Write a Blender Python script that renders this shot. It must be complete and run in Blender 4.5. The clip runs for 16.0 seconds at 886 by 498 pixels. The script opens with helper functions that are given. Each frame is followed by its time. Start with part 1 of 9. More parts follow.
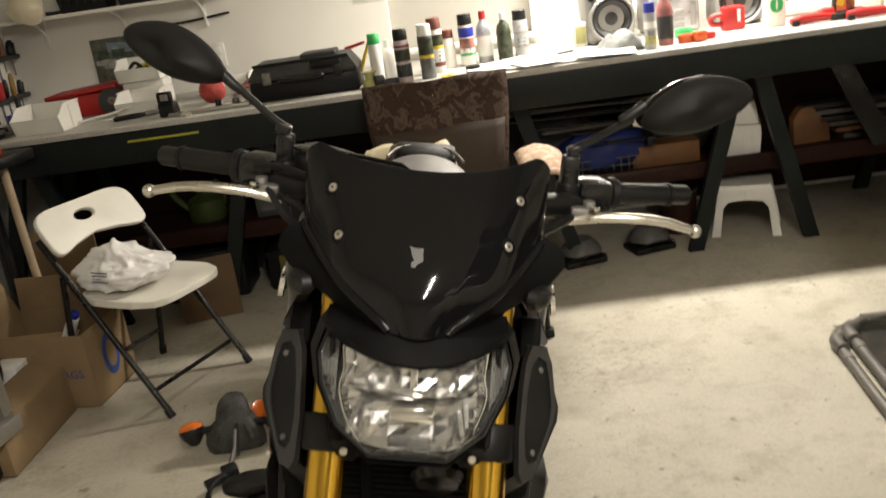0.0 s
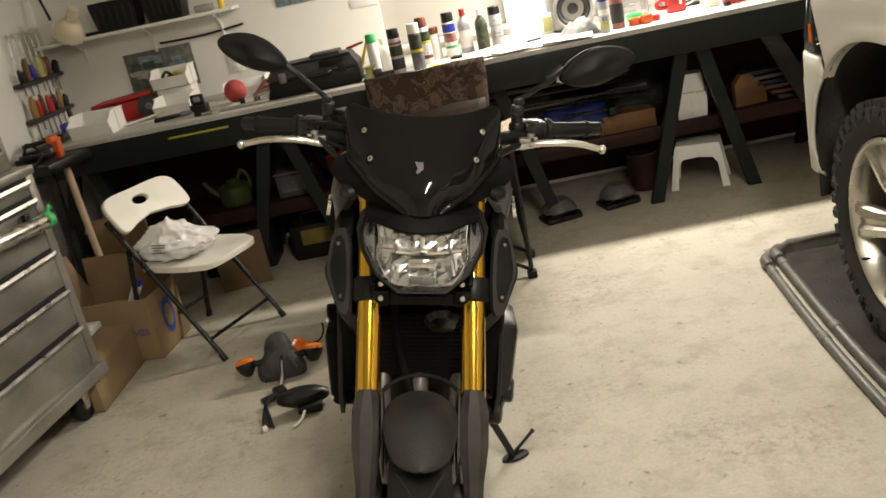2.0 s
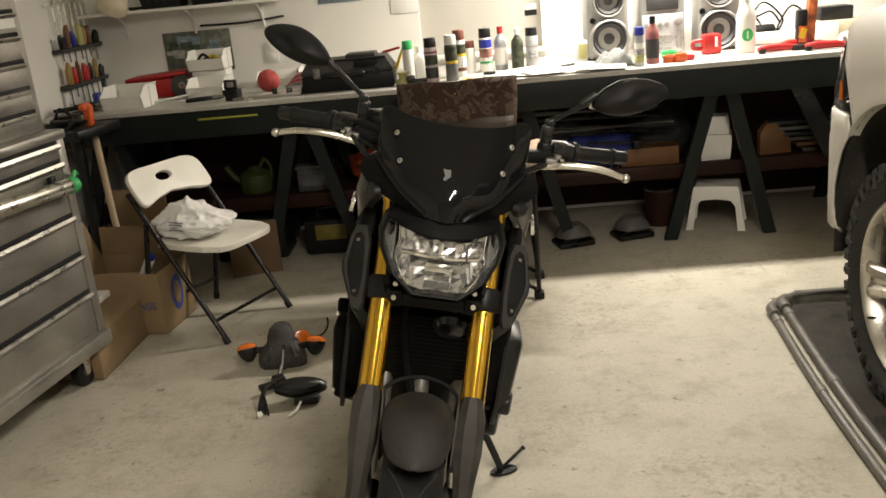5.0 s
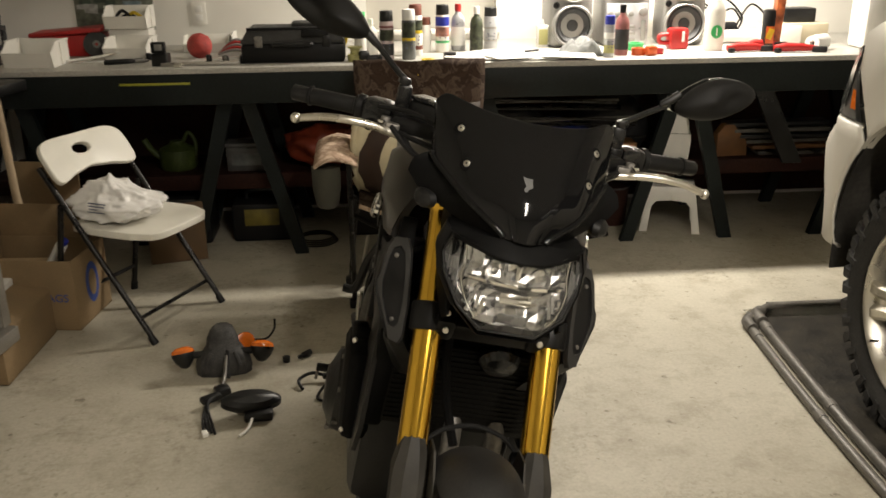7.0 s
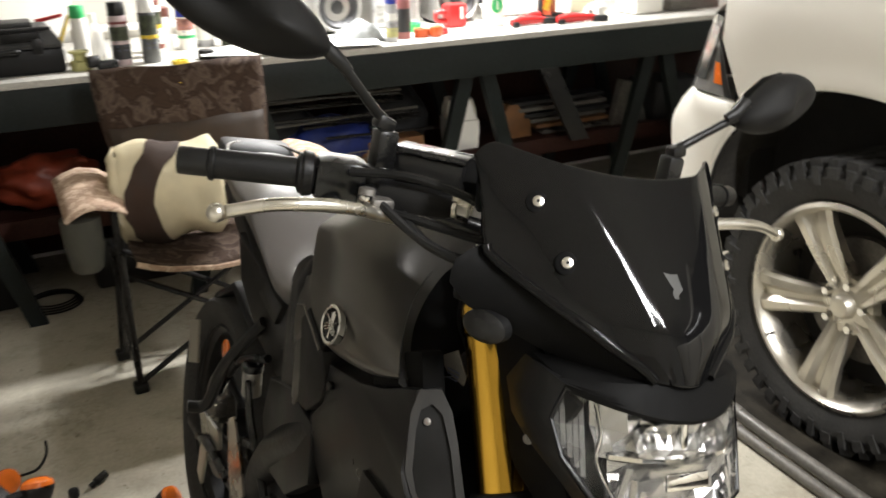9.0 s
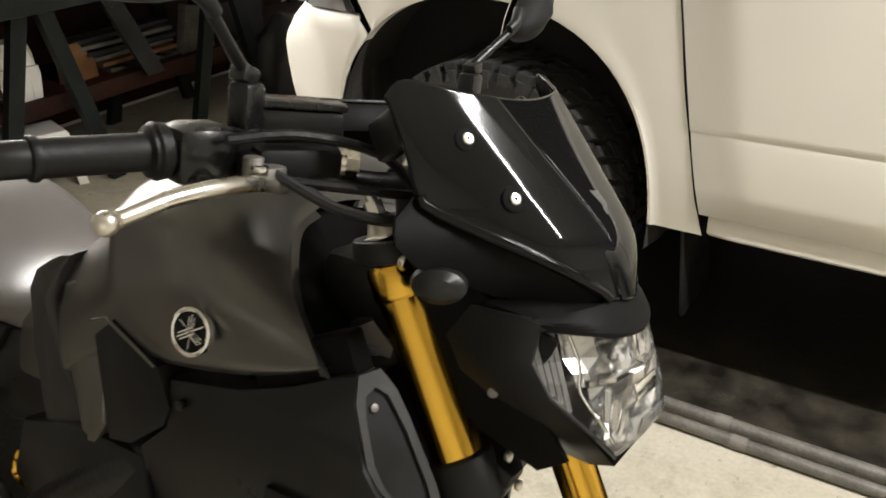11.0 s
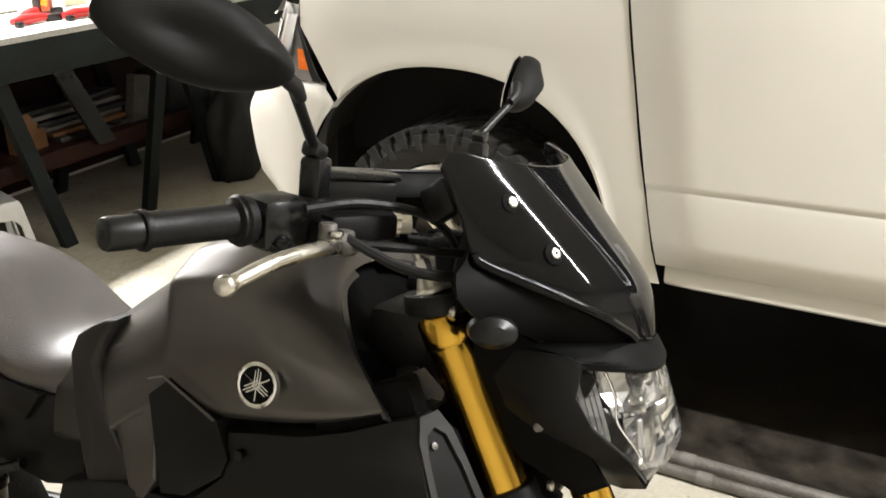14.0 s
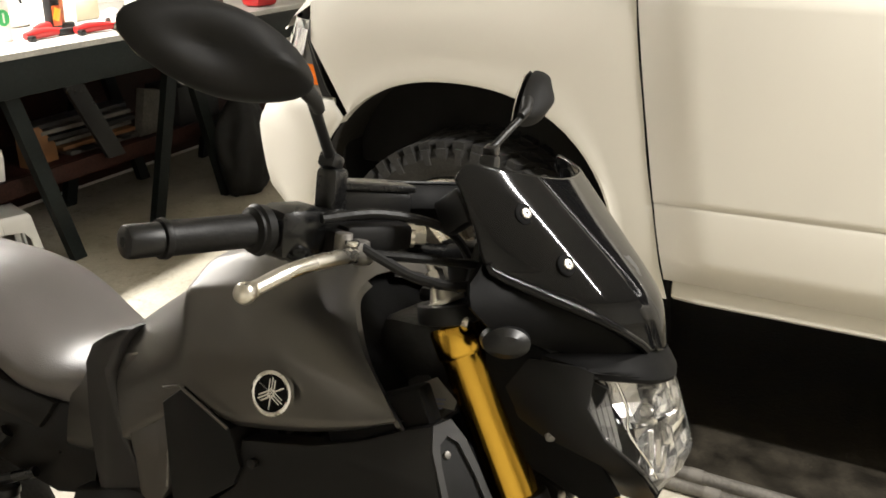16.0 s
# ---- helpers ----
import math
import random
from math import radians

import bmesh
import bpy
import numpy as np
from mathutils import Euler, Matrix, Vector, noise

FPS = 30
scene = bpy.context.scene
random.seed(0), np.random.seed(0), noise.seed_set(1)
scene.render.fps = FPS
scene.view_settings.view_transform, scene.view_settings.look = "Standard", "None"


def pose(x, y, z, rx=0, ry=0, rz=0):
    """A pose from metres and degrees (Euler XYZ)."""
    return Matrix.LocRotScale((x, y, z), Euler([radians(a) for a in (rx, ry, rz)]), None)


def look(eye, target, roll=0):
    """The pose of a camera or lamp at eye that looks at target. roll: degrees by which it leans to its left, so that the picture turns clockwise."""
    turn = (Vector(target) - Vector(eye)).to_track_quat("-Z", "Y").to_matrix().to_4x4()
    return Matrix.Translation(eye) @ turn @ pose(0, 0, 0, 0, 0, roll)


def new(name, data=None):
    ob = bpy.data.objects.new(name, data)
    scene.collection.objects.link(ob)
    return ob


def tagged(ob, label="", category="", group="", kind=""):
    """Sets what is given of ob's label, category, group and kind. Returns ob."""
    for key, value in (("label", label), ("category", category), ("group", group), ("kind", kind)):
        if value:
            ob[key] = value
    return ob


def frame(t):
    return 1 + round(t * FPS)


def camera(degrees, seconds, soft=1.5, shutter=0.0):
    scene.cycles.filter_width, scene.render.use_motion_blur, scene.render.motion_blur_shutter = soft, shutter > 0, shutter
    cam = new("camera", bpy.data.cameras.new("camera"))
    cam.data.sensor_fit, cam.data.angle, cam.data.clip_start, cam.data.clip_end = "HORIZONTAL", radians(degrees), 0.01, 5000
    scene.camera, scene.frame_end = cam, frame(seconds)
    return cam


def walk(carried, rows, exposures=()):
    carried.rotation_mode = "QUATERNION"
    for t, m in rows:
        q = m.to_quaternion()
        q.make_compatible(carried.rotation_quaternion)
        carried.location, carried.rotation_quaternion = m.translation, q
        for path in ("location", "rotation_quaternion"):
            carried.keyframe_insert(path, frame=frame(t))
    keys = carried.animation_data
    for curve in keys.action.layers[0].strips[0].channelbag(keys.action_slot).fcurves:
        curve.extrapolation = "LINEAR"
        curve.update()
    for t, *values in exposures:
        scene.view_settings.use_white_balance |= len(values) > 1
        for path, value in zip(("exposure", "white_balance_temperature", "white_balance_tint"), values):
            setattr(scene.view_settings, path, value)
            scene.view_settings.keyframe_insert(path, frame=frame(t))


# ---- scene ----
cam = camera(53.4, 16.0, soft=1.6, shutter=0.5)
PATH = [
    (0, (-0.172, 1.829, 1.421), (-0.265, 3.722, 0.782), -8.4),
    (0.5, (-0.192, 1.679, 1.439), (-0.289, 3.55, 0.739), -11.1),
    (1, (-0.251, 1.508, 1.455), (-0.293, 3.383, 0.759), -10.6),
    (1.5, (-0.231, 1.356, 1.479), (-0.266, 3.246, 0.823), -11.0),
    (2, (-0.156, 1.154, 1.475), (-0.253, 3.045, 0.831), -12.0),
    (2.5, (-0.144, 1.092, 1.482), (-0.279, 2.98, 0.838), -11.7),
    (3, (-0.154, 1.101, 1.474), (-0.283, 2.993, 0.841), -10.6),
    (3.5, (-0.156, 1.101, 1.476), (-0.269, 2.996, 0.848), -9.8),
    (5.8, (-0.229, 1.148, 1.483), (-0.287, 3.05, 0.869), -1.7),
    (6, (-0.282, 1.177, 1.498), (-0.315, 3.075, 0.866), -0.8),
    (6.5, (-0.458, 1.323, 1.493), (-0.395, 3.216, 0.851), -0.8),
    (7, (-0.508, 1.467, 1.464), (-0.347, 3.343, 0.788), -0.5),
    (7.5, (-0.537, 1.707, 1.466), (-0.323, 3.568, 0.765), 0.2),
    (8, (-0.638, 1.894, 1.461), (-0.217, 3.725, 0.776), 1.4),
    (8.5, (-0.776, 2.077, 1.452), (-0.082, 3.822, 0.766), 2.2),
    (9, (-0.794, 2.221, 1.43), (0.024, 3.892, 0.698), -1.5),
    (9.5, (-0.757, 2.402, 1.395), (0.332, 3.856, 0.557), -2.8),
    (9.7, (-0.755, 2.467, 1.386), (0.446, 3.793, 0.492), -1.7),
    (11.8, (-1.131, 2.569, 1.438), (0.455, 3.425, 0.571), -1.0),
    (12, (-1.136, 2.581, 1.436), (0.464, 3.423, 0.582), -1.2),
    (12.5, (-1.142, 2.592, 1.439), (0.489, 3.396, 0.606), -0.5),
    (13, (-1.137, 2.595, 1.44), (0.511, 3.373, 0.616), -0.1),
    (13.5, (-1.133, 2.597, 1.445), (0.518, 3.379, 0.631), 0.2),
    (14, (-1.132, 2.606, 1.46), (0.52, 3.417, 0.678), 0.2),
    (14.5, (-1.128, 2.611, 1.462), (0.527, 3.444, 0.71), -0.0),
    (15, (-1.13, 2.613, 1.461), (0.523, 3.457, 0.716), -0.2),
    (15.5, (-1.136, 2.618, 1.463), (0.515, 3.469, 0.722), 0.0),
    (16, (-1.147, 2.609, 1.459), (0.513, 3.436, 0.71), 0.4),
]
EXPOSURES = [(0, 0.08, 6350, 10), (3.5, 0.12, 6400, 10), (6.0, -0.12, 6400, 10), (7.0, -0.15, 6450, 10), (8.0, 0.16, 5900, 10), (9.0, 0.56, 5700, 10), (9.7, 0.66, 5750, 10), (12.0, 0.65, 5850, 10), (14.5, 0.80, 5700, 10), (15.5, 0.81, 5750, 10), (16, 0.68, 5950, 10)]
walk(cam, [(t, look(eye, target, roll)) for t, eye, target, roll in PATH], EXPOSURES)


# ---- world and light ----
world = bpy.data.worlds.new("night")
scene.world = world
world.use_nodes = True
world.node_tree.nodes["Background"].inputs[0].default_value = (0.02, 0.022, 0.03, 1)
world.node_tree.nodes["Background"].inputs[1].default_value = 0.3


def tube_lamp(name, at, size_x, size_y, watts, colour):
    data = bpy.data.lights.new(name, "AREA")
    data.shape, data.size, data.size_y = "RECTANGLE", size_x, size_y
    data.energy, data.color = watts, colour
    ob = new(name, data)
    ob.matrix_world = pose(*at)
    return ob


WARM = (1.0, 0.910, 0.785)
tube_lamp("bench_light", (0.80, 5.735, 1.90), 1.40, 0.10, 84, WARM)
tube_lamp("ceiling_light", (0.42, 0.98, 2.64), 0.06, 2.1, 106, WARM)
scene.view_settings.exposure = 0.0


# ---- materials ----
def mat(name, colour, rough=0.5, metal=0.0, var=0.15, scale=6.0, fine=90.0, bump=0.05, coat=0.0, speck=0.0, rvar=0.12, spec=0.5):
    """A painted, plastic, metal or wooden surface with large patches, fine grain and relief."""
    m = bpy.data.materials.new(name)
    m.use_nodes = True
    nt = m.node_tree
    b = nt.nodes["Principled BSDF"]
    b.inputs["Metallic"].default_value = metal
    b.inputs["Coat Weight"].default_value = coat
    b.inputs["Coat Roughness"].default_value = 0.06
    b.inputs["Specular IOR Level"].default_value = spec
    co = nt.nodes.new("ShaderNodeTexCoord")
    info = nt.nodes.new("ShaderNodeObjectInfo")
    n1 = nt.nodes.new("ShaderNodeTexNoise")
    n1.inputs["Scale"].default_value, n1.inputs["Detail"].default_value = scale, 5
    n2 = nt.nodes.new("ShaderNodeTexNoise")
    n2.inputs["Scale"].default_value, n2.inputs["Detail"].default_value = fine, 3
    nt.links.new(co.outputs["Object"], n1.inputs["Vector"])
    nt.links.new(co.outputs["Object"], n2.inputs["Vector"])
    ramp = nt.nodes.new("ShaderNodeValToRGB")
    e = ramp.color_ramp.elements
    e[0].position, e[1].position = 0.3, 0.7
    e[0].color = (*[max(0, c * (1 - var)) for c in colour], 1)
    e[1].color = (*[min(1, c * (1 + var)) for c in colour], 1)
    nt.links.new(n1.outputs["Fac"], ramp.inputs["Fac"])
    out = ramp.outputs["Color"]
    if speck:
        r2 = nt.nodes.new("ShaderNodeValToRGB")
        r2.color_ramp.elements[0].position, r2.color_ramp.elements[1].position = 0.35, 0.65
        g0, g1 = 1 - speck, 1 + speck
        r2.color_ramp.elements[0].color, r2.color_ramp.elements[1].color = (g0, g0, g0, 1), (g1, g1, g1, 1)
        mul = nt.nodes.new("ShaderNodeMix")
        mul.data_type, mul.blend_type = "RGBA", "MULTIPLY"
        mul.inputs["Factor"].default_value = 1
        nt.links.new(n2.outputs["Fac"], r2.inputs["Fac"])
        nt.links.new(out, mul.inputs["A"])
        nt.links.new(r2.outputs["Color"], mul.inputs["B"])
        out = mul.outputs["Result"]
    nt.links.new(out, b.inputs["Base Color"])
    rr = nt.nodes.new("ShaderNodeMapRange")
    rr.inputs["To Min"].default_value, rr.inputs["To Max"].default_value = max(0.02, rough - rvar), min(1, rough + rvar)
    rr.inputs["From Min"].default_value, rr.inputs["From Max"].default_value = 0.3, 0.7
    nt.links.new(n1.outputs["Fac"], rr.inputs["Value"])
    nt.links.new(rr.outputs["Result"], b.inputs["Roughness"])
    if bump:
        bm_ = nt.nodes.new("ShaderNodeBump")
        bm_.inputs["Strength"].default_value, bm_.inputs["Distance"].default_value = min(1, bump * 4), 0.002
        nt.links.new(n2.outputs["Fac"], bm_.inputs["Height"])
        nt.links.new(bm_.outputs["Normal"], b.inputs["Normal"])
    return m


def glass(name, colour=(1, 1, 1), rough=0.02):
    m = bpy.data.materials.new(name)
    m.use_nodes = True
    b = m.node_tree.nodes["Principled BSDF"]
    b.inputs["Base Color"].default_value = (*colour, 1)
    b.inputs["Roughness"].default_value = rough
    b.inputs["Transmission Weight"].default_value = 1.0
    b.inputs["IOR"].default_value = 1.3
    return m


def smoked_acrylic():
    """Dark tinted sheet, so dense that it reads as glossy black."""
    m = bpy.data.materials.new("smoked_acrylic")
    m.use_nodes = True
    nt = m.node_tree
    b = nt.nodes["Principled BSDF"]
    b.inputs["Base Color"].default_value = (0.0055, 0.0054, 0.0056, 1)
    b.inputs["Roughness"].default_value = 0.07
    b.inputs["Specular IOR Level"].default_value = 0.28
    return m


def floor_material():
    """Old grey-beige concrete with darker blotches, fine sand grain and oil specks."""
    m = bpy.data.materials.new("concrete")
    m.use_nodes = True
    nt = m.node_tree
    b = nt.nodes["Principled BSDF"]
    co = nt.nodes.new("ShaderNodeTexCoord")

    def noise_ramp(scale, detail, stops, rough=0.55):
        n = nt.nodes.new("ShaderNodeTexNoise")
        n.inputs["Scale"].default_value, n.inputs["Detail"].default_value = scale, detail
        n.inputs["Roughness"].default_value = rough
        nt.links.new(co.outputs["Object"], n.inputs["Vector"])
        r = nt.nodes.new("ShaderNodeValToRGB")
        els = r.color_ramp.elements
        for i, (p, c) in enumerate(stops):
            el = els[i] if i < 2 else els.new(p)
            el.position, el.color = p, (*c, 1)
        nt.links.new(n.outputs["Fac"], r.inputs["Fac"])
        return n, r.outputs["Color"]

    def multiply(a, c):
        x = nt.nodes.new("ShaderNodeMix")
        x.data_type, x.blend_type = "RGBA", "MULTIPLY"
        x.inputs["Factor"].default_value = 1
        nt.links.new(a, x.inputs["A"])
        nt.links.new(c, x.inputs["B"])
        return x.outputs["Result"]

    _, large = noise_ramp(1.1, 6, [(0.3, (0.405, 0.374, 0.296)), (0.7, (0.525, 0.492, 0.405))])
    _, blotch = noise_ramp(5.5, 9, [(0.36, (0.80, 0.78, 0.75)), (0.52, (1, 1, 1))], 0.7)
    grain, sand = noise_ramp(85, 4, [(0.3, (0.90, 0.90, 0.89)), (0.7, (1.06, 1.06, 1.06))])
    _, pits = noise_ramp(21, 7, [(0.31, (0.52, 0.50, 0.45)), (0.38, (1, 1, 1))], 0.65)
    _, scuff = noise_ramp(34, 9, [(0.40, (0.74, 0.72, 0.69)), (0.52, (1, 1, 1))], 0.75)
    where, patch = noise_ramp(1.7, 4, [(0.48, (0, 0, 0)), (0.64, (1, 1, 1))])
    faded = nt.nodes.new("ShaderNodeMix")
    faded.data_type = "RGBA"
    nt.links.new(patch, faded.inputs["Factor"])
    faded.inputs["A"].default_value = (1, 1, 1, 1)
    nt.links.new(scuff, faded.inputs["B"])
    col = multiply(multiply(multiply(multiply(large, blotch), sand), pits), faded.outputs["Result"])
    nt.links.new(col, b.inputs["Base Color"])
    b.inputs["Roughness"].default_value = 0.62
    bp = nt.nodes.new("ShaderNodeBump")
    bp.inputs["Strength"].default_value, bp.inputs["Distance"].default_value = 0.25, 0.002
    nt.links.new(grain.outputs["Fac"], bp.inputs["Height"])
    nt.links.new(bp.outputs["Normal"], b.inputs["Normal"])
    return m


def patterned_cloth(name, colours, scale):
    """Woven cloth printed with hard-edged ragged blotches."""
    m = bpy.data.materials.new(name)
    m.use_nodes = True
    nt = m.node_tree
    b = nt.nodes["Principled BSDF"]
    co = nt.nodes.new("ShaderNodeTexCoord")
    n1 = nt.nodes.new("ShaderNodeTexNoise")
    n1.inputs["Scale"].default_value, n1.inputs["Detail"].default_value, n1.inputs["Roughness"].default_value = scale, 6, 0.62
    n1.inputs["Distortion"].default_value = 0.8
    n2 = nt.nodes.new("ShaderNodeTexNoise")
    n2.inputs["Scale"].default_value = 420
    nt.links.new(co.outputs["Object"], n1.inputs["Vector"])
    nt.links.new(co.outputs["Object"], n2.inputs["Vector"])
    r = nt.nodes.new("ShaderNodeValToRGB")
    els = r.color_ramp.elements
    for i, (p, c) in enumerate(zip((0.0, 0.42, 0.49, 0.55, 0.63), colours)):
        el = els[i] if i < 2 else els.new(p)
        el.position, el.color = p, (*c, 1)
    nt.links.new(n1.outputs["Fac"], r.inputs["Fac"])
    nt.links.new(r.outputs["Color"], b.inputs["Base Color"])
    b.inputs["Roughness"].default_value, b.inputs["Specular IOR Level"].default_value = 0.9, 0.2
    bp = nt.nodes.new("ShaderNodeBump")
    bp.inputs["Strength"].default_value, bp.inputs["Distance"].default_value = 0.5, 0.002
    nt.links.new(n2.outputs["Fac"], bp.inputs["Height"])
    nt.links.new(bp.outputs["Normal"], b.inputs["Normal"])
    return m


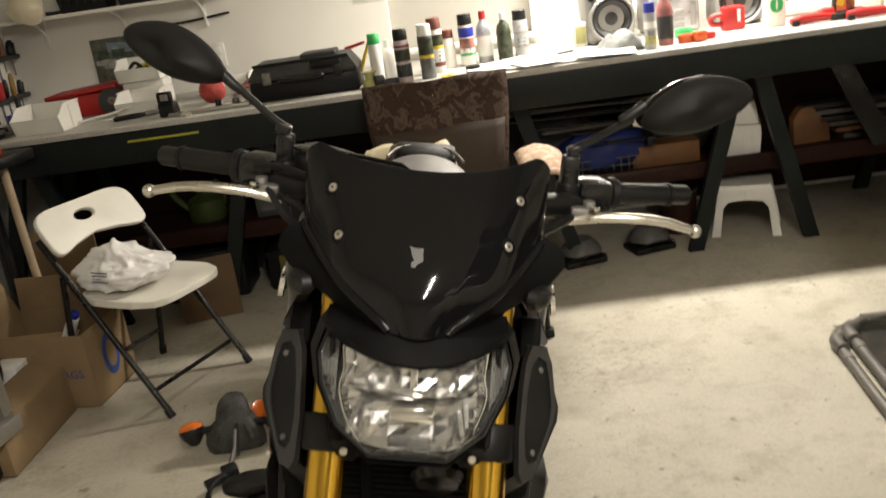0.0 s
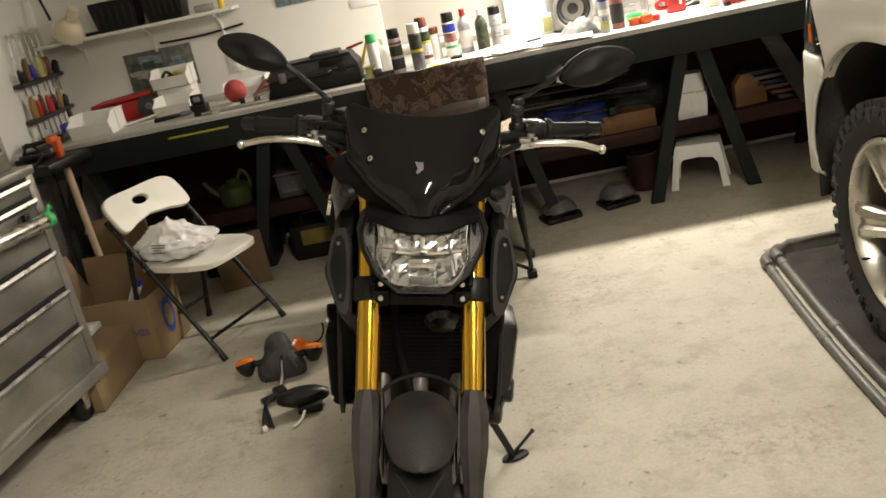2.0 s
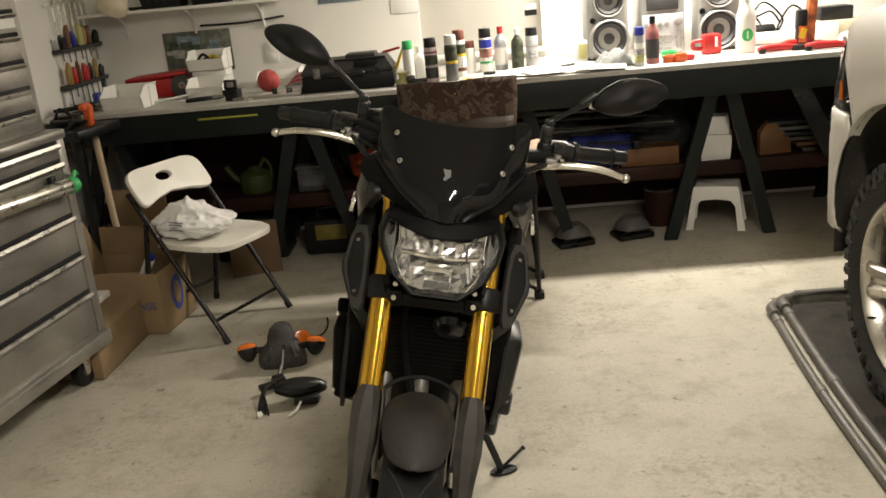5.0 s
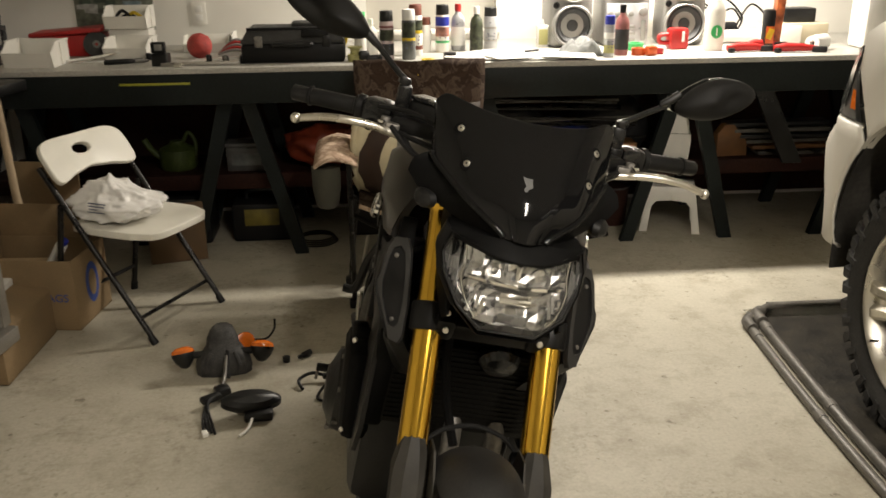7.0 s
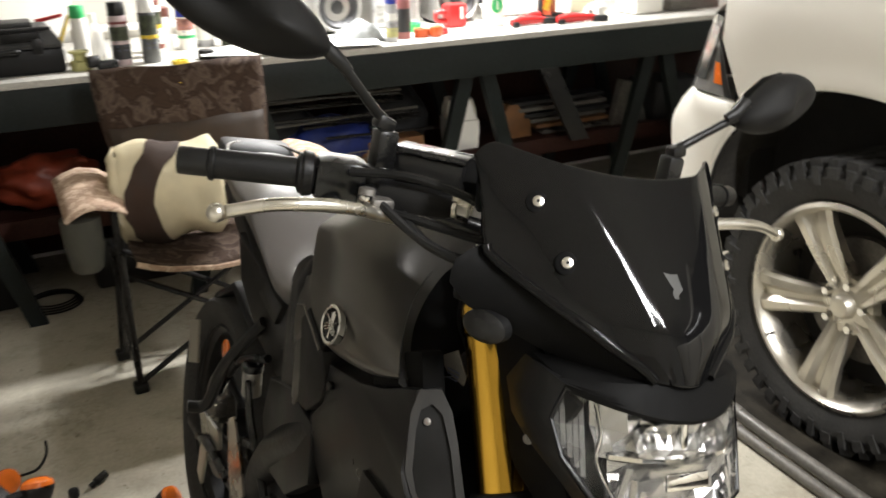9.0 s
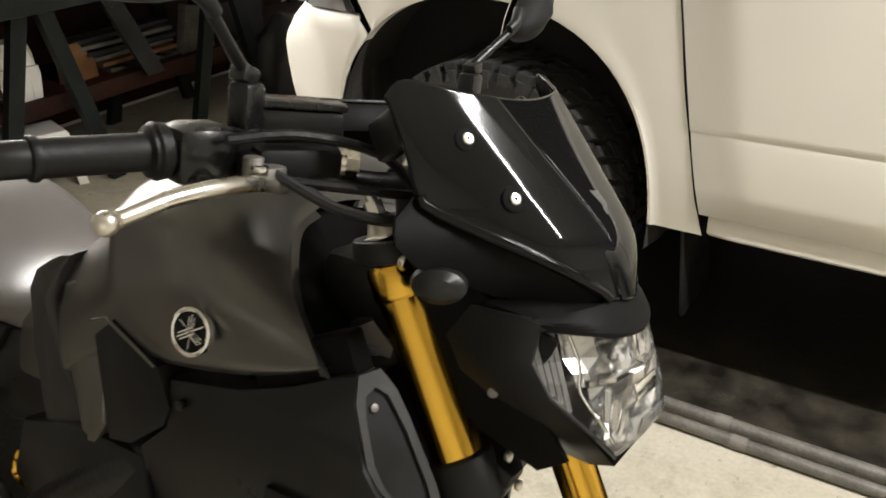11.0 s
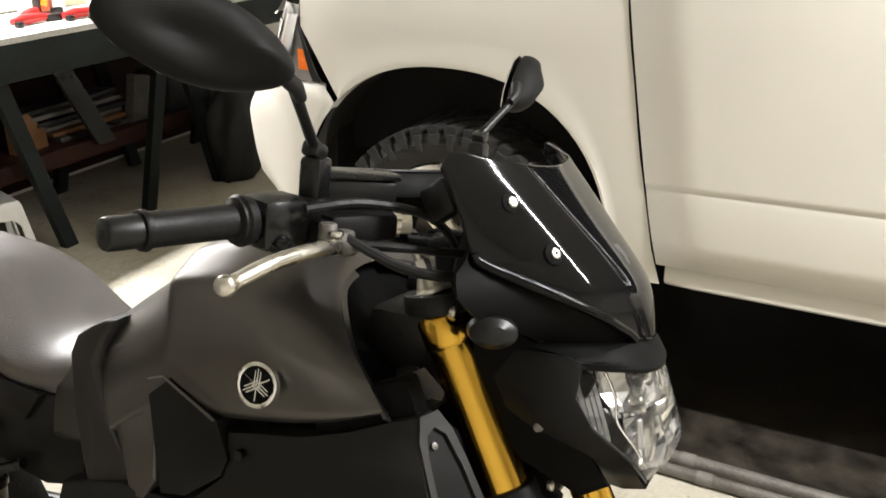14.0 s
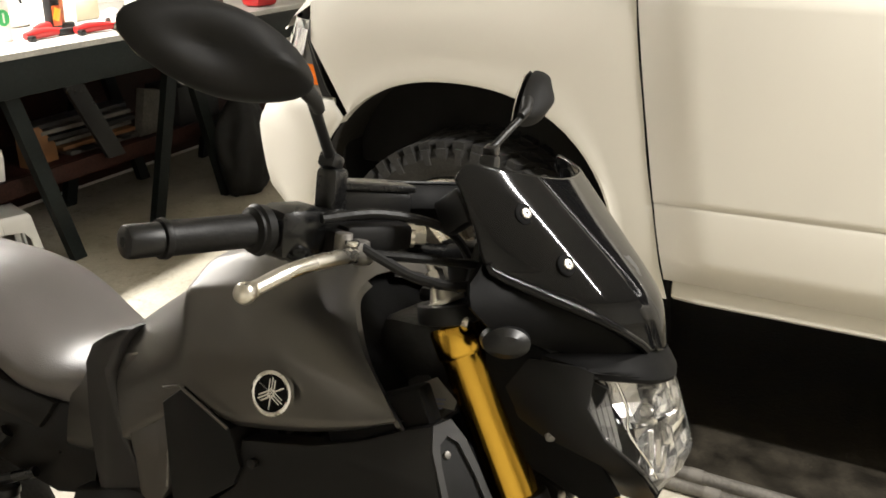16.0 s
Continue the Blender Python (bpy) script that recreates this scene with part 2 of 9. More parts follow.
M = {
    "floor": floor_material(),
    # next four: things below the bench, its shade put into their colours
    "bag_orange": mat("shaded_orange_film", (0.17, 0.026, 0.008), 0.5, var=0.4, scale=12),
    "case_yellow": mat("shaded_yellow_plastic", (0.14, 0.11, 0.014), 0.55, var=0.4, scale=14),
    "shaded_box": mat("shaded_clear_box", (0.085, 0.082, 0.078), 0.5, var=0.3, scale=14),
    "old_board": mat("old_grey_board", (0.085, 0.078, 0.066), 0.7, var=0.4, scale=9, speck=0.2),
    "mud": mat("dried_mud", (0.026, 0.021, 0.014), 0.85, var=0.55, scale=7, fine=45, bump=0.4, speck=0.3),
    "wall": mat("white_wall_paint", (0.80, 0.78, 0.72), 0.55, var=0.03, scale=2.5, fine=140, bump=0.06),
    "ceiling": mat("ceiling_paint", (0.78, 0.77, 0.73), 0.7, var=0.03, scale=2),
    "blind": mat("grey_blind", (0.42, 0.40, 0.35), 0.6, var=0.05, scale=3),
    "white_plastic": mat("white_plastic", (0.80, 0.78, 0.72), 0.38, var=0.04, scale=9, bump=0.02),
    "chair_white": mat("chair_plastic", (0.78, 0.755, 0.67), 0.42, var=0.05, scale=7, bump=0.04),
    "chair_frame": mat("dark_steel_tube", (0.016, 0.0145, 0.0135), 0.32, 0.4, var=0.3, scale=20, spec=0.4),
    "bench_top": mat("worn_white_board", (0.45, 0.435, 0.395), 0.45, var=0.12, scale=5, speck=0.12),
    "bench_green": mat("dark_green_paint", (0.0075, 0.0105, 0.0098), 0.5, var=0.35, scale=5, speck=0.2, bump=0.08, spec=0.25),
    "bench_red": mat("red_brown_board", (0.026, 0.0085, 0.0055), 0.65, var=0.35, scale=4, speck=0.25, spec=0.2),
    "black": mat("black_plastic", (0.0080, 0.0079, 0.0079), 0.38, var=0.3, scale=15, fine=220, bump=0.02, spec=0.38),
    "black_gloss": mat("glossy_black_acrylic", (0.0055, 0.0054, 0.0054), 0.075, var=0.1, scale=9, bump=0.0, rvar=0.035, spec=0.20),
    "smoked": smoked_acrylic(),
    "pod": mat("grey_lamp_plastic", (0.16, 0.158, 0.152), 0.28, 0.4, var=0.15, scale=30, bump=0.0),
    "black_matte": mat("matte_black_plastic", (0.0075, 0.0073, 0.0072), 0.48, var=0.25, scale=12, fine=400, bump=0.015, spec=0.24),
    "rubber": mat("rubber", (0.0080, 0.0078, 0.0076), 0.45, var=0.35, scale=12, fine=160, bump=0.06, spec=0.24),
    "tyre_dusty": mat("dusty_tyre_rubber", (0.024, 0.0228, 0.021), 0.8, var=0.4, scale=14, fine=160, bump=0.15, speck=0.25),
    "tank": mat("matte_grey_paint", (0.140, 0.134, 0.126), 0.34, 0.78, var=0.04, scale=3, fine=500, bump=0.0, rvar=0.03),
    "seat": mat("grey_vinyl", (0.112, 0.103, 0.101), 0.40, var=0.10, scale=8, fine=420, bump=0.06, spec=1.0),
    "seat_dark": mat("dark_vinyl", (0.024, 0.0225, 0.0215), 0.46, var=0.12, scale=9, fine=420, bump=0.02, spec=0.40),
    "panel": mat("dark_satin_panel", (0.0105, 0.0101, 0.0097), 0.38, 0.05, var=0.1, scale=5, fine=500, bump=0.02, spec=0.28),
    "trim_grey": mat("grey_trim", (0.024, 0.0232, 0.022), 0.45, 0.1, var=0.1, scale=10, bump=0.03),
    "dusty": mat("dusty_grey_plastic", (0.036, 0.033, 0.028), 0.62, var=0.45, scale=16, fine=420, bump=0.02, speck=0.06, spec=0.22),
    "fender": mat("dusty_fender", (0.015, 0.0142, 0.013), 0.66, 0.0, var=0.35, scale=11, fine=230, speck=0.3, spec=0.4),
    "gold": mat("gold_anodised", (0.68, 0.41, 0.052), 0.17, 1.0, var=0.06, scale=7, bump=0.0, rvar=0.04),
    "alu": mat("aluminium", (0.72, 0.69, 0.62), 0.30, 1.0, var=0.08, scale=20, bump=0.02),
    "alu_dull": mat("cast_aluminium", (0.20, 0.19, 0.175), 0.5, 0.8, var=0.3, scale=14, bump=0.1, speck=0.15),
    "chrome": mat("chrome", (0.86, 0.85, 0.82), 0.07, 1.0, var=0.02, bump=0.0, rvar=0.03),
    "engine": mat("black_engine_casting", (0.013, 0.0126, 0.0122), 0.42, 0.25, var=0.4, scale=10, fine=130, bump=0.1, spec=0.45),
    "radiator": mat("radiator_core", (0.0034, 0.0031, 0.0023), 0.6, 0.2, var=0.5, scale=9, fine=300, bump=0.2, speck=0.3, spec=0.25),
    "truck_white": mat("white_car_paint", (0.68, 0.65, 0.575), 0.42, var=0.03, scale=1.3, fine=30, bump=0.0, coat=0.15, rvar=0.05),
    "dark_gap": mat("dark_cavity", (0.010, 0.0095, 0.009), 0.85, var=0.3, scale=8),
    "arch": mat("dusty_black_liner", (0.030, 0.027, 0.022), 0.85, var=0.4, scale=7, fine=60, bump=0.15, speck=0.2),
    "rim": mat("silver_alloy", (0.60, 0.57, 0.50), 0.32, 0.9, var=0.12, scale=9, bump=0.02),
    "orange_lens": mat("amber_plastic", (0.75, 0.17, 0.015), 0.18, var=0.12, scale=30, bump=0.0, coat=0.5),
    "red": mat("red_plastic", (0.42, 0.018, 0.016), 0.42, var=0.2, scale=12),
    "orange": mat("orange_plastic", (0.60, 0.10, 0.02), 0.4, var=0.15, scale=12),
    "yellow": mat("yellow_plastic", (0.70, 0.50, 0.03), 0.4, var=0.12, scale=12),
    "olive": mat("olive_plastic", (0.42, 0.40, 0.16), 0.5, var=0.1, scale=12),
    "green": mat("green_plastic", (0.05, 0.42, 0.12), 0.4, var=0.12, scale=12),
    # lime darkened in colour for the shade below the bench
    "lime": mat("shaded_lime_plastic", (0.038, 0.055, 0.008), 0.6, var=0.4, scale=12, speck=0.2),
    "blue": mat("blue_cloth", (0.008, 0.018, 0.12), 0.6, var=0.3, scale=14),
    "navy": mat("navy_plastic", (0.02, 0.03, 0.30), 0.35, var=0.12, scale=12),
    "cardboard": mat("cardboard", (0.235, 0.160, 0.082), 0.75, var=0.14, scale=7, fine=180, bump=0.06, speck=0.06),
    # darker cardboard tone for box floors, filling and one loose sheet
    "cardboard_dark": mat("darker_cardboard", (0.13, 0.080, 0.040), 0.8, var=0.15, scale=7, fine=150),
    "ink_blue": mat("blue_print", (0.03, 0.06, 0.24), 0.7, var=0.2, scale=40),
    "ink_grey": mat("grey_print", (0.12, 0.13, 0.20), 0.6, var=0.3, scale=60),
    "paper": mat("paper", (0.80, 0.79, 0.75), 0.6, var=0.04, scale=9),
    "bag": mat("white_plastic_bag", (0.80, 0.78, 0.75), 0.35, var=0.05, scale=20, fine=60, bump=0.25),
    "steel_grey": mat("bare_grey_steel", (0.36, 0.34, 0.305), 0.40, 0.7, var=0.18, scale=5, fine=160, speck=0.10, bump=0.05),
    "pull_steel": mat("drawer_pull_steel", (0.42, 0.40, 0.36), 0.32, 0.8, var=0.2, scale=14, bump=0.03),
    "mirror_shell": mat("dusty_black_shell", (0.0105, 0.0102, 0.0098), 0.62, var=0.2, scale=10, fine=300, bump=0.01, spec=0.22),
    "brow": mat("dull_black_plastic", (0.0045, 0.0044, 0.0043), 0.60, var=0.25, scale=14, fine=300, bump=0.02, spec=0.08),
    "black_satin": mat("satin_black_plastic", (0.0075, 0.0074, 0.0074), 0.27, var=0.3, scale=16, fine=200, bump=0.02, spec=0.45),
    "tape": mat("dull_grey_tape", (0.165, 0.153, 0.134), 0.55, 0.05, var=0.25, scale=19, fine=120, bump=0.08),
    "galv": mat("grey_pipe", (0.140, 0.130, 0.114), 0.45, 0.15, var=0.22, scale=15, fine=120, bump=0.12, speck=0.12),
    "mat_black": mat("wet_grit_mat", (0.0235, 0.0200, 0.0142), 0.60, var=0.7, scale=11, fine=90, bump=0.8, speck=0.12, spec=0.22),
    "wood": mat("pale_wood", (0.40, 0.30, 0.19), 0.6, var=0.2, scale=12, fine=60),
    "wood_orange": mat("plywood", (0.17, 0.078, 0.026), 0.65, var=0.25, scale=12, fine=60),
    "silver_plastic": mat("silver_plastic", (0.27, 0.265, 0.25), 0.38, 0.3, var=0.1, scale=10),
    "speaker_cone": mat("speaker_cone", (0.032, 0.032, 0.033), 0.5, var=0.15, scale=14),
    "camo": patterned_cloth("camouflage_cloth", ((0.024, 0.014, 0.010), (0.050, 0.031, 0.021), (0.032, 0.019, 0.013), (0.105, 0.076, 0.058), (0.062, 0.041, 0.029)), 17),
    "cloth_brown": mat("brown_cloth", (0.042, 0.028, 0.018), 0.85, var=0.25, scale=14, fine=300, bump=0.2),
    "pouch": mat("grey_green_cloth", (0.050, 0.048, 0.035), 0.85, var=0.3, scale=10, fine=300, bump=0.2),
    "cloth_dark": mat("dark_brown_cloth", (0.040, 0.022, 0.014), 0.85, var=0.25, scale=14, fine=300, bump=0.2),
    "cloth_cream": mat("cream_cloth", (0.58, 0.51, 0.34), 0.8, var=0.12, scale=11, fine=300, bump=0.2),
    "cloth_pink": patterned_cloth("pale_camouflage_cloth", ((0.10, 0.062, 0.040), (0.46, 0.33, 0.24), (0.30, 0.20, 0.14), (0.62, 0.48, 0.36), (0.50, 0.37, 0.27)), 24),
    "rag": mat("grey_rag", (0.15, 0.155, 0.15), 0.9, var=0.7, scale=9, fine=200, bump=0.3),
    "maroon": mat("maroon_can", (0.16, 0.035, 0.035), 0.35, var=0.2, scale=15),
    "rust": mat("rust_cap", (0.16, 0.05, 0.032), 0.5, var=0.25, scale=15),
    "lens": glass("clear_lens", (0.98, 0.98, 0.97)),
    "bottle_clear": glass("clear_plastic", (0.85, 0.86, 0.84), 0.15),
    "reflector": mat("headlight_reflector", (0.52, 0.515, 0.505), 0.16, 0.92, var=0.05, scale=40, bump=0.0, rvar=0.05),
    "red_ball": mat("faded_red_rubber", (0.40, 0.055, 0.045), 0.7, var=0.25, scale=40, fine=160, bump=0.3),
    "brass": mat("faded_yellow_handle", (0.28, 0.17, 0.035), 0.5, var=0.25, scale=20),
    "brown": mat("brown_handle", (0.13, 0.055, 0.022), 0.5, var=0.25, scale=20),
    "lime_y": mat("yellow_green_strip", (0.36, 0.36, 0.03), 0.5, var=0.15, scale=14),
    "ink_emblem": mat("pale_emblem", (0.085, 0.085, 0.082), 0.45, 0.2, var=0.1, scale=20),
    "lamp_cream": mat("cream_enamel", (0.62, 0.55, 0.40), 0.35, var=0.06, scale=9),
}


# ---- mesh helpers ----
def obj(name, bm, material, parent=None, label="", category="", group="", kind="", angle=35, flat=False):
    me = bpy.data.meshes.new(name)
    bmesh.ops.recalc_face_normals(bm, faces=bm.faces)
    bm.to_mesh(me)
    bm.free()
    me.materials.append(material)
    if not flat:
        me.polygons.foreach_set("use_smooth", [True] * len(me.polygons))
        me.set_sharp_from_angle(angle=radians(angle))
    ob = new(name, me)
    if parent:
        ob.parent = parent
    return tagged(ob, label, category, group, kind)


def part(name, bm, material, parent, label="", **k):
    return obj(name, bm, material, parent, label, **k)


def thing(name, label, category, m=None, group=""):
    ob = new(name)
    ob.empty_display_size = 0.05
    if m is not None:
        ob.matrix_basis = m
    return tagged(ob, label, category, group)


def merge(*bms):
    out = bms[0]
    for b in bms[1:]:
        me = bpy.data.meshes.new("tmp")
        b.to_mesh(me)
        b.free()
        out.from_mesh(me)
        bpy.data.meshes.remove(me)
    return out


def moved(bm, m):
    bmesh.ops.transform(bm, matrix=m, verts=bm.verts)
    return bm


def bx(size, at=(0, 0, 0), bevel=0.004, rot=(0, 0, 0), seg=2):
    bm = bmesh.new()
    bmesh.ops.create_cube(bm, size=1)
    bmesh.ops.scale(bm, vec=size, verts=bm.verts)
    if bevel:
        bmesh.ops.bevel(bm, geom=list(bm.edges), offset=min(bevel, min(size) * 0.45), segments=seg, profile=0.5, affect="EDGES")
    return moved(bm, pose(*at, *rot))


def ring_pts(c, u, v, r, n):
    return [c + u * (r * math.cos(2 * math.pi * i / n)) + v * (r * math.sin(2 * math.pi * i / n)) for i in range(n)]


def loft(rings, caps=True, closed=True):
    bm = bmesh.new()
    vs = [[bm.verts.new(p) for p in r] for r in rings]
    n = len(vs[0])
    for a, b in zip(vs, vs[1:]):
        for i in range(n if closed else n - 1):
            j = (i + 1) % n
            bm.faces.new((a[i], a[j], b[j], b[i]))
    if caps and closed:
        bm.faces.new(vs[0][::-1])
        bm.faces.new(vs[-1])
    return bm


def tube(pts, r, n=12, caps=True):
    pts = [Vector(p) for p in pts]
    rs = r if isinstance(r, (list, tuple)) else [r] * len(pts)
    rings, up = [], None
    for i, p in enumerate(pts):
        d = (pts[min(i + 1, len(pts) - 1)] - pts[max(i - 1, 0)]).normalized()
        if up is None:
            up = d.orthogonal().normalized()
        up = (up - d * up.dot(d)).normalized()
        rings.append(ring_pts(p, up, d.cross(up), rs[i], n))
    return loft(rings, caps)


def curve_pts(pts, k=6):
    pts = [Vector(p) for p in pts]
    out = []
    for i in range(len(pts) - 1):
        p0, p1, p2, p3 = pts[max(i - 1, 0)], pts[i], pts[i + 1], pts[min(i + 2, len(pts) - 1)]
        for j in range(k):
            t = j / k
            out.append(0.5 * (2 * p1 + (p2 - p0) * t + (2 * p0 - 5 * p1 + 4 * p2 - p3) * t * t + (3 * p1 - p0 - 3 * p2 + p3) * t ** 3))
    return out + [pts[-1]]


def cyl(p0, p1, r, r2=None, n=20, edge=0.0):
    p0, p1 = Vector(p0), Vector(p1)
    r2 = r if r2 is None else r2
    if not edge:
        return tube([p0, p1], [r, r2], n)
    d = (p1 - p0).normalized()
    return tube([p0, p0 + d * edge * 0.3, p0 + d * edge, p1 - d * edge, p1 - d * edge * 0.3, p1], [r - edge, r - edge * 0.3, r, r2, r2 - edge * 0.3, r2 - edge], n)


def revolve(profile, centre=(0, 0, 0), axis="z", n=32, closed_profile=False):
    """profile: (radius, height) pairs."""
    c = Vector(centre)
    a = {"x": Vector((1, 0, 0)), "y": Vector((0, 1, 0)), "z": Vector((0, 0, 1))}[axis] if isinstance(axis, str) else Vector(axis).normalized()
    u = a.orthogonal().normalized()
    v = a.cross(u)
    bm = bmesh.new()
    rows = []
    for r, h in profile:
        if r < 1e-6:
            rows.append([bm.verts.new(c + a * h)])
        else:
            rows.append([bm.verts.new(p) for p in ring_pts(c + a * h, u, v, r, n)])
    pairs = list(zip(rows, rows[1:])) + ([(rows[-1], rows[0])] if closed_profile else [])
    for p, q in pairs:
        for i in range(n):
            j = (i + 1) % n
            if len(p) == 1 and len(q) == 1:
                continue
            if len(p) == 1:
                bm.faces.new((p[0], q[j], q[i]))
            elif len(q) == 1:
                bm.faces.new((p[i], p[j], q[0]))
            else:
                bm.faces.new((p[i], p[j], q[j], q[i]))
    return bm


def plate(outline, fn, thick, bevel=0.0):
    """A flat or bent plate: outline points (a, b), fn(a, b, s) gives the place at s = 0 (front) and s = thick (back)."""
    bm = bmesh.new()
    f = [bm.verts.new(fn(a, b, 0.0)) for a, b in outline]
    k = [bm.verts.new(fn(a, b, thick)) for a, b in outline]
    n = len(outline)
    front = bm.faces.new(f)
    bm.faces.new(k[::-1])
    for i in range(n):
        j = (i + 1) % n
        bm.faces.new((f[j], f[i], k[i], k[j]))
    if bevel:
        bmesh.ops.recalc_face_normals(bm, faces=bm.faces)
        bmesh.ops.bevel(bm, geom=list(front.edges), offset=bevel, segments=2, profile=0.5, affect="EDGES")
    return bm


def subsurf(ob, levels=2):
    s = ob.modifiers.new("smooth", "SUBSURF")
    s.levels = s.render_levels = levels
    return ob


def bars(n, w, h, gap, mapper, thick=0.0008):
    """Unreadable print as plain bars, one below the other."""
    out = None
    for i in range(n):
        ww = w * (1 - 0.25 * ((i * 37) % 5) / 5)
        b = plate([(-ww / 2, -i * gap), (ww / 2, -i * gap), (ww / 2, -i * gap - h), (-ww / 2, -i * gap - h)], mapper, thick)
        out = b if out is None else merge(out, b)
    return out


def words(name, text, size, m, material, parent, extrude=0.0006):
    cu = bpy.data.curves.new(name, "FONT")
    cu.body, cu.size, cu.extrude, cu.align_x, cu.align_y = text, size, extrude, "CENTER", "CENTER"
    tmp = bpy.data.objects.new(name, cu)
    scene.collection.objects.link(tmp)
    me = bpy.data.meshes.new_from_object(tmp.evaluated_get(bpy.context.evaluated_depsgraph_get()))
    bpy.data.objects.remove(tmp)
    me.materials.append(material)
    ob = new(name, me)
    ob.parent = parent
    ob.matrix_basis = m
    return ob

# ---- motorcycle: x to its left, y to its rear, z up, leaning on its side stand ----
LEAN_DEG, YAW_DEG = 12.5, 0.5


def motorcycle():
    at = pose(-0.487, 3.04, 0, 0, 0, YAW_DEG) @ pose(0, 0, 0, 0, LEAN_DEG, 0)
    bike = thing("motorcycle", "matte grey naked motorcycle with gold forks leaning on its side stand", "motorcycle", at)
    P = lambda name, bm, m, label="", parent=None, **k: part(name, bm, M[m], parent or bike, label, **k)
    fork_y = lambda z: -0.1545 - (0.85 - z) * 0.555
    AX, RX = Vector((0, -0.455, 0.300)), Vector((0, 0.985, 0.312))

    def tyre(c, r, w, n=64):
        prof = [(r - 0.085, -w * 0.36), (r - 0.06, -w * 0.46), (r - 0.035, -w * 0.5)]
        for i in range(9):
            a = radians(-75 + 150 * i / 8)
            prof.append((r - 0.034 + 0.034 * math.cos(a), w * 0.5 * math.sin(a) / math.sin(radians(75))))
        prof += [(r - 0.035, w * 0.5), (r - 0.06, w * 0.46), (r - 0.085, w * 0.36)]
        return revolve(prof, c, "x", n, closed_profile=True)

    def groove(c, r, a0, a1, x0, x1):
        pts = []
        for i in range(7):
            t = i / 6
            a, x = radians(a0 + (a1 - a0) * t), x0 + (x1 - x0) * t
            rr = r + 0.0008 - 0.034 * (1 - math.cos(math.asin(min(0.96, abs(x) / 0.0635))))
            pts.append(c + Vector((x, -rr * math.cos(a), rr * math.sin(a))))
        return tube(pts, 0.0026, 6)

    # wheels
    for nm, c, r, w in (("front_wheel", AX, 0.300, 0.120), ("rear_wheel", RX, 0.312, 0.180)):
        wh = P(nm, tyre(c, r, w), "rubber" if nm == "front_wheel" else "tyre_dusty", "black road tyre" if nm == "front_wheel" else "dusty black road tyre")
        part("rim", revolve([(r - 0.084, -w * 0.4), (r - 0.075, -w * 0.36), (r - 0.10, -w * 0.3), (r - 0.105, 0), (r - 0.10, w * 0.3), (r - 0.075, w * 0.36), (r - 0.084, w * 0.4)], c, "x", 48), M["black"], wh)
        spokes = cyl(c - Vector((w * 0.4, 0, 0)), c + Vector((w * 0.4, 0, 0)), 0.035, n=20)
        for k in range(5):
            a = 2 * math.pi * k / 5
            d = Vector((0, math.cos(a), math.sin(a)))
            for s in (-0.022, 0.022):
                e = Vector((0, -math.sin(a), math.cos(a))) * s
                spokes = merge(spokes, tube([c + d * 0.03 + e * 0.4, c + d * (r - 0.10) + e], [0.012, 0.009], 8))
        part("spokes", spokes, M["black"], wh)
        for s in ((-1, 1) if nm == "front_wheel" else (-1,)):
            x = s * (0.062 if nm == "front_wheel" else 0.075)
            rd = 0.149 if nm == "front_wheel" else 0.12
            part("brake_disc", revolve([(rd - 0.035, x - 0.0022), (rd, x - 0.0022), (rd, x + 0.0022), (rd - 0.035, x + 0.0022)], c, "x", 48, True), M["alu_dull"], wh, "drilled steel disc")
    fw = bpy.data.objects["front_wheel"]
    gr = None
    for k in range(16):
        a = k * 22.5
        for s in (-1, 1):
            g = groove(AX, 0.300, a, a + 17, s * 0.008, s * 0.047)
            gr = g if gr is None else merge(gr, g)
    part("tread_grooves", gr, M["dark_gap"], fw)

    # forks
    for s in (-1, 1):
        x = 0.108 * s
        F_ = lambda z, dx=0.0: Vector((x + dx, fork_y(z), z))
        leg = P("fork_leg", merge(cyl(F_(0.61), F_(1.005), 0.0262, n=32)), "gold", "gold anodised upper fork tube")
        part("fork_collar", tube([F_(0.992), F_(0.996), F_(1.020), F_(1.024)], [0.0262, 0.0288, 0.0288, 0.0262], 28), M["gold"], leg)
        part("fork_cap", merge(cyl(F_(1.044), F_(1.049), 0.0225, n=24, edge=0.0015), cyl(F_(1.049), F_(1.062), 0.0165, 0.0105, n=24), cyl(F_(1.062), F_(1.078), 0.0098, n=6), cyl(F_(1.077), F_(1.088), 0.0060, n=16, edge=0.001)), M["alu"], leg, "bare metal fork adjuster")
        part("lower_clamp", merge(cyl(F_(0.806), F_(0.850), 0.0345, n=24, edge=0.004), bx((0.036, 0.056, 0.050), F_(0.830, -s * 0.024) + Vector((0, -0.012, 0.002)), 0.008, (25, 0, 0))), M["black_matte"], leg)
        for dz in (-0.013, 0.013):
            c = F_(0.830 + dz, -s * 0.024) + Vector((0, -0.036, 0.010))
            part("clamp_bolt", merge(cyl(c, c + Vector((0, -0.006, 0.001)), 0.0056, n=16, edge=0.001), cyl(c + Vector((0, -0.0055, 0.001)), c + Vector((0, -0.0065, 0.001)), 0.0030, n=6)), M["alu"], leg)
        part("lower_leg", tube([F_(0.60), F_(0.50), F_(0.36), Vector((x, -0.44, 0.30))], [0.0205, 0.0205, 0.024, 0.026], 20), M["alu_dull"], leg)
        # dusty guard that covers the lower leg in front and carries the mudguard
        rings = []
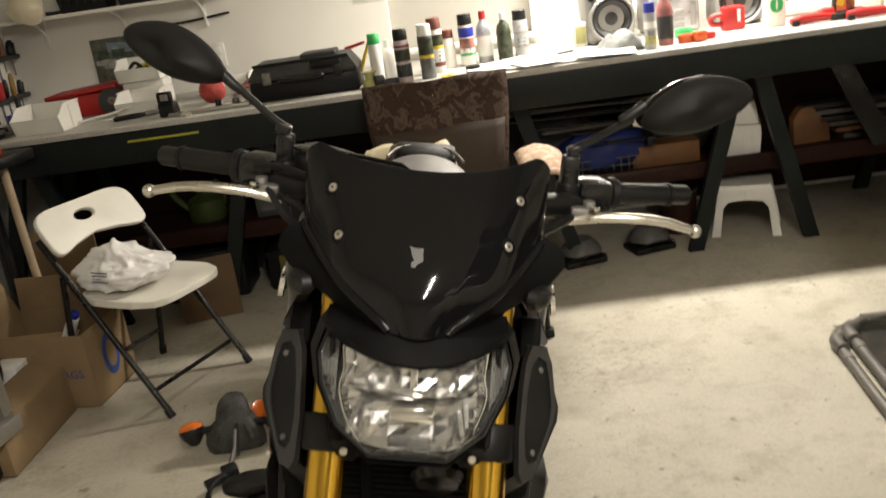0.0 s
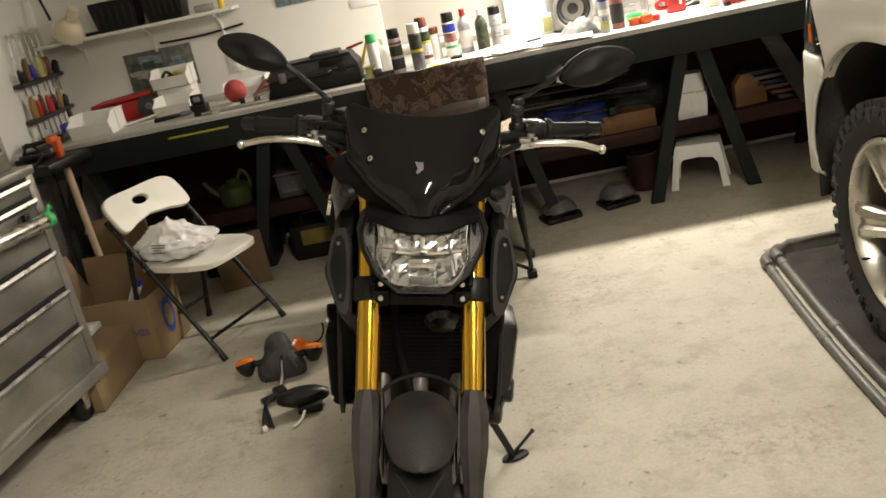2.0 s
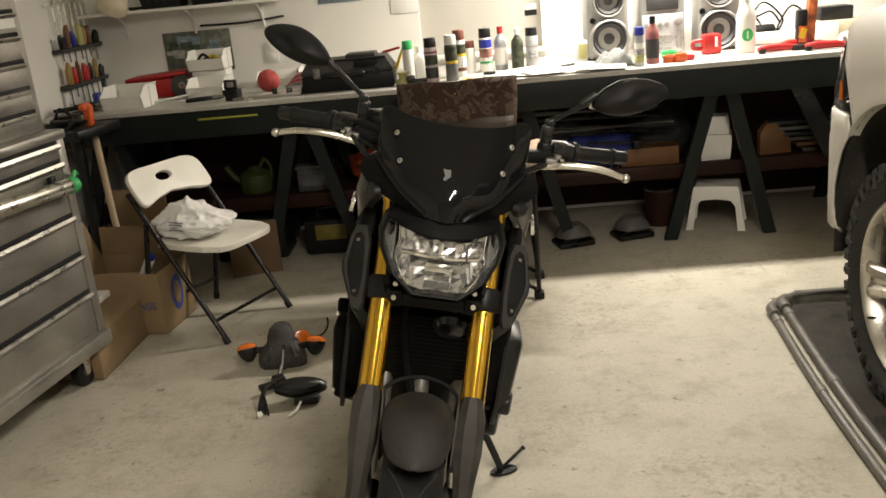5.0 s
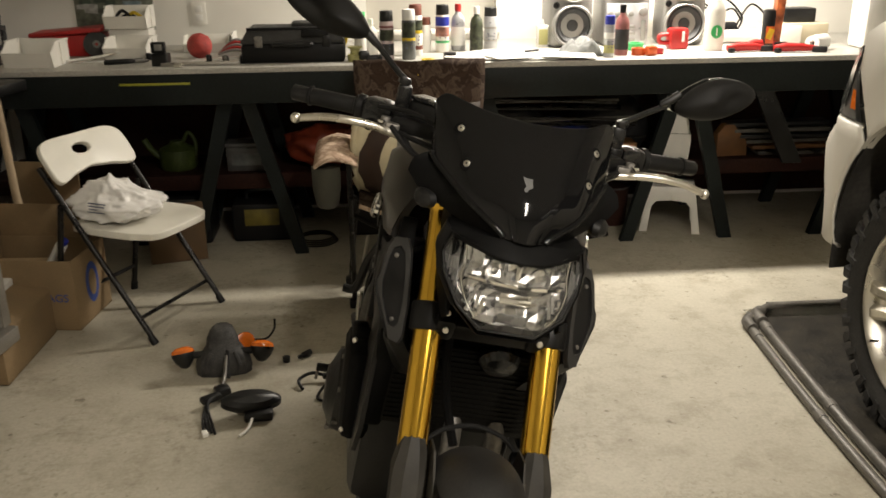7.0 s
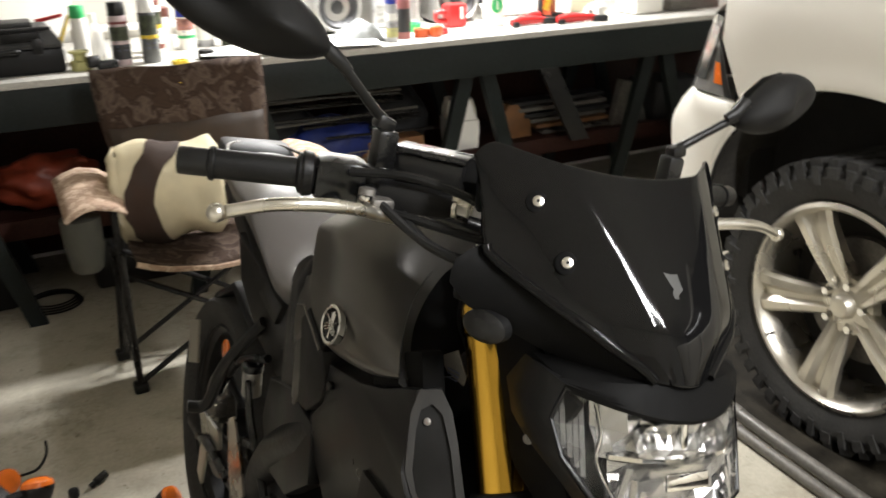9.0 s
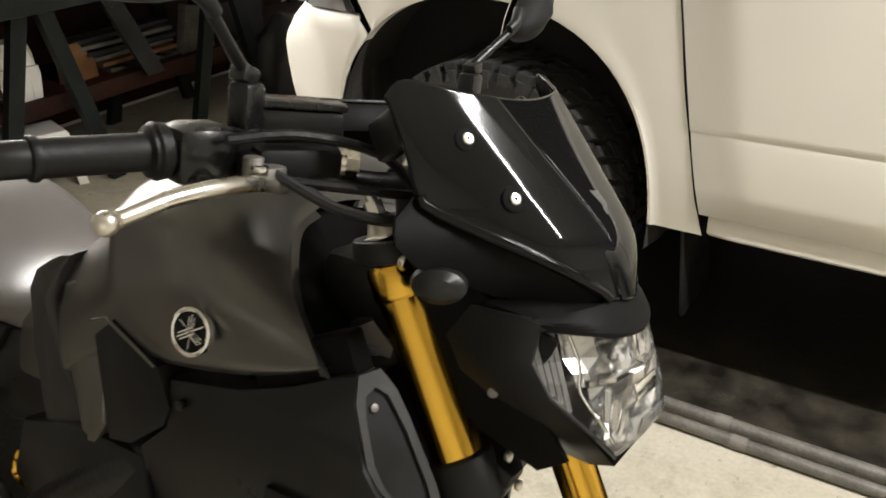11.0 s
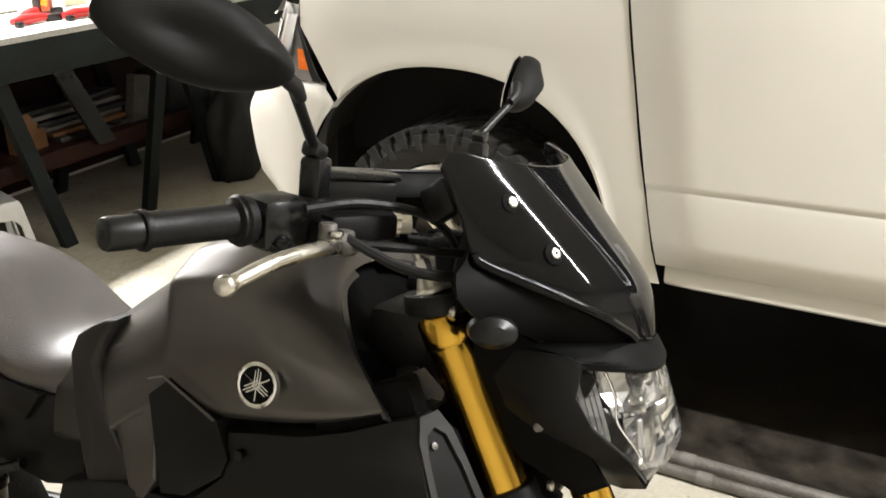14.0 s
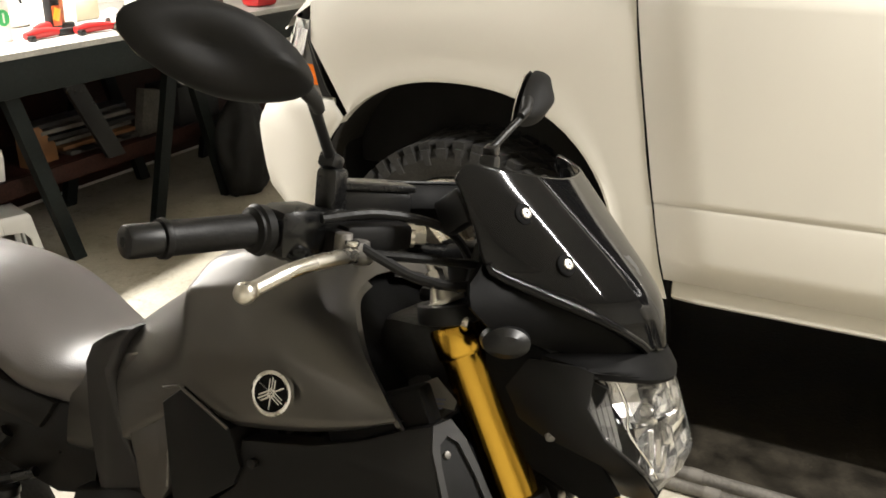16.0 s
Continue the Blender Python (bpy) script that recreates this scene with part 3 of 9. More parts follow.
        for z, w, dp in ((0.672, 0.010, 0.012), (0.650, 0.022, 0.026), (0.61, 0.032, 0.034), (0.56, 0.031, 0.034), (0.50, 0.022, 0.029), (0.42, 0.0155, 0.025), (0.27, 0.0155, 0.024)):
            c = F_(z) + Vector((0, -0.010, 0))
            rings.append([c + Vector((a * w, b * dp, 0)) for a, b in ((-1, 0.3), (-0.95, -0.6), (-0.4, -1.0), (0.4, -1.0), (0.95, -0.6), (1, 0.3), (0.5, 0.9), (-0.5, 0.9))])
        part("fork_guard", loft(rings), M["dusty"], leg, "dusty grey plastic fork guard", angle=25)
        part("caliper", merge(bx((0.05, 0.065, 0.11), (x - s * 0.022, -0.335, 0.41), 0.012, (30, 0, 0)), bx((0.03, 0.05, 0.06), (x + s * 0.006, -0.345, 0.40), 0.01, (30, 0, 0))), M["engine"], leg)
    P("front_axle", cyl((-0.135, -0.455, 0.30), (0.135, -0.455, 0.30), 0.013, n=16), "alu_dull")
    yk = P("upper_yoke", merge(bx((0.262, 0.055, 0.020), (0, -0.050, 1.034), 0.008), bx((0.11, 0.07, 0.02), (0, -0.020, 1.034), 0.008)), "black_matte")
    for s in (-1, 1):
        part("yoke_bolt", cyl((s * 0.125, -0.076, 1.034), (s * 0.125, -0.085, 1.033), 0.0075, n=14, edge=0.001), M["alu"], yk)
        part("yoke_cup", merge(cyl((0.108 * s, -0.0545, 1.026), (0.108 * s, -0.0500, 1.047), 0.035, n=24, edge=0.003)), M["black_matte"], yk)
    P("lower_yoke", bx((0.20, 0.05, 0.04), (0, -0.168, 0.826), 0.008, (28, 0, 0)), "black_matte")

    # mudguard: ends just ahead of the tyre's top and lifts towards the fork
    rings = []
    for i in range(15):
        t = i / 14
        a = radians(76 + 78 * t)
        wd = 0.077 * min(1.0, (1 - (1 - min(1, t / 0.42)) ** 2.2) ** 0.5 * 0.94 + 0.06)
        r0 = 0.334 + 0.064 * math.sin(math.pi * min(1, t / 0.9)) ** 1.2
        ring = []
        for k in range(11):
            q = radians(-82 + 164 * k / 10)
            rr = r0 - 0.062 * (1 - math.cos(q)) * (wd / 0.077)
            ring.append(AX + Vector((wd * math.sin(q), -rr * math.cos(a), rr * math.sin(a))))
        rings.append(ring)
    fend = P("front_mudguard", loft(rings, caps=False, closed=False), "fender", "dusty dark front mudguard")
    sm = fend.modifiers.new("thick", "SOLIDIFY")
    sm.thickness, sm.offset = 0.003, -1
    subsurf(fend, 1)
    for s in (-1, 1):
        part("mudguard_bracket", plate([(-0.325, 0.66), (-0.28, 0.655), (-0.27, 0.60), (-0.31, 0.52), (-0.36, 0.50), (-0.40, 0.56), (-0.37, 0.62)], lambda y, z, t, s=s: Vector((s * (0.076 + 0.06 * max(0, z - 0.60) - t), y, z)), 0.004, 0.001), M["dusty"], fend)
    P("brake_hose", tube(curve_pts([(-0.080, -0.245, 0.632), (-0.05, -0.235, 0.652), (0, -0.23, 0.662), (0.05, -0.235, 0.653), (0.080, -0.245, 0.632)]), 0.0045, 8), "rubber")
    P("brake_hose", tube(curve_pts([(-0.055, -0.12, 0.80), (-0.056, -0.135, 0.75), (-0.045, -0.15, 0.68), (-0.03, -0.17, 0.63), (-0.02, -0.20, 0.60)]), 0.0085, 8), "brow")

    # headlight
    def lens_y(x, z):
        return -0.316 + 2.6 * x * x + 19.0 * abs(x) ** 3 + 0.42 * max(0, z - 0.905) + 0.5 * max(0, 0.905 - z)

    half_ = [(0.0, 0.989), (0.035, 0.991), (0.070, 0.996), (0.108, 1.001), (0.118, 0.970), (0.112, 0.940), (0.088, 0.906), (0.046, 0.872)]
    outline = [(-x, z) for x, z in half_[::-1]] + half_[1:]

    def bowl(outl, push, cz, grow, nring=5, cx=0.0):
        """A shell whose rings run from the outline to its middle."""
        bm = bmesh.new()
        rows = []
        for k in range(nring):
            f = 1 - k / nring
            rows.append([bm.verts.new(push(cx + (x - cx) * f * grow, cz + (z - cz) * f * grow, f)) for x, z in outl])
        mid = bm.verts.new(push(cx, cz, 0))
        n = len(outl)
        for p, q in zip(rows, rows[1:]):
            for i in range(n):
                bm.faces.new((p[i], p[(i + 1) % n], q[(i + 1) % n], q[i]))
        for i in range(n):
            bm.faces.new((rows[-1][i], rows[-1][(i + 1) % n], mid))
        return bm

    head = P("headlight", bowl(outline, lambda x, z, f: Vector((x, lens_y(x, z), z)), 0.935, 1.0), "lens", "clear faceted headlight lens", angle=180)
    head.visible_shadow = False
    part("reflector_back", bowl(outline, lambda x, z, f: Vector((x * 0.985, lens_y(x, z) + 0.010 + 0.045 * (1 - f ** 6) ** 0.5, 0.935 + (z - 0.935) * 0.98)), 0.935, 1.0, 8), M["reflector"], head, angle=35)
    # two bulb cups above a bright ledge, one deep bowl below it, ribbed side pods
    def sheet_at(x0, x1, z0, z1, fn, nx, nz):
        return loft([[Vector((x0 + (x1 - x0) * i / nx, fn(x0 + (x1 - x0) * i / nx, z0 + (z1 - z0) * k / nz), z0 + (z1 - z0) * k / nz)) for i in range(nx + 1)] for k in range(nz + 1)], False, False)

    chip = random.Random(21)
    part("main_bowl", sheet_at(-0.076, 0.076, 0.886, 0.945, lambda x, z: lens_y(x, z) + 0.012 + chip.uniform(-0.0035, 0.0035) + 0.034 * max(0, 1 - (x / 0.080) ** 2) * math.sin(math.pi * min(1, (z - 0.878) / 0.078)), 9, 5), M["reflector"], head, "bright faceted bowl", flat=True)
    part("upper_facets", sheet_at(-0.084, 0.084, 0.946, 0.992, lambda x, z: lens_y(x, z) + 0.020 + chip.uniform(-0.004, 0.006), 12, 4), M["reflector"], head, "faceted reflector", flat=True)
    for s in (-1, 1):
        c = Vector((s * 0.037, lens_y(0.037, 0.966) + 0.034, 0.966))
        part("bulb_cup", revolve([(0.004, -0.004), (0.012, -0.010), (0.0165, -0.018), (0.0175, -0.019), (0.013, -0.006), (0.004, 0.0)], c, (0, 1, 0), 18, True), M["reflector"], head)
        part("bulb", cyl(c, c + Vector((0, -0.018, 0)), 0.0045, n=14, edge=0.002), M["lens"], head)
        for k in range(5):
            x0, z0 = s * (0.052 + 0.006 * k), 0.905 + 0.008 * (k % 3)
            part("side_facet", bx((0.007, 0.003, 0.030), (x0, lens_y(x0, z0) + 0.016, z0 + 0.008), 0.001, (chip.uniform(-30, 25), chip.uniform(-8, 8), s * chip.uniform(10, 50))), M["reflector"], head, flat=True)
        rib = [Vector((s * x, lens_y(x, z) + 0.007, z)) for x, z in ((0.087, 0.994), (0.084, 0.968), (0.088, 0.945), (0.078, 0.918), (0.060, 0.893))]
        part("divider_rib", tube(curve_pts(rib, 4), 0.0020, 8), M["chrome"], head, "bright divider rib")
        for k in range(6):
            x0 = 0.0915 + 0.0042 * k
            zt, zb = 0.994 - 0.002 * k, 0.925 + 0.0068 * k
            pod = [Vector((s * x0, lens_y(x0, zt) + 0.016, zt)), Vector((s * (x0 + 0.0035), lens_y(x0 + 0.0035, zt) + 0.016, zt)), Vector((s * (x0 + 0.0035), lens_y(x0 + 0.0035, zb) + 0.016, zb)), Vector((s * x0, lens_y(x0, zb) + 0.016, zb))]
            part("pod_slat", loft([pod, [p + Vector((0, 0.006, 0)) for p in pod]]), M["pod"], head, flat=True)
    ledge = [Vector((x, lens_y(x, 0.946) + y, 0.9465 + 0.002 * (i % 2))) for i, (x, y) in enumerate(((-0.076, 0.014), (-0.050, 0.012), (-0.024, 0.018), (0.0, 0.012), (0.024, 0.018), (0.050, 0.012), (0.076, 0.014)))]
    part("ledge", loft([[p, p + Vector((0, 0.030, 0.002)), p + Vector((0, 0.030, 0.006)), p + Vector((0, 0, 0.0045))] for p in ledge]), M["chrome"], head, "bright ledge", flat=True)
    part("centre_bar", merge(bx((0.009, 0.006, 0.034), (0, lens_y(0, 0.968) + 0.020, 0.968), 0.002, (-18, 0, 0)), bx((0.052, 0.006, 0.017), (0, lens_y(0, 0.930) + 0.017, 0.931), 0.002, (-20, 0, 0))), M["chrome"], head)
    part("lower_plate", bx((0.050, 0.004, 0.015), (0, lens_y(0, 0.902) + 0.016, 0.902), 0.001, (14, 0, 0)), M["pod"], head, "grey lower plate")
    part("lower_arch", plate([(-0.046, 0.874), (0.046, 0.874), (0.036, 0.887), (0.0, 0.892), (-0.036, 0.887)], lambda x, z, t: Vector((x, lens_y(x, z) + 0.006 + t, z)), 0.004), M["pod"], head, "grey lower arch")
    part("lens_rim", tube([Vector((x * 1.01, lens_y(x, z) + 0.002, 0.935 + (z - 0.935) * 1.01)) for x, z in outline + outline[:1]], 0.0028, 8), M["black"], head)
    # shell behind the lens
    rings = []
    for y_add, g, f in ((0.0, 1.045, 1.0), (0.018, 1.12, 0.9), (0.07, 1.06, 0.45), (0.14, 0.85, 0.0)):
        rings.append([Vector((x * g, (lens_y(x, z) + y_add) * f + (-0.235 + y_add) * (1 - f) + 0.0, 0.935 + (z - 0.935) * g * (1.09 if z < 0.935 else 1.04))) for x, z in outline])
    sb_ = loft(rings, False)
    sb_.verts.ensure_lookup_table()
    sb_.faces.new([sb_.verts[len(outline) * 3 + i] for i in range(len(outline))])
    part("headlight_shell", sb_, M["black_matte"], head, "matte black shell", angle=50)
    # brow that runs flush from the lens up to the screen
    rings = []
    for k in range(17):
        x = -0.114 + 0.228 * k / 16
        zl = float(np.interp(abs(x), [0, 0.035, 0.070, 0.108, 0.12], [0.988, 0.990, 0.995, 1.000, 1.001]))
        yl = lens_y(x, zl)
        yt, zt = -0.260 + 3.5 * x * x, 1.019 - 0.7 * x * x
        rings.append([Vector((x, yl + 0.012, zl)), Vector((x, yl - 0.002, zl - 0.001)), Vector((x, yl - 0.0025, zl + 0.003)), Vector((x, (yl + yt) / 2 - 0.004, (zl + zt) / 2 + 0.002)),
                      Vector((x, yt, zt)), Vector((x, min(-0.10, yt + 0.05), zt + 0.004)), Vector((x, min(-0.10, yt + 0.05), zl))])
    br = part("headlight_brow", loft(rings), M["brow"], head, "matte black brow", angle=30)
    for s in (-1, 1):
        c = Vector((s * 0.108, -0.182, 0.928))
        part("shell_bolt", merge(cyl(c, c + Vector((s * 0.006, -0.003, 0)), 0.0055, n=14, edge=0.001), cyl(c, c + Vector((s * 0.0075, -0.0035, 0)), 0.0025, n=6)), M["alu_dull"], head)
        side = plate([(-0.235, 0.99), (-0.13, 1.03), (-0.10, 1.02), (-0.11, 0.93), (-0.17, 0.885), (-0.235, 0.860), (-0.262, 0.878), (-0.215, 0.94)], lambda y, z, t, s=s: Vector((s * (0.100 + 0.10 * (y + 0.26) - t), y, z)), 0.006, 0.002)
        part("shell_side", side, M["brow"], head)
        # small oval indicator
        c = Vector((s * 0.156, -0.138, 1.032))
        sig = P("indicator", moved(revolve([(0, -0.016), (0.010, -0.014), (0.017, -0.006), (0.018, 0.006), (0.012, 0.014), (0, 0.016)], (0, 0, 0), "y", 24), Matrix.Translation(c) @ pose(0, 0, 0, 0, 0, s * 62) @ Matrix.Diagonal((1.45, 1, 0.95, 1))), "black", "small smoked indicator")
        part("indicator_stalk", cyl(c, c - Vector((s * 0.05, -0.01, 0)), 0.008, n=12), M["black"], sig)

    # fly screen
    ZW = [(1.207, 0.158), (1.195, 0.160), (1.165, 0.158), (1.135, 0.156), (1.118, 0.156), (1.106, 0.1545), (1.098, 0.153), (1.080, 0.126), (1.058, 0.090), (1.040, 0.060), (1.028, 0.040), (1.018, 0.030)]

    def yc(z):
        q = z - 1.070
        bend = 0.5 * (q + math.sqrt(q * q + 0.0002)) - 0.0011
        return -0.266 + 0.20 * (z - 1.018) + 0.86 * bend

    def surf(x, z, kink=None):
        ax = abs(x)
        kink = kink or 0.020 + 0.345 * max(0, z - 1.02)
        d = 0.006 * min(1, ax / kink) ** 2
        fold = 0.104 + 0.28 * (z - 1.109)
        for at_, slope, soft in ((kink, 0.60, 0.010), (fold, max(0.35, min(0.86, 0.86 - 6.6 * (z - 1.10))), 0.018)):
            q = ax - at_
            d += slope * (max(0, q) if abs(q) > soft else (q + soft) ** 2 / (4 * soft))
        return yc(z) + d

    rows = []
    for i in range(45):
        k = i / 4
        z, w = (float(np.interp(k, range(len(ZW)), [q[j] for q in ZW])) for j in (0, 1))
        sag = 0.020 * max(0, 1 - k / 4)
        row = []
        kk = min(0.020 + 0.345 * max(0, z - 1.02), 0.8 * w) / w
        for u in [-1 + (1 - kk) * j / 30 for j in range(30)] + [-kk + 2 * kk * j / 14 for j in range(15)] + [kk + (1 - kk) * j / 30 for j in range(1, 31)]:
            zz = z - sag * (1 - u * u) - 0.017 * max(0, (abs(u) - 0.84) / 0.16) ** 2.4 * max(0, 1 - k / 2.2)
            row.append(Vector((u * w, surf(u * w, zz, kk * w) + 0.003 * max(0, abs(u) - 0.93) ** 2 / 0.005, zz)))
        rows.append(row)
    scr = P("fly_screen", loft(rows, False, False), "smoked", "glossy smoked black fly screen with four screws", angle=40)
    so = scr.modifiers.new("thick", "SOLIDIFY")
    so.thickness, so.offset = 0.0035, 1
    for x, z in ((-0.117, 1.156), (0.117, 1.156), (-0.103, 1.109), (0.103, 1.109)):
        s = 1 if x > 0 else -1
        c = Vector((x, surf(x, z), z))
        nrm = Vector((s * 0.48, -0.72, 0.50)).normalized()
        part("screw_washer", cyl(c - nrm * 0.004, c + nrm * 0.0045, 0.0128, n=24, edge=0.003), M["brow"], scr)
        part("screw_head", merge(cyl(c, c + nrm * 0.0068, 0.0060, n=18, edge=0.0015)), M["alu"], scr)
        part("screw_socket", cyl(c + nrm * 0.005, c + nrm * 0.0070, 0.0018, n=6), M["dark_gap"], scr)
    for s in (-1, 1):
        # wing folded down outside the screen's lower edge
        wing, bead = [], []
        for t in [k / 12 for k in range(13)]:
            z = 1.108 - 0.086 * t
            x = float(np.interp(z, [q[0] for q in ZW[::-1]], [q[1] for q in ZW[::-1]]))
            e = Vector((s * (x - 0.003), surf(x, z) + 0.003, z))
            o = Vector([float(np.interp(t, (0, 0.15, 0.33, 0.66, 1), q)) for q in ((0.184, 0.193, 0.174, 0.112, 0.042), (-0.104, -0.110, -0.124, -0.168, -0.246), (1.090, 1.070, 1.048, 1.020, 1.004))])
            o.x *= s
            bead.append(Vector((s * (x + 0.001), surf(x, z) - 0.0035, z - 0.001)))
            back = Vector((-s * 0.006, 0.006, -0.001))
            wing.append([e, e.lerp(o, 0.5) + Vector((s * 0.004, -0.003, 0.001)), o, o + back, e.lerp(o, 0.5) + back, e + back])
        part("screen_edge", tube(bead, 0.0058, 14), M["black_gloss"], scr, "rounded glossy lower edge")
        part("screen_wing", loft(wing), M["brow"], scr, "black folded wing", angle=40)
    for c in ((-0.003, 1.108),):
        part("emblem", plate([(-0.017, 0.015), (-0.006, 0.0125), (0.006, 0.0125), (0.017, 0.015), (0.012, 0.002), (0.008, -0.006), (0.013, -0.010), (0.012, -0.017), (-0.012, -0.017), (-0.013, -0.010), (-0.008, -0.006), (-0.012, 0.002)],
             lambda a, b, t: Vector((-0.005 + a * 0.68, surf(a, 1.106 + b * 0.62) - 0.0042 - t, 1.106 + b * 0.62)), 0.001), M["ink_emblem"], scr, "small pale emblem")
    P("screen_bracket", merge(bx((0.15, 0.07, 0.10), (0, -0.125, 1.075), 0.012, (-25, 0, 0)), bx((0.22, 0.03, 0.045), (0, -0.10, 1.055), 0.01)), "black_matte")
    for s in (-1, 1):
        P("screen_arm", merge(tube(curve_pts([(s * 0.117, -0.115, 1.155), (s * 0.10, -0.08, 1.12), (s * 0.075, -0.06, 1.06)]), 0.007, 8), bx((0.02, 0.04, 0.04), (s * 0.132, -0.058, 1.150), 0.005, (-35, 0, s * 20))), "black")

    # instruments behind the screen
    dash = P("instrument_panel", bx((0.135, 0.075, 0.030), (-0.080, 0.012, 1.140), 0.006, (-28, 0, -28)), "brow", "black instrument panel")
    part("display", bx((0.105, 0.05, 0.004), (-0.073, 0.022, 1.158), 0.002, (-28, 0, -28)), M["black"], dash)
    P("control_cable", tube(curve_pts([(-0.21, 0.0, 1.105), (-0.15, -0.06, 1.10), (-0.09, -0.085, 1.085), (-0.05, -0.07, 1.03), (-0.04, -0.03, 0.95)]), 0.005, 8), "rubber")
    P("control_cable", tube(curve_pts([(-0.25, 0.03, 1.14), (-0.19, -0.005, 1.145), (-0.12, -0.05, 1.125), (-0.05, -0.06, 1.06)]), 0.005, 8), "rubber")
    P("control_cable", tube(curve_pts([(0.21, 0.0, 1.105), (0.15, -0.06, 1.09), (0.09, -0.085, 1.06), (0.05, -0.06, 1.0)]), 0.0075, 8), "rubber")
    for r, pts in ((0.0058, [(-0.20, -0.005, 1.105), (-0.185, -0.045, 1.085), (-0.145, -0.088, 1.078), (-0.10, -0.092, 1.095), (-0.05, -0.06, 1.11)]),
                   (0.0050, [(-0.225, 0.0, 1.115), (-0.185, -0.05, 1.085), (-0.13, -0.095, 1.080), (-0.08, -0.085, 1.105), (-0.05, -0.05, 1.12)]),
                   ):
        P("control_cable", tube(curve_pts(pts), r, 8), "rubber")
    P("ignition_lock", merge(cyl((0, -0.045, 1.03), (0, -0.055, 1.062), 0.022, n=20, edge=0.003), cyl((0, -0.055, 1.06), (0, -0.056, 1.066), 0.012, n=16)), "alu_dull")
    for s in (-1, 1):
        P("bar_riser", merge(cyl((s * 0.05, -0.045, 1.035), (s * 0.05, -0.035, 1.085), 0.017, n=16), bx((0.035, 0.045, 0.03), (s * 0.05, -0.033, 1.09), 0.008)), "black_matte")
    P("reservoir_nut", cyl((-0.06, -0.07, 1.05), (-0.06, -0.085, 1.075), 0.012, n=6), "alu")

    # handlebar with controls
    P("handlebar", tube(curve_pts([(-0.39, 0.120, 1.120), (-0.27, 0.078, 1.123), (-0.19, 0.035, 1.118), (-0.12, -0.015, 1.098), (-0.05, -0.033, 1.092), (0.05, -0.033, 1.092), (0.12, -0.015, 1.098), (0.19, 0.035, 1.118), (0.27, 0.078, 1.123), (0.39, 0.120, 1.120)]), 0.011, 14), "black_satin")
    for s in (-1, 1):
        G = lambda t, dz=0.0: Vector((s * (0.283 + 0.127 * t), 0.0815 + 0.0425 * t, 1.124 - 0.004 * t + dz))
        ts = [0, 0.01, 0.04, 0.045, 0.06, 0.4, 0.70, 0.705, 0.72, 0.75, 0.755]
        rs_ = [0.020, 0.0225, 0.0225, 0.0205, 0.0165, 0.0163, 0.0163, 0.0185, 0.0190, 0.0180, 0.0150]
        grip = P("grip", tube([G(t) for t in ts], rs_, 24), "rubber", "smooth black rubber grip with end ring")
        part("bar_end", tube([G(t) for t in (0.75, 0.76, 0.97, 0.99, 1.0)], [0.0135, 0.0152, 0.0152, 0.014, 0.010], 24), M["black"], grip)
        part("bar_end_socket", cyl(G(0.998), G(1.003), 0.005, n=6), M["dark_gap"], grip)
        part("grip_flange", tube([G(-0.10), G(-0.07), G(0.0), G(0.03)], [0.018, 0.024, 0.0255, 0.021], 24), M["rubber"], grip)
        sw = P("switch_housing", merge(bx((0.060, 0.052, 0.054), (s * 0.246, 0.067, 1.122), 0.014, (0, 0, s * 18)), cyl((s * 0.262, 0.055, 1.105), (s * 0.262, 0.035, 1.100), 0.010, n=14, edge=0.002)), "black_satin", "black switch housing")
        part("switch", bx((0.018, 0.010, 0.012), (s * 0.245, 0.094, 1.128), 0.003), M["silver_plastic"], sw)
        mc = P("master_cylinder" if s < 0 else "clutch_perch", merge(bx((0.085, 0.034, 0.030), (s * 0.180, 0.012, 1.118), 0.008, (0, 0, s * 24)), cyl((s * 0.208, 0.048, 1.11), (s * 0.208, 0.048, 1.145), 0.018, n=18, edge=0.004), bx((0.030, 0.036, 0.030), (s * 0.215, 0.03, 1.112), 0.006, (0, 0, s * 24))), "black_matte")
        if s < 0:
            part("fluid_reservoir", bx((0.080, 0.046, 0.034), (-0.152, 0.034, 1.146), 0.006, (0, 0, -41)), M["black"], mc, "black fluid reservoir")
            part("reservoir_lid", bx((0.084, 0.050, 0.007), (-0.152, 0.034, 1.1665), 0.002, (0, 0, -41)), M["black_satin"], mc)
            part("banjo_bolt", merge(cyl((-0.135, -0.012, 1.118), (-0.127, -0.022, 1.118), 0.011, n=6), cyl((-0.14, -0.006, 1.118), (-0.135, -0.012, 1.118), 0.014, n=18)), M["alu"], mc)
        part("lever_pivot", merge(cyl((s * 0.236, 0.012, 1.102), (s * 0.236, 0.012, 1.128), 0.009, n=16, edge=0.002), bx((0.026, 0.022, 0.016), (s * 0.222, 0.006, 1.112), 0.004)), M["alu_dull"], mc)
        # lever blade
        Lp = curve_pts([(0.205, 0.004, 1.100), (0.228, 0.000, 1.104), (0.255, -0.006, 1.110), (0.300, -0.010, 1.113), (0.345, -0.004, 1.109), (0.386, 0.004, 1.098)], 5)
        rings = []
        for i, p in enumerate(Lp):
            p = Vector((s * p.x, p.y, p.z))
            t = i / (len(Lp) - 1)
            a, b = (0.0100 - 0.0030 * t), (0.0082 - 0.0014 * t)
            if t > 0.25 and t < 0.32:
                a *= 1.12
            rings.append([p + Vector((0, a * math.cos(q), b * math.sin(q))) for q in [2 * math.pi * k / 14 for k in range(14)]])
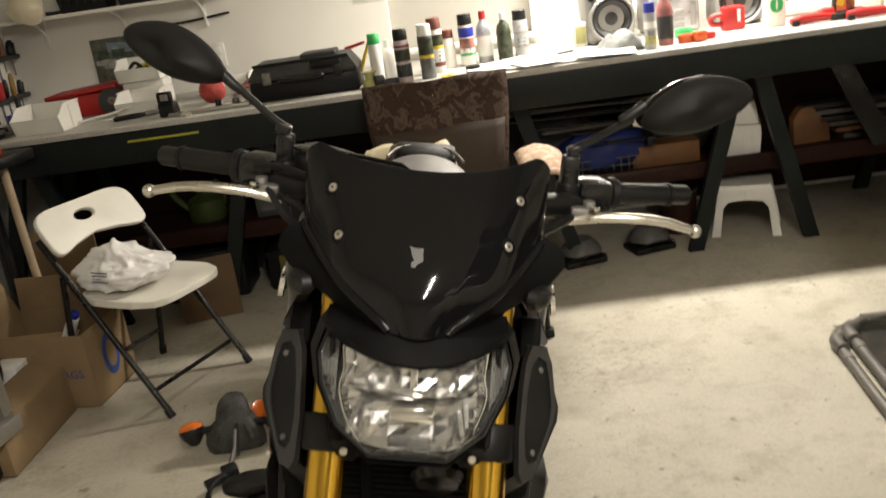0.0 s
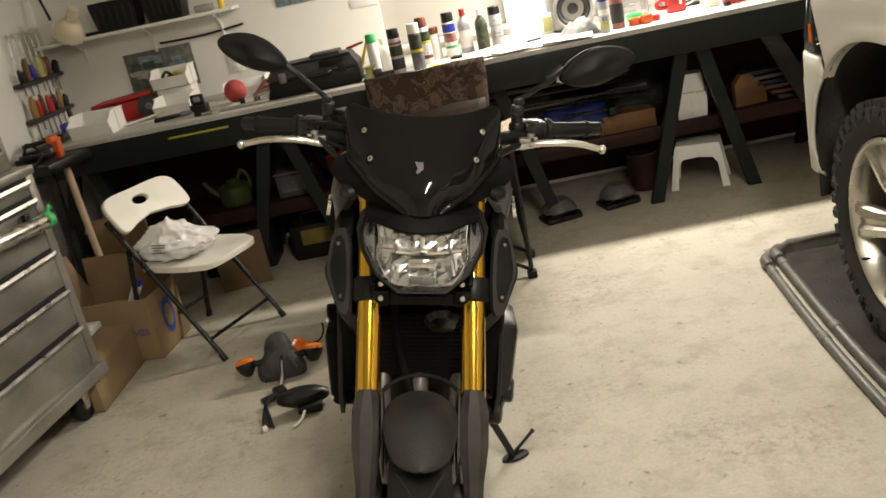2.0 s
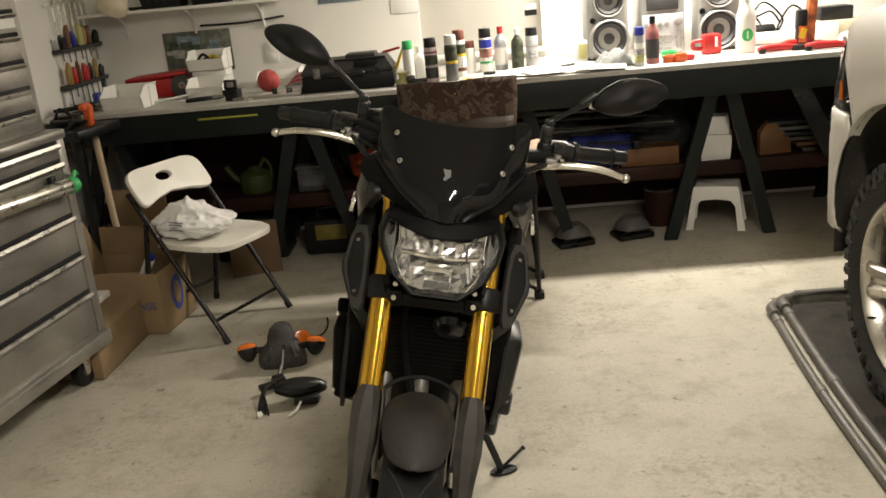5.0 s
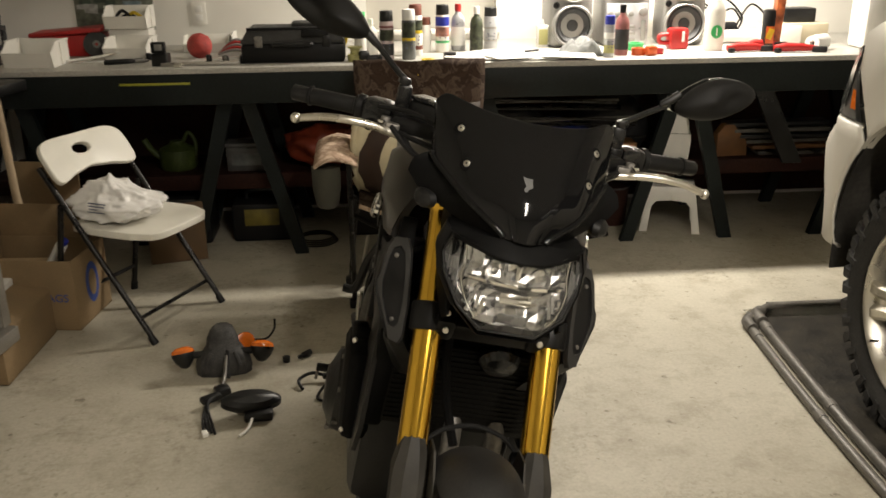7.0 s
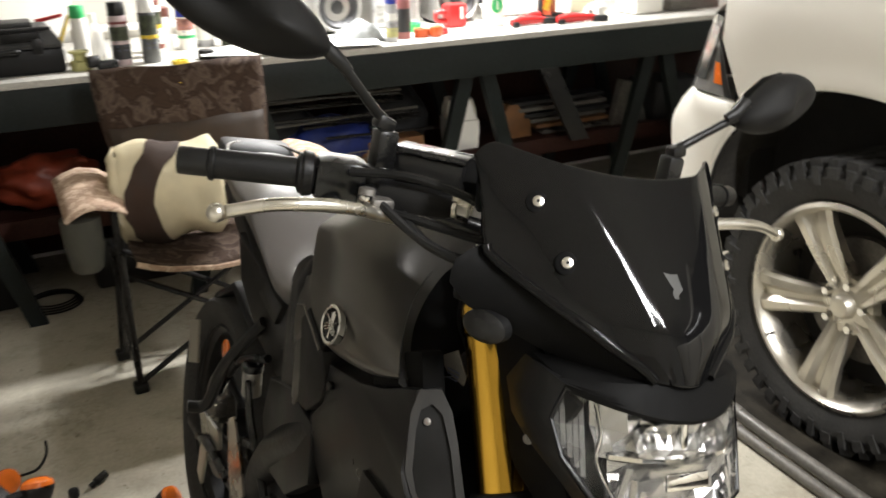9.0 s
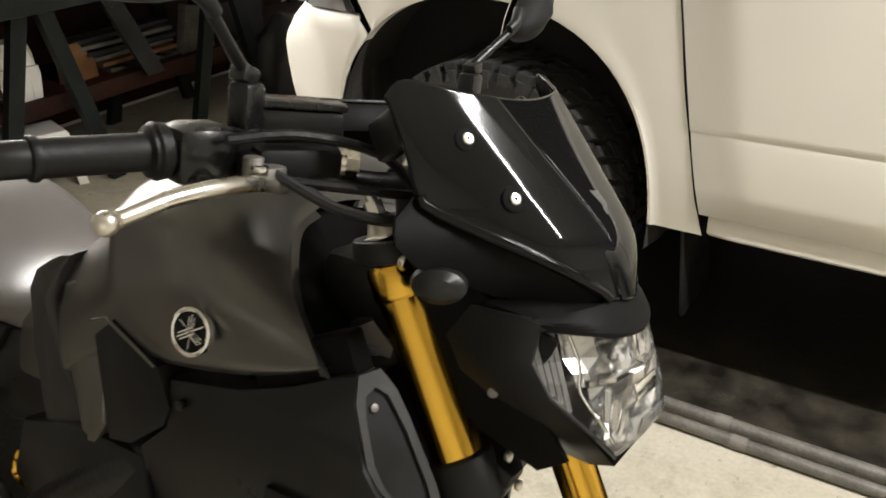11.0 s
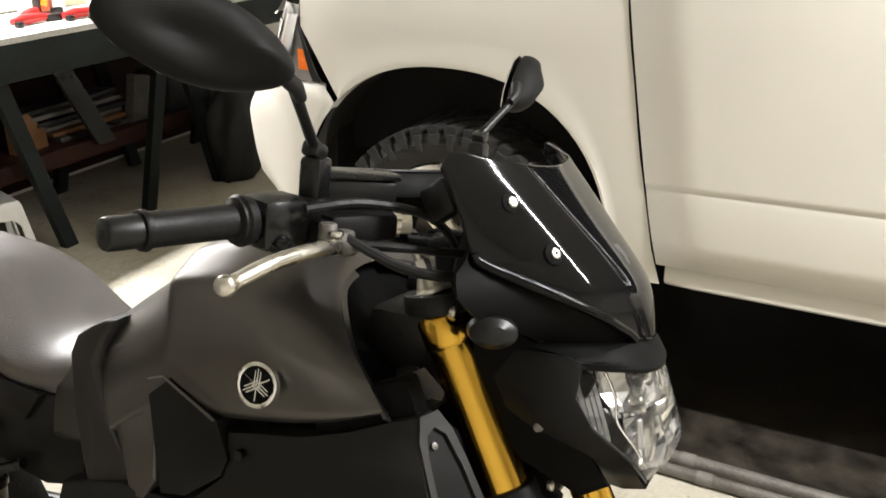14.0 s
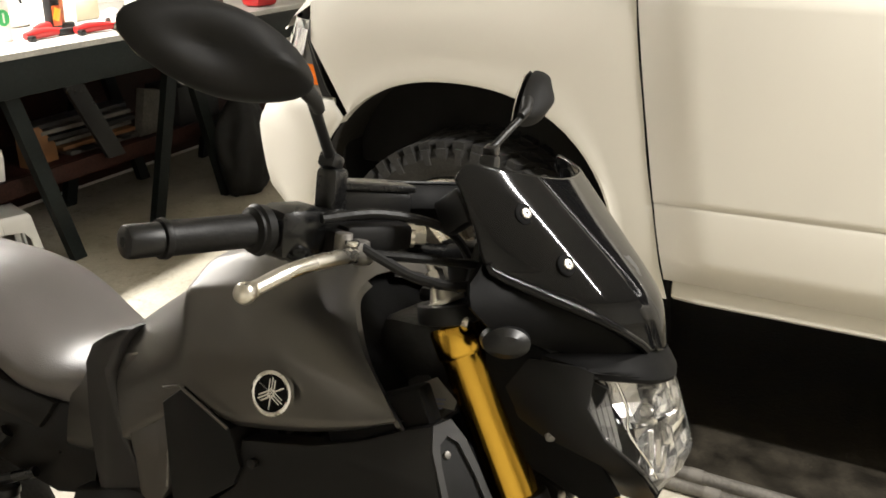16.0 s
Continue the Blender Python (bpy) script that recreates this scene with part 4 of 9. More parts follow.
        lv = P("brake_lever" if s < 0 else "clutch_lever", loft(rings), "alu", "bare aluminium lever with ball end", angle=60)
        ball = bmesh.new()
        bmesh.ops.create_uvsphere(ball, u_segments=18, v_segments=12, radius=0.0098)
        part("ball_end", moved(ball, pose(s * 0.394, 0.006, 1.096)), M["alu"], lv)
        part("lever_screw", cyl((s * 0.243, -0.002, 1.118), (s * 0.243, -0.002, 1.1235), 0.0075, n=18, edge=0.0015), M["chrome"], lv)
        # mirror
        st = [Vector(q) for q in ((0.208, 0.048, 1.140), (0.209, 0.049, 1.175), (0.2095, 0.049, 1.190), (0.213, 0.048, 1.196), (0.224, 0.0455, 1.204), (0.250, 0.039, 1.227 + (-0.004 if s > 0 else 0)), (0.285, 0.030, 1.258 + (-0.010 if s > 0 else 0)))]
        stem = P("mirror_stem", tube([Vector((s * p.x, p.y, p.z)) for p in st], [0.0082, 0.0082, 0.0078, 0.0066, 0.0058, 0.0054, 0.0058], 12), "black", "black mirror stem")
        part("stem_joint", bx((0.022, 0.020, 0.016), (s * 0.2115, 0.0485, 1.192), 0.004, (0, s * -20, 0)), M["black_satin"], stem)
        part("mirror_post", merge(bx((0.026, 0.026, 0.046), (s * 0.208, 0.048, 1.163), 0.006), cyl((s * 0.208, 0.048, 1.138), (s * 0.208, 0.048, 1.146), 0.0155, n=18, edge=0.002)), M["black_satin"], stem)
        part("mirror_ball", tube([Vector((s * 0.268, 0.031, 1.244)), Vector((s * 0.280, 0.028, 1.253)), Vector((s * 0.300, 0.035, 1.268))], [0.0062, 0.0075, 0.0085], 12), M["black"], stem)
        dz_, y0_, sl_ = (-0.012, 0.034, 0.18) if s > 0 else (0.0, 0.022, 0.38)
        mo = [(0.285, 1.252), (0.345, 1.243), (0.395, 1.254), (0.435, 1.276), (0.455, 1.296), (0.452, 1.312), (0.430, 1.324), (0.385, 1.330), (0.345, 1.321), (0.310, 1.298), (0.290, 1.274)]
        if s > 0:
            mo = [(x, 1.316 + (z - 1.316) * 1.08 - 0.03 * (0.455 - x)) for x, z in mo]
        cx, cz = 0.375, 1.288
        rings = []
        for f, d in ((0.97, 0.016), (1.0, 0.012), (1.0, 0.006), (0.93, -0.004), (0.78, -0.014), (0.50, -0.020), (0.15, -0.023)):
            rings.append([Vector((s * (cx + (x - cx) * f + (0.012 if s > 0 else 0.0)), y0_ + sl_ * (x - 0.285) + d - 0.10 * (z - cz) * 0.3, cz + (z - cz) * f + dz_)) for x, z in mo])
        mi = P("mirror", loft(rings), "mirror_shell", "black mirror housing seen from its back", angle=180)
        subsurf(mi, 2)
        part("mirror_glass", plate([(cx + (x - cx) * 0.92, cz + (z - cz) * 0.9) for x, z in mo], lambda x, z, t, s=s: Vector((s * x, y0_ + 0.0185 + sl_ * (x - 0.285) - 0.03 * (z - cz) - t, z + dz_)), 0.002), M["chrome"], mi)

    # tank
    secs = [  # s, shear, top, then (x, z) of crown, upper and lower edge of the shoulder facet, side, low
        (-0.047, 0.0, 1.040, (0.088, 1.029), (0.128, 1.008), (0.160, 0.982), (0.180, 0.955), (0.193, 0.930)),
        (0.036, 0.45, 1.074, (0.092, 1.068), (0.145, 1.052), (0.183, 1.014), (0.205, 0.966), (0.193, 0.900)),
        (0.100, 0.26, 1.095, (0.095, 1.092), (0.152, 1.079), (0.198, 1.045), (0.216, 0.976), (0.191, 0.882)),
        (0.165, 0.17, 1.086, (0.095, 1.082), (0.153, 1.067), (0.198, 1.034), (0.210, 0.966), (0.188, 0.868)),
        (0.234, 0.08, 1.064, (0.095, 1.060), (0.153, 1.047), (0.195, 1.018), (0.199, 0.950), (0.182, 0.858)),
        (0.275, 0.03, 1.034, (0.085, 1.024), (0.128, 1.005), (0.160, 0.975), (0.184, 0.912), (0.176, 0.850)),
        (0.340, 0.0, 0.990, (0.075, 0.982), (0.112, 0.966), (0.142, 0.940), (0.170, 0.880), (0.165, 0.800)),
        (0.400, 0.0, 0.945, (0.065, 0.938), (0.100, 0.926), (0.128, 0.902), (0.155, 0.850), (0.152, 0.750)),
        (0.500, 0.0, 0.862, (0.055, 0.858), (0.080, 0.850), (0.100, 0.836), (0.122, 0.800), (0.122, 0.730)),
    ]
    rings = []
    for s0, sh, zt, *prof in secs:
        half = [(0.0, zt)] + prof
        full = [(-x, z) for x, z in half[::-1]] + half[1:]
        # the front edge sweeps back towards the middle
        front = lambda x: float(np.interp(x, (0, 0.073, 0.102, 0.126, 0.144, 0.161, 0.173, 0.193), (0.098, 0.090, 0.074, 0.056, 0.040, 0.020, -0.001, -0.045)))
        rings.append([Vector((x, front(abs(x)) if s0 < 0 else s0 + sh * (z - 0.934), z)) for x, z in full])
    tank = P("tank", loft(rings, False), "tank", "matte dark grey fuel tank", angle=180)
    void = bmesh.new()
    void.faces.new([void.verts.new(Vector((p.x * 0.94, p.y + 0.022, p.z - 0.010))) for p in rings[0]])
    part("intake_void", void, M["brow"], tank, "black air intake", flat=True)
    me = tank.data
    crease = me.attributes.new("crease_edge", "FLOAT", "EDGE")
    ne, nr = 11, len(secs)
    for i, e in enumerate(me.edges):
        a, b = e.vertices
        ka, kb, ra, rb = a % ne, b % ne, a // ne, b // ne
        v = 0.0
        if ka == kb and ka in (2, 8):
            v = (0.1, 0.25, 0.45, 0.55, 0.3, 0.3, 0.3, 0.3)[min(ra, rb)]
        elif ka == kb and ka in (3, 7):
            v = (0.0, 0.1, 0.3, 0.4, 0.2, 0.2, 0.2, 0.2)[min(ra, rb)]
        elif ka == kb and ka in (1, 9):
            v = (0.85, 0.65, 0.35, 0.1, 0.2, 0.2, 0.2, 0.2)[min(ra, rb)]
        elif ka == kb and ka in (0, 10):
            v = 0.9
        elif ra == rb and ra in (0, nr - 1):
            v = 1.0
        elif ra == rb and ra == 4:
            v = 0.95
        crease.data[i].value = v
    subsurf(tank, 3)
    for s in (-1, 1):
        # round badge with spoked plain mark
        c = Vector((s * 0.2155, 0.097, 0.936))
        nrm = Vector((s * 0.985, -0.05, 0.16)).normalized()
        bd = part("badge", cyl(c - nrm * 0.006, c + nrm * 0.0020, 0.0235, n=36), M["black_gloss"], tank, "round chrome badge")
        u = nrm.cross(Vector((0, 0, 1))).normalized()
        v = u.cross(nrm)
        prof = [(0.0205, 0.0), (0.0205, 0.0035), (0.0225, 0.0045), (0.0248, 0.0035), (0.0248, -0.004)]
        part("badge_ring", revolve(prof, c, nrm, 40), M["chrome"], bd)
        for k in range(6):
            d = u * math.cos(radians(90 + 60 * k)) + v * math.sin(radians(90 + 60 * k))
            e = nrm.cross(d)
            for o in ((-0.0032, 0, 0.0032) if k % 2 == 0 else (0,)):
                q = tube([c + nrm * 0.0026 + e * o - d * 0.004, c + nrm * 0.0026 + e * o + d * (0.0175 if o == 0 else 0.0150)], 0.0010, 6)
                part("badge_bar", q, M["chrome"], bd)
        # dark knee cover, its pale edge, front scoop edge
        cov = [(0.239, 0.902), (0.167, 0.868), (0.150, 0.825), (0.160, 0.800), (0.215, 0.757), (0.255, 0.747), (0.275, 0.872)]
        cv = P("knee_cover", plate(cov, lambda y, z, t, s=s: Vector((s * (0.190 - 0.10 * max(0, y - 0.20) + 0.10 * (z - 0.86) * 0.5 + 0.004 - t), y, z)), 0.05, 0.004), "black_matte", "black knee cover")
        part("cover_edge", tube([Vector((s * (0.1905 + 0.0085), y, z)) for y, z in ((0.262, 0.897), (0.240, 0.905), (0.205, 0.889), (0.166, 0.871))], 0.0020, 6), M["tank"], cv)
        side_ = [(0.374, 0.900), (0.340, 0.916), (0.300, 0.912), (0.262, 0.905), (0.264, 0.890), (0.263, 0.76), (0.285, 0.728), (0.312, 0.712), (0.334, 0.775), (0.358, 0.82), (0.374, 0.86)]
        P("tank_side", plate(side_, lambda y, z, t, s=s: Vector((s * (0.181 - 0.22 * max(0, y - 0.27) - 0.28 * max(0, z - 0.87) - t), y, z)), 0.04, 0.006), "tank", "matte grey side cover behind the tank")
        # panel below the tank
        low = [(-0.080, 0.936), (-0.050, 0.924), (0.000, 0.898), (0.060, 0.876), (0.156, 0.856), (0.160, 0.80), (0.205, 0.757), (0.20, 0.70), (0.14, 0.64), (0.05, 0.60), (-0.05, 0.63), (-0.12, 0.70), (-0.166, 0.776), (-0.122, 0.842), (-0.112, 0.858), (-0.099, 0.884), (-0.088, 0.912)]
        swell = lambda y, z: 0.187 - 0.125 * max(0, 0.80 - z) + 0.15 * max(0, -y) - min(1, max(0, -y) / 0.09) * (0.42 * max(0, 0.85 - z) + 0.2 * max(0, z - 0.87))
        P("side_panel", plate(low, lambda y, z, t, s=s: Vector((s * (swell(y, z) - t), y, z)), 0.030, 0.004), "panel", "satin black side panel")
        P("intake_floor", bx((0.030, 0.13, 0.060), (s * 0.163, -0.012, 0.915), 0.006, (-26, 0, 0)), "brow")
        P("panel_bolt", cyl((s * 0.186, 0.135, 0.835), (s * 0.194, 0.135, 0.835), 0.006, n=12, edge=0.001), "black")
        # fin with grey frame
        fo = [(0.184, 0.935), (0.163, 0.939), (0.155, 0.920), (0.152, 0.893), (0.149, 0.838), (0.151, 0.790), (0.157, 0.777), (0.172, 0.778), (0.199, 0.840), (0.203, 0.858), (0.194, 0.912)]
        inn = [(0.184, 0.917), (0.173, 0.924), (0.164, 0.916), (0.159, 0.884), (0.157, 0.836), (0.160, 0.806), (0.166, 0.797), (0.177, 0.799), (0.194, 0.841), (0.196, 0.860), (0.190, 0.898)]
        fin_n = Vector((s * 0.455, -0.78, 0.43))
        fp = lambda x, z, d=0.0: Vector((s * x, -0.098 + 0.583 * (x - 0.179) + 0.551 * (z - 0.907), z)) + fin_n * d
        ring_b = bmesh.new()
        o1 = [ring_b.verts.new(fp(x, z, 0.002)) for x, z in fo]
        i1 = [ring_b.verts.new(fp(x, z, 0.002)) for x, z in inn]
        o2 = [ring_b.verts.new(fp(x, z, -0.010)) for x, z in fo]
        i2 = [ring_b.verts.new(fp(x, z, -0.006)) for x, z in inn]
        n = len(fo)
        for i in range(n):
            j = (i + 1) % n
            ring_b.faces.new((o1[i], o1[j], i1[j], i1[i]))
            ring_b.faces.new((o1[j], o1[i], o2[i], o2[j]))
            ring_b.faces.new((i1[i], i1[j], i2[j], i2[i]))
        ring_b.faces.new(o2)
        fin = P("radiator_shroud", ring_b, "trim_grey", "grey framed radiator shroud")
        part("shroud_insert", plate(inn, lambda x, z, t: fp(x, z, -0.002 - t), 0.004), M["black_matte"], fin)
        for x, z in ((0.179, 0.907), (0.172, 0.809)):
            part("shroud_bolt", cyl(fp(x, z, -0.003), fp(x, z, 0.001), 0.0042, n=14, edge=0.001), M["alu_dull"], fin)
        strip = []
        for p in curve_pts([(0.193, -0.047, 0.929), (0.180, -0.017, 0.954), (0.160, 0.020, 0.981), (0.128, 0.053, 1.007), (0.088, 0.081, 1.028), (0.045, 0.091, 1.036)], 5):
            a = Vector((s * (p.x - 0.001), p.y - 0.001, p.z - 0.001))
            o = Vector((-s * 0.009, -0.004, -0.009))
            strip.append([a, a + o, a + o + Vector((-s * 0.002, 0.006, 0)), a + Vector((-s * 0.002, 0.006, -0.003))])
        P("intake_lip", loft(strip), "tank", "grey lip of the air intake", angle=30)
    P("headstock", merge(cyl((0, -0.15, 0.84), (0, -0.062, 1.02), 0.038, n=20), bx((0.17, 0.10, 0.09), (0, 0.00, 0.965), 0.02)), "engine")
    lab = P("warning_label", plate([(-0.019, 0.944), (-0.056, 0.968), (-0.082, 0.947), (-0.080, 0.936), (-0.043, 0.935)], lambda y, z, t: Vector((-0.130 - t, y, z)), 0.001), "tape", "grey sticker on the frame")
    part("print_bars", bars(3, 0.026, 0.0018, 0.005, lambda a, b, t: Vector((-0.1313 - t, -0.056 + a, 0.944 + b - 0.2 * a))), M["ink_grey"], lab)

    # seat
    ss = [(0.385, 0.915, 0.092, 0.80), (0.425, 0.896, 0.102, 0.775), (0.465, 0.876, 0.115, 0.765), (0.51, 0.866, 0.124, 0.755), (0.55, 0.862, 0.128, 0.755), (0.60, 0.874, 0.134, 0.760), (0.65, 0.902, 0.135, 0.785), (0.70, 0.926, 0.137, 0.795), (0.76, 0.945, 0.136, 0.81), (0.86, 0.951, 0.132, 0.83), (0.98, 0.950, 0.120, 0.85), (1.08, 0.943, 0.100, 0.865), (1.13, 0.926, 0.080, 0.875)]
    rings = []
    for y, zt, w, zb in ss:
        half = [(0, zt), (w * 0.50, zt - 0.006), (w * 0.85, zt - 0.022), (w * 0.99, zt - 0.040), (w * 1.00, zt - 0.047), (w * 0.955, zt - 0.066), (w * 0.78, zb)]
        full = [(-x, z) for x, z in half[::-1]] + half[1:]
        rings.append([Vector((x, y, z)) for x, z in full])
    seat = P("seat", loft(rings), "seat", "dark grey vinyl seat with raised pillion part", angle=180)
    subsurf(seat, 2)
    for s in (-1, 1):
        wing = [(0.366, 0.936), (0.392, 0.928), (0.415, 0.916), (0.441, 0.898), (0.448, 0.872), (0.434, 0.80), (0.410, 0.73), (0.390, 0.69), (0.300, 0.69), (0.316, 0.742), (0.354, 0.795), (0.384, 0.878), (0.380, 0.912)]
        part("seat_wing", plate(wing, lambda y, z, t, s=s: Vector((s * (0.162 - 0.26 * max(0, y - 0.39) - 0.30 * max(0, z - 0.87) - t), y, z)), 0.05, 0.008), M["seat_dark"], seat, "dark vinyl flank")
        P("tail_panel", plate([(0.52, 0.79), (0.70, 0.80), (1.05, 0.865), (1.18, 0.90), (1.20, 0.875), (1.0, 0.81), (0.75, 0.755), (0.55, 0.745)], lambda y, z, t, s=s: Vector((s * (0.128 - 0.10 * max(0, y - 0.6) - t), y, z)), 0.02, 0.004), "panel", "black tail panel")
        P("under_seat_cover", plate([(0.44, 0.79), (0.60, 0.79), (0.85, 0.82), (0.80, 0.735), (0.66, 0.672), (0.52, 0.652), (0.45, 0.67)], lambda y, z, t, s=s: Vector((s * (0.118 - t), y, z)), 0.03, 0.006), "panel", "dark panel below the seat")
        P("subframe_rail", tube([(s * 0.10, 0.40, 0.70), (s * 0.10, 0.70, 0.74), (s * 0.07, 1.10, 0.85)], 0.014, 10), "engine")
        P("frame_spar", tube(curve_pts([(s * 0.06, -0.03, 0.93), (s * 0.125, 0.08, 0.82), (s * 0.150, 0.25, 0.70), (s * 0.145, 0.42, 0.56), (s * 0.13, 0.50, 0.42)]), [0.034] * 25, 12), "engine", "black cast frame spar")
        P("frame_cover", plate([(0.20, 0.745), (0.33, 0.735), (0.44, 0.700), (0.46, 0.62), (0.40, 0.56), (0.28, 0.58), (0.18, 0.66)], lambda y, z, t, s=s: Vector((s * (0.182 - 0.08 * (y - 0.2) - t), y, z)), 0.03, 0.006), "panel")
        P("swingarm_arm", tube([(s * 0.125, 0.48, 0.42), (s * 0.125, 0.75, 0.37), (s * 0.115, 1.02, 0.312)], [0.032, 0.030, 0.022], 12), "engine", "dark swingarm")
        peg = P("foot_peg", merge(cyl((s * 0.17, 0.50, 0.36), (s * 0.255, 0.50, 0.36), 0.011, n=12), bx((0.02, 0.05, 0.09), (s * 0.165, 0.49, 0.38), 0.006)), "rubber", "rider's foot peg")
        part("peg_tip", cyl((s * 0.25, 0.50, 0.355), (s * 0.252, 0.50, 0.325), 0.004, n=8), M["alu_dull"], peg)
        P("heel_guard", plate([(0.50, 0.36), (0.56, 0.34), (0.60, 0.46), (0.57, 0.52), (0.52, 0.48)], lambda y, z, t, s=s: Vector((s * (0.162 - t), y, z)), 0.006, 0.002), "alu_dull")
        P("pillion_hanger", tube(curve_pts([(s * 0.12, 0.62, 0.72), (s * 0.16, 0.70, 0.60), (s * 0.175, 0.74, 0.50), (s * 0.21, 0.75, 0.49)]), 0.012, 10), "engine")
    te = P("tail_end", bx((0.17, 0.10, 0.07), (0, 1.17, 0.905), 0.02, (12, 0, 0)), "black_matte")
    part("tail_edge", tube(curve_pts([(-0.100, 1.05, 0.932), (-0.070, 1.15, 0.937), (0, 1.19, 0.939), (0.070, 1.15, 0.937), (0.100, 1.05, 0.932)]), 0.004, 8), M["alu_dull"], te, "pale rear edge")

    # engine
    P("crankcase", bx((0.33, 0.36, 0.24), (0, 0.23, 0.40), 0.03), "engine", "black engine crankcase")
    P("oil_sump", bx((0.27, 0.22, 0.10), (0, 0.20, 0.27), 0.03), "engine")
    P("gearbox", bx((0.30, 0.16, 0.16), (0, 0.40, 0.46), 0.03), "engine")
    P("cylinder_block", merge(bx((0.30, 0.17, 0.26), (0, 0.10, 0.60), 0.02, (30, 0, 0)), bx((0.33, 0.20, 0.09), (0, 0.03, 0.745), 0.025, (30, 0, 0))), "engine", "black cylinder block")
    cc = P("clutch_cover", revolve([(0, -0.235), (0.05, -0.235), (0.062, -0.228), (0.092, -0.214), (0.100, -0.195), (0.104, -0.15)], (0, 0.30, 0.415), "x", 36), "engine", "round black clutch cover")
    for k in range(7):
        a = 2 * math.pi * k / 7
        part("cover_bolt", cyl((-0.200, 0.30 + 0.096 * math.cos(a), 0.415 + 0.096 * math.sin(a)), (-0.212, 0.30 + 0.096 * math.cos(a), 0.415 + 0.096 * math.sin(a)), 0.006, n=8), M["alu_dull"], cc)
    gc = P("generator_cover", revolve([(0, 0.225), (0.06, 0.222), (0.085, 0.205), (0.09, 0.15)], (0, 0.20, 0.42), "x", 32), "engine", "round generator cover")
    P("coolant_tank", bx((0.06, 0.15, 0.20), (-0.188, 0.06, 0.565), 0.02, (0, -4, 0)), "brow", "black coolant bottle")
    P("coolant_tank", bx((0.06, 0.15, 0.20), (0.195, 0.06, 0.585), 0.02, (0, 4, 0)), "black", "black electrics cover")
    for x, z in ((-0.222, 0.70), (-0.215, 0.50)):
        P("crash_bobbin", cyl((x + 0.03, 0.02, z), (x + 0.004, 0.014, z), 0.019, n=18, edge=0.005), "brow")
        P("engine_bolt", cyl((x + 0.010, -0.004, z - 0.012), (x + 0.006, -0.010, z - 0.011), 0.0052, n=12, edge=0.001), "alu")
    for x, z in ((0.215, 0.50), (0.19, 0.44)):
        P("crash_bobbin", cyl((x - 0.03, 0.02, z), (x + 0.012, 0.012, z), 0.03, n=18, edge=0.008), "black")
    P("radiator", merge(bx((0.30, 0.03, 0.20), (0, -0.075, 0.655), 0.006, (12, 0, 0))), "radiator", "dark radiator core")
    for s in (-1, 1):
        P("radiator_tank", bx((0.045, 0.045, 0.23), (s * 0.160, -0.070, 0.655), 0.012, (12, 0, 0)), "brow")
        # dark sheet added on each side to stand in for shade round the headers
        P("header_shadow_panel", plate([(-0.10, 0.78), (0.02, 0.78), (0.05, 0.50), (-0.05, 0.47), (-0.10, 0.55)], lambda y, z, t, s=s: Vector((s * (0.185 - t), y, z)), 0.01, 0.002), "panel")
    for k in range(16):
        P("radiator_fin", bx((0.28, 0.004, 0.0025), (0, -0.093 - 0.0026 * (k - 8), 0.57 + 0.0115 * k), 0, (12, 0, 0)), "radiator", flat=True)
    P("horn", merge(revolve([(0, -0.016), (0.020, -0.018), (0.037, -0.010), (0.040, 0.0), (0.030, 0.012), (0.012, 0.016), (0, 0.018)], (0.046, -0.128, 0.742), (0.0, -0.80, -0.52), 28)), "black_satin", "round black horn")
    P("horn_bracket", bx((0.012, 0.03, 0.05), (0.050, -0.120, 0.780), 0.003), "black")
    for k, x in enumerate((-0.085, 0.0, 0.085)):
        P("exhaust_header", tube(curve_pts([(x, -0.045, 0.60), (x, -0.085, 0.54), (x * 0.95, -0.085, 0.42), (x * 0.8, -0.03, 0.26), (x * 0.5, 0.08, 0.205), (x * 0.3, 0.25, 0.195)]), 0.0185, 12), "alu_dull", "dull exhaust header pipe")
    P("silencer", bx((0.20, 0.36, 0.11), (0.0, 0.42, 0.205), 0.035), "engine", "black underslung silencer")
    P("belly_pan", bx((0.22, 0.14, 0.06), (0, 0.02, 0.235), 0.02), "engine")
    # rear suspension
    sp = P("shock_absorber", cyl((-0.045, 0.36, 0.655), (-0.065, 0.58, 0.535), 0.016, n=14), "alu_dull")
    coil = [Vector((-0.047 - 0.018 * t, 0.38 + 0.19 * t, 0.645 - 0.105 * t)) + Vector((0.030 * math.cos(t * 44), 0.014 * math.sin(t * 44), 0.027 * math.sin(t * 44))) for t in [i / 110 for i in range(111)]]
    part("shock_spring", tube(coil, 0.0062, 8), M["gold"], sp, "gold coil spring")
    P("rear_hugger", moved(plate([(0.0, 0.0), (0.16, 0.03), (0.30, -0.05), (0.30, -0.07), (0.16, 0.005), (0.0, -0.03)], lambda y, z, t: Vector((-0.085 + t, 0.80 + y, 0.645 + z)), 0.17, 0.01), Matrix()), "black_matte")
    # clutter ahead of the rear wheel on the clutch side
    rb = P("rear_reservoir", cyl((-0.135, 0.60, 0.585), (-0.138, 0.60, 0.635), 0.018, n=16, edge=0.003), "silver_plastic", "small rear fluid reservoir")
    part("reservoir_cap", cyl((-0.138, 0.60, 0.634), (-0.1385, 0.60, 0.648), 0.020, n=18, edge=0.003), M["black_satin"], rb)
    P("side_reflector", cyl((-0.128, 0.80, 0.585), (-0.134, 0.80, 0.585), 0.022, n=24, edge=0.002), "orange_lens", "round amber reflector")
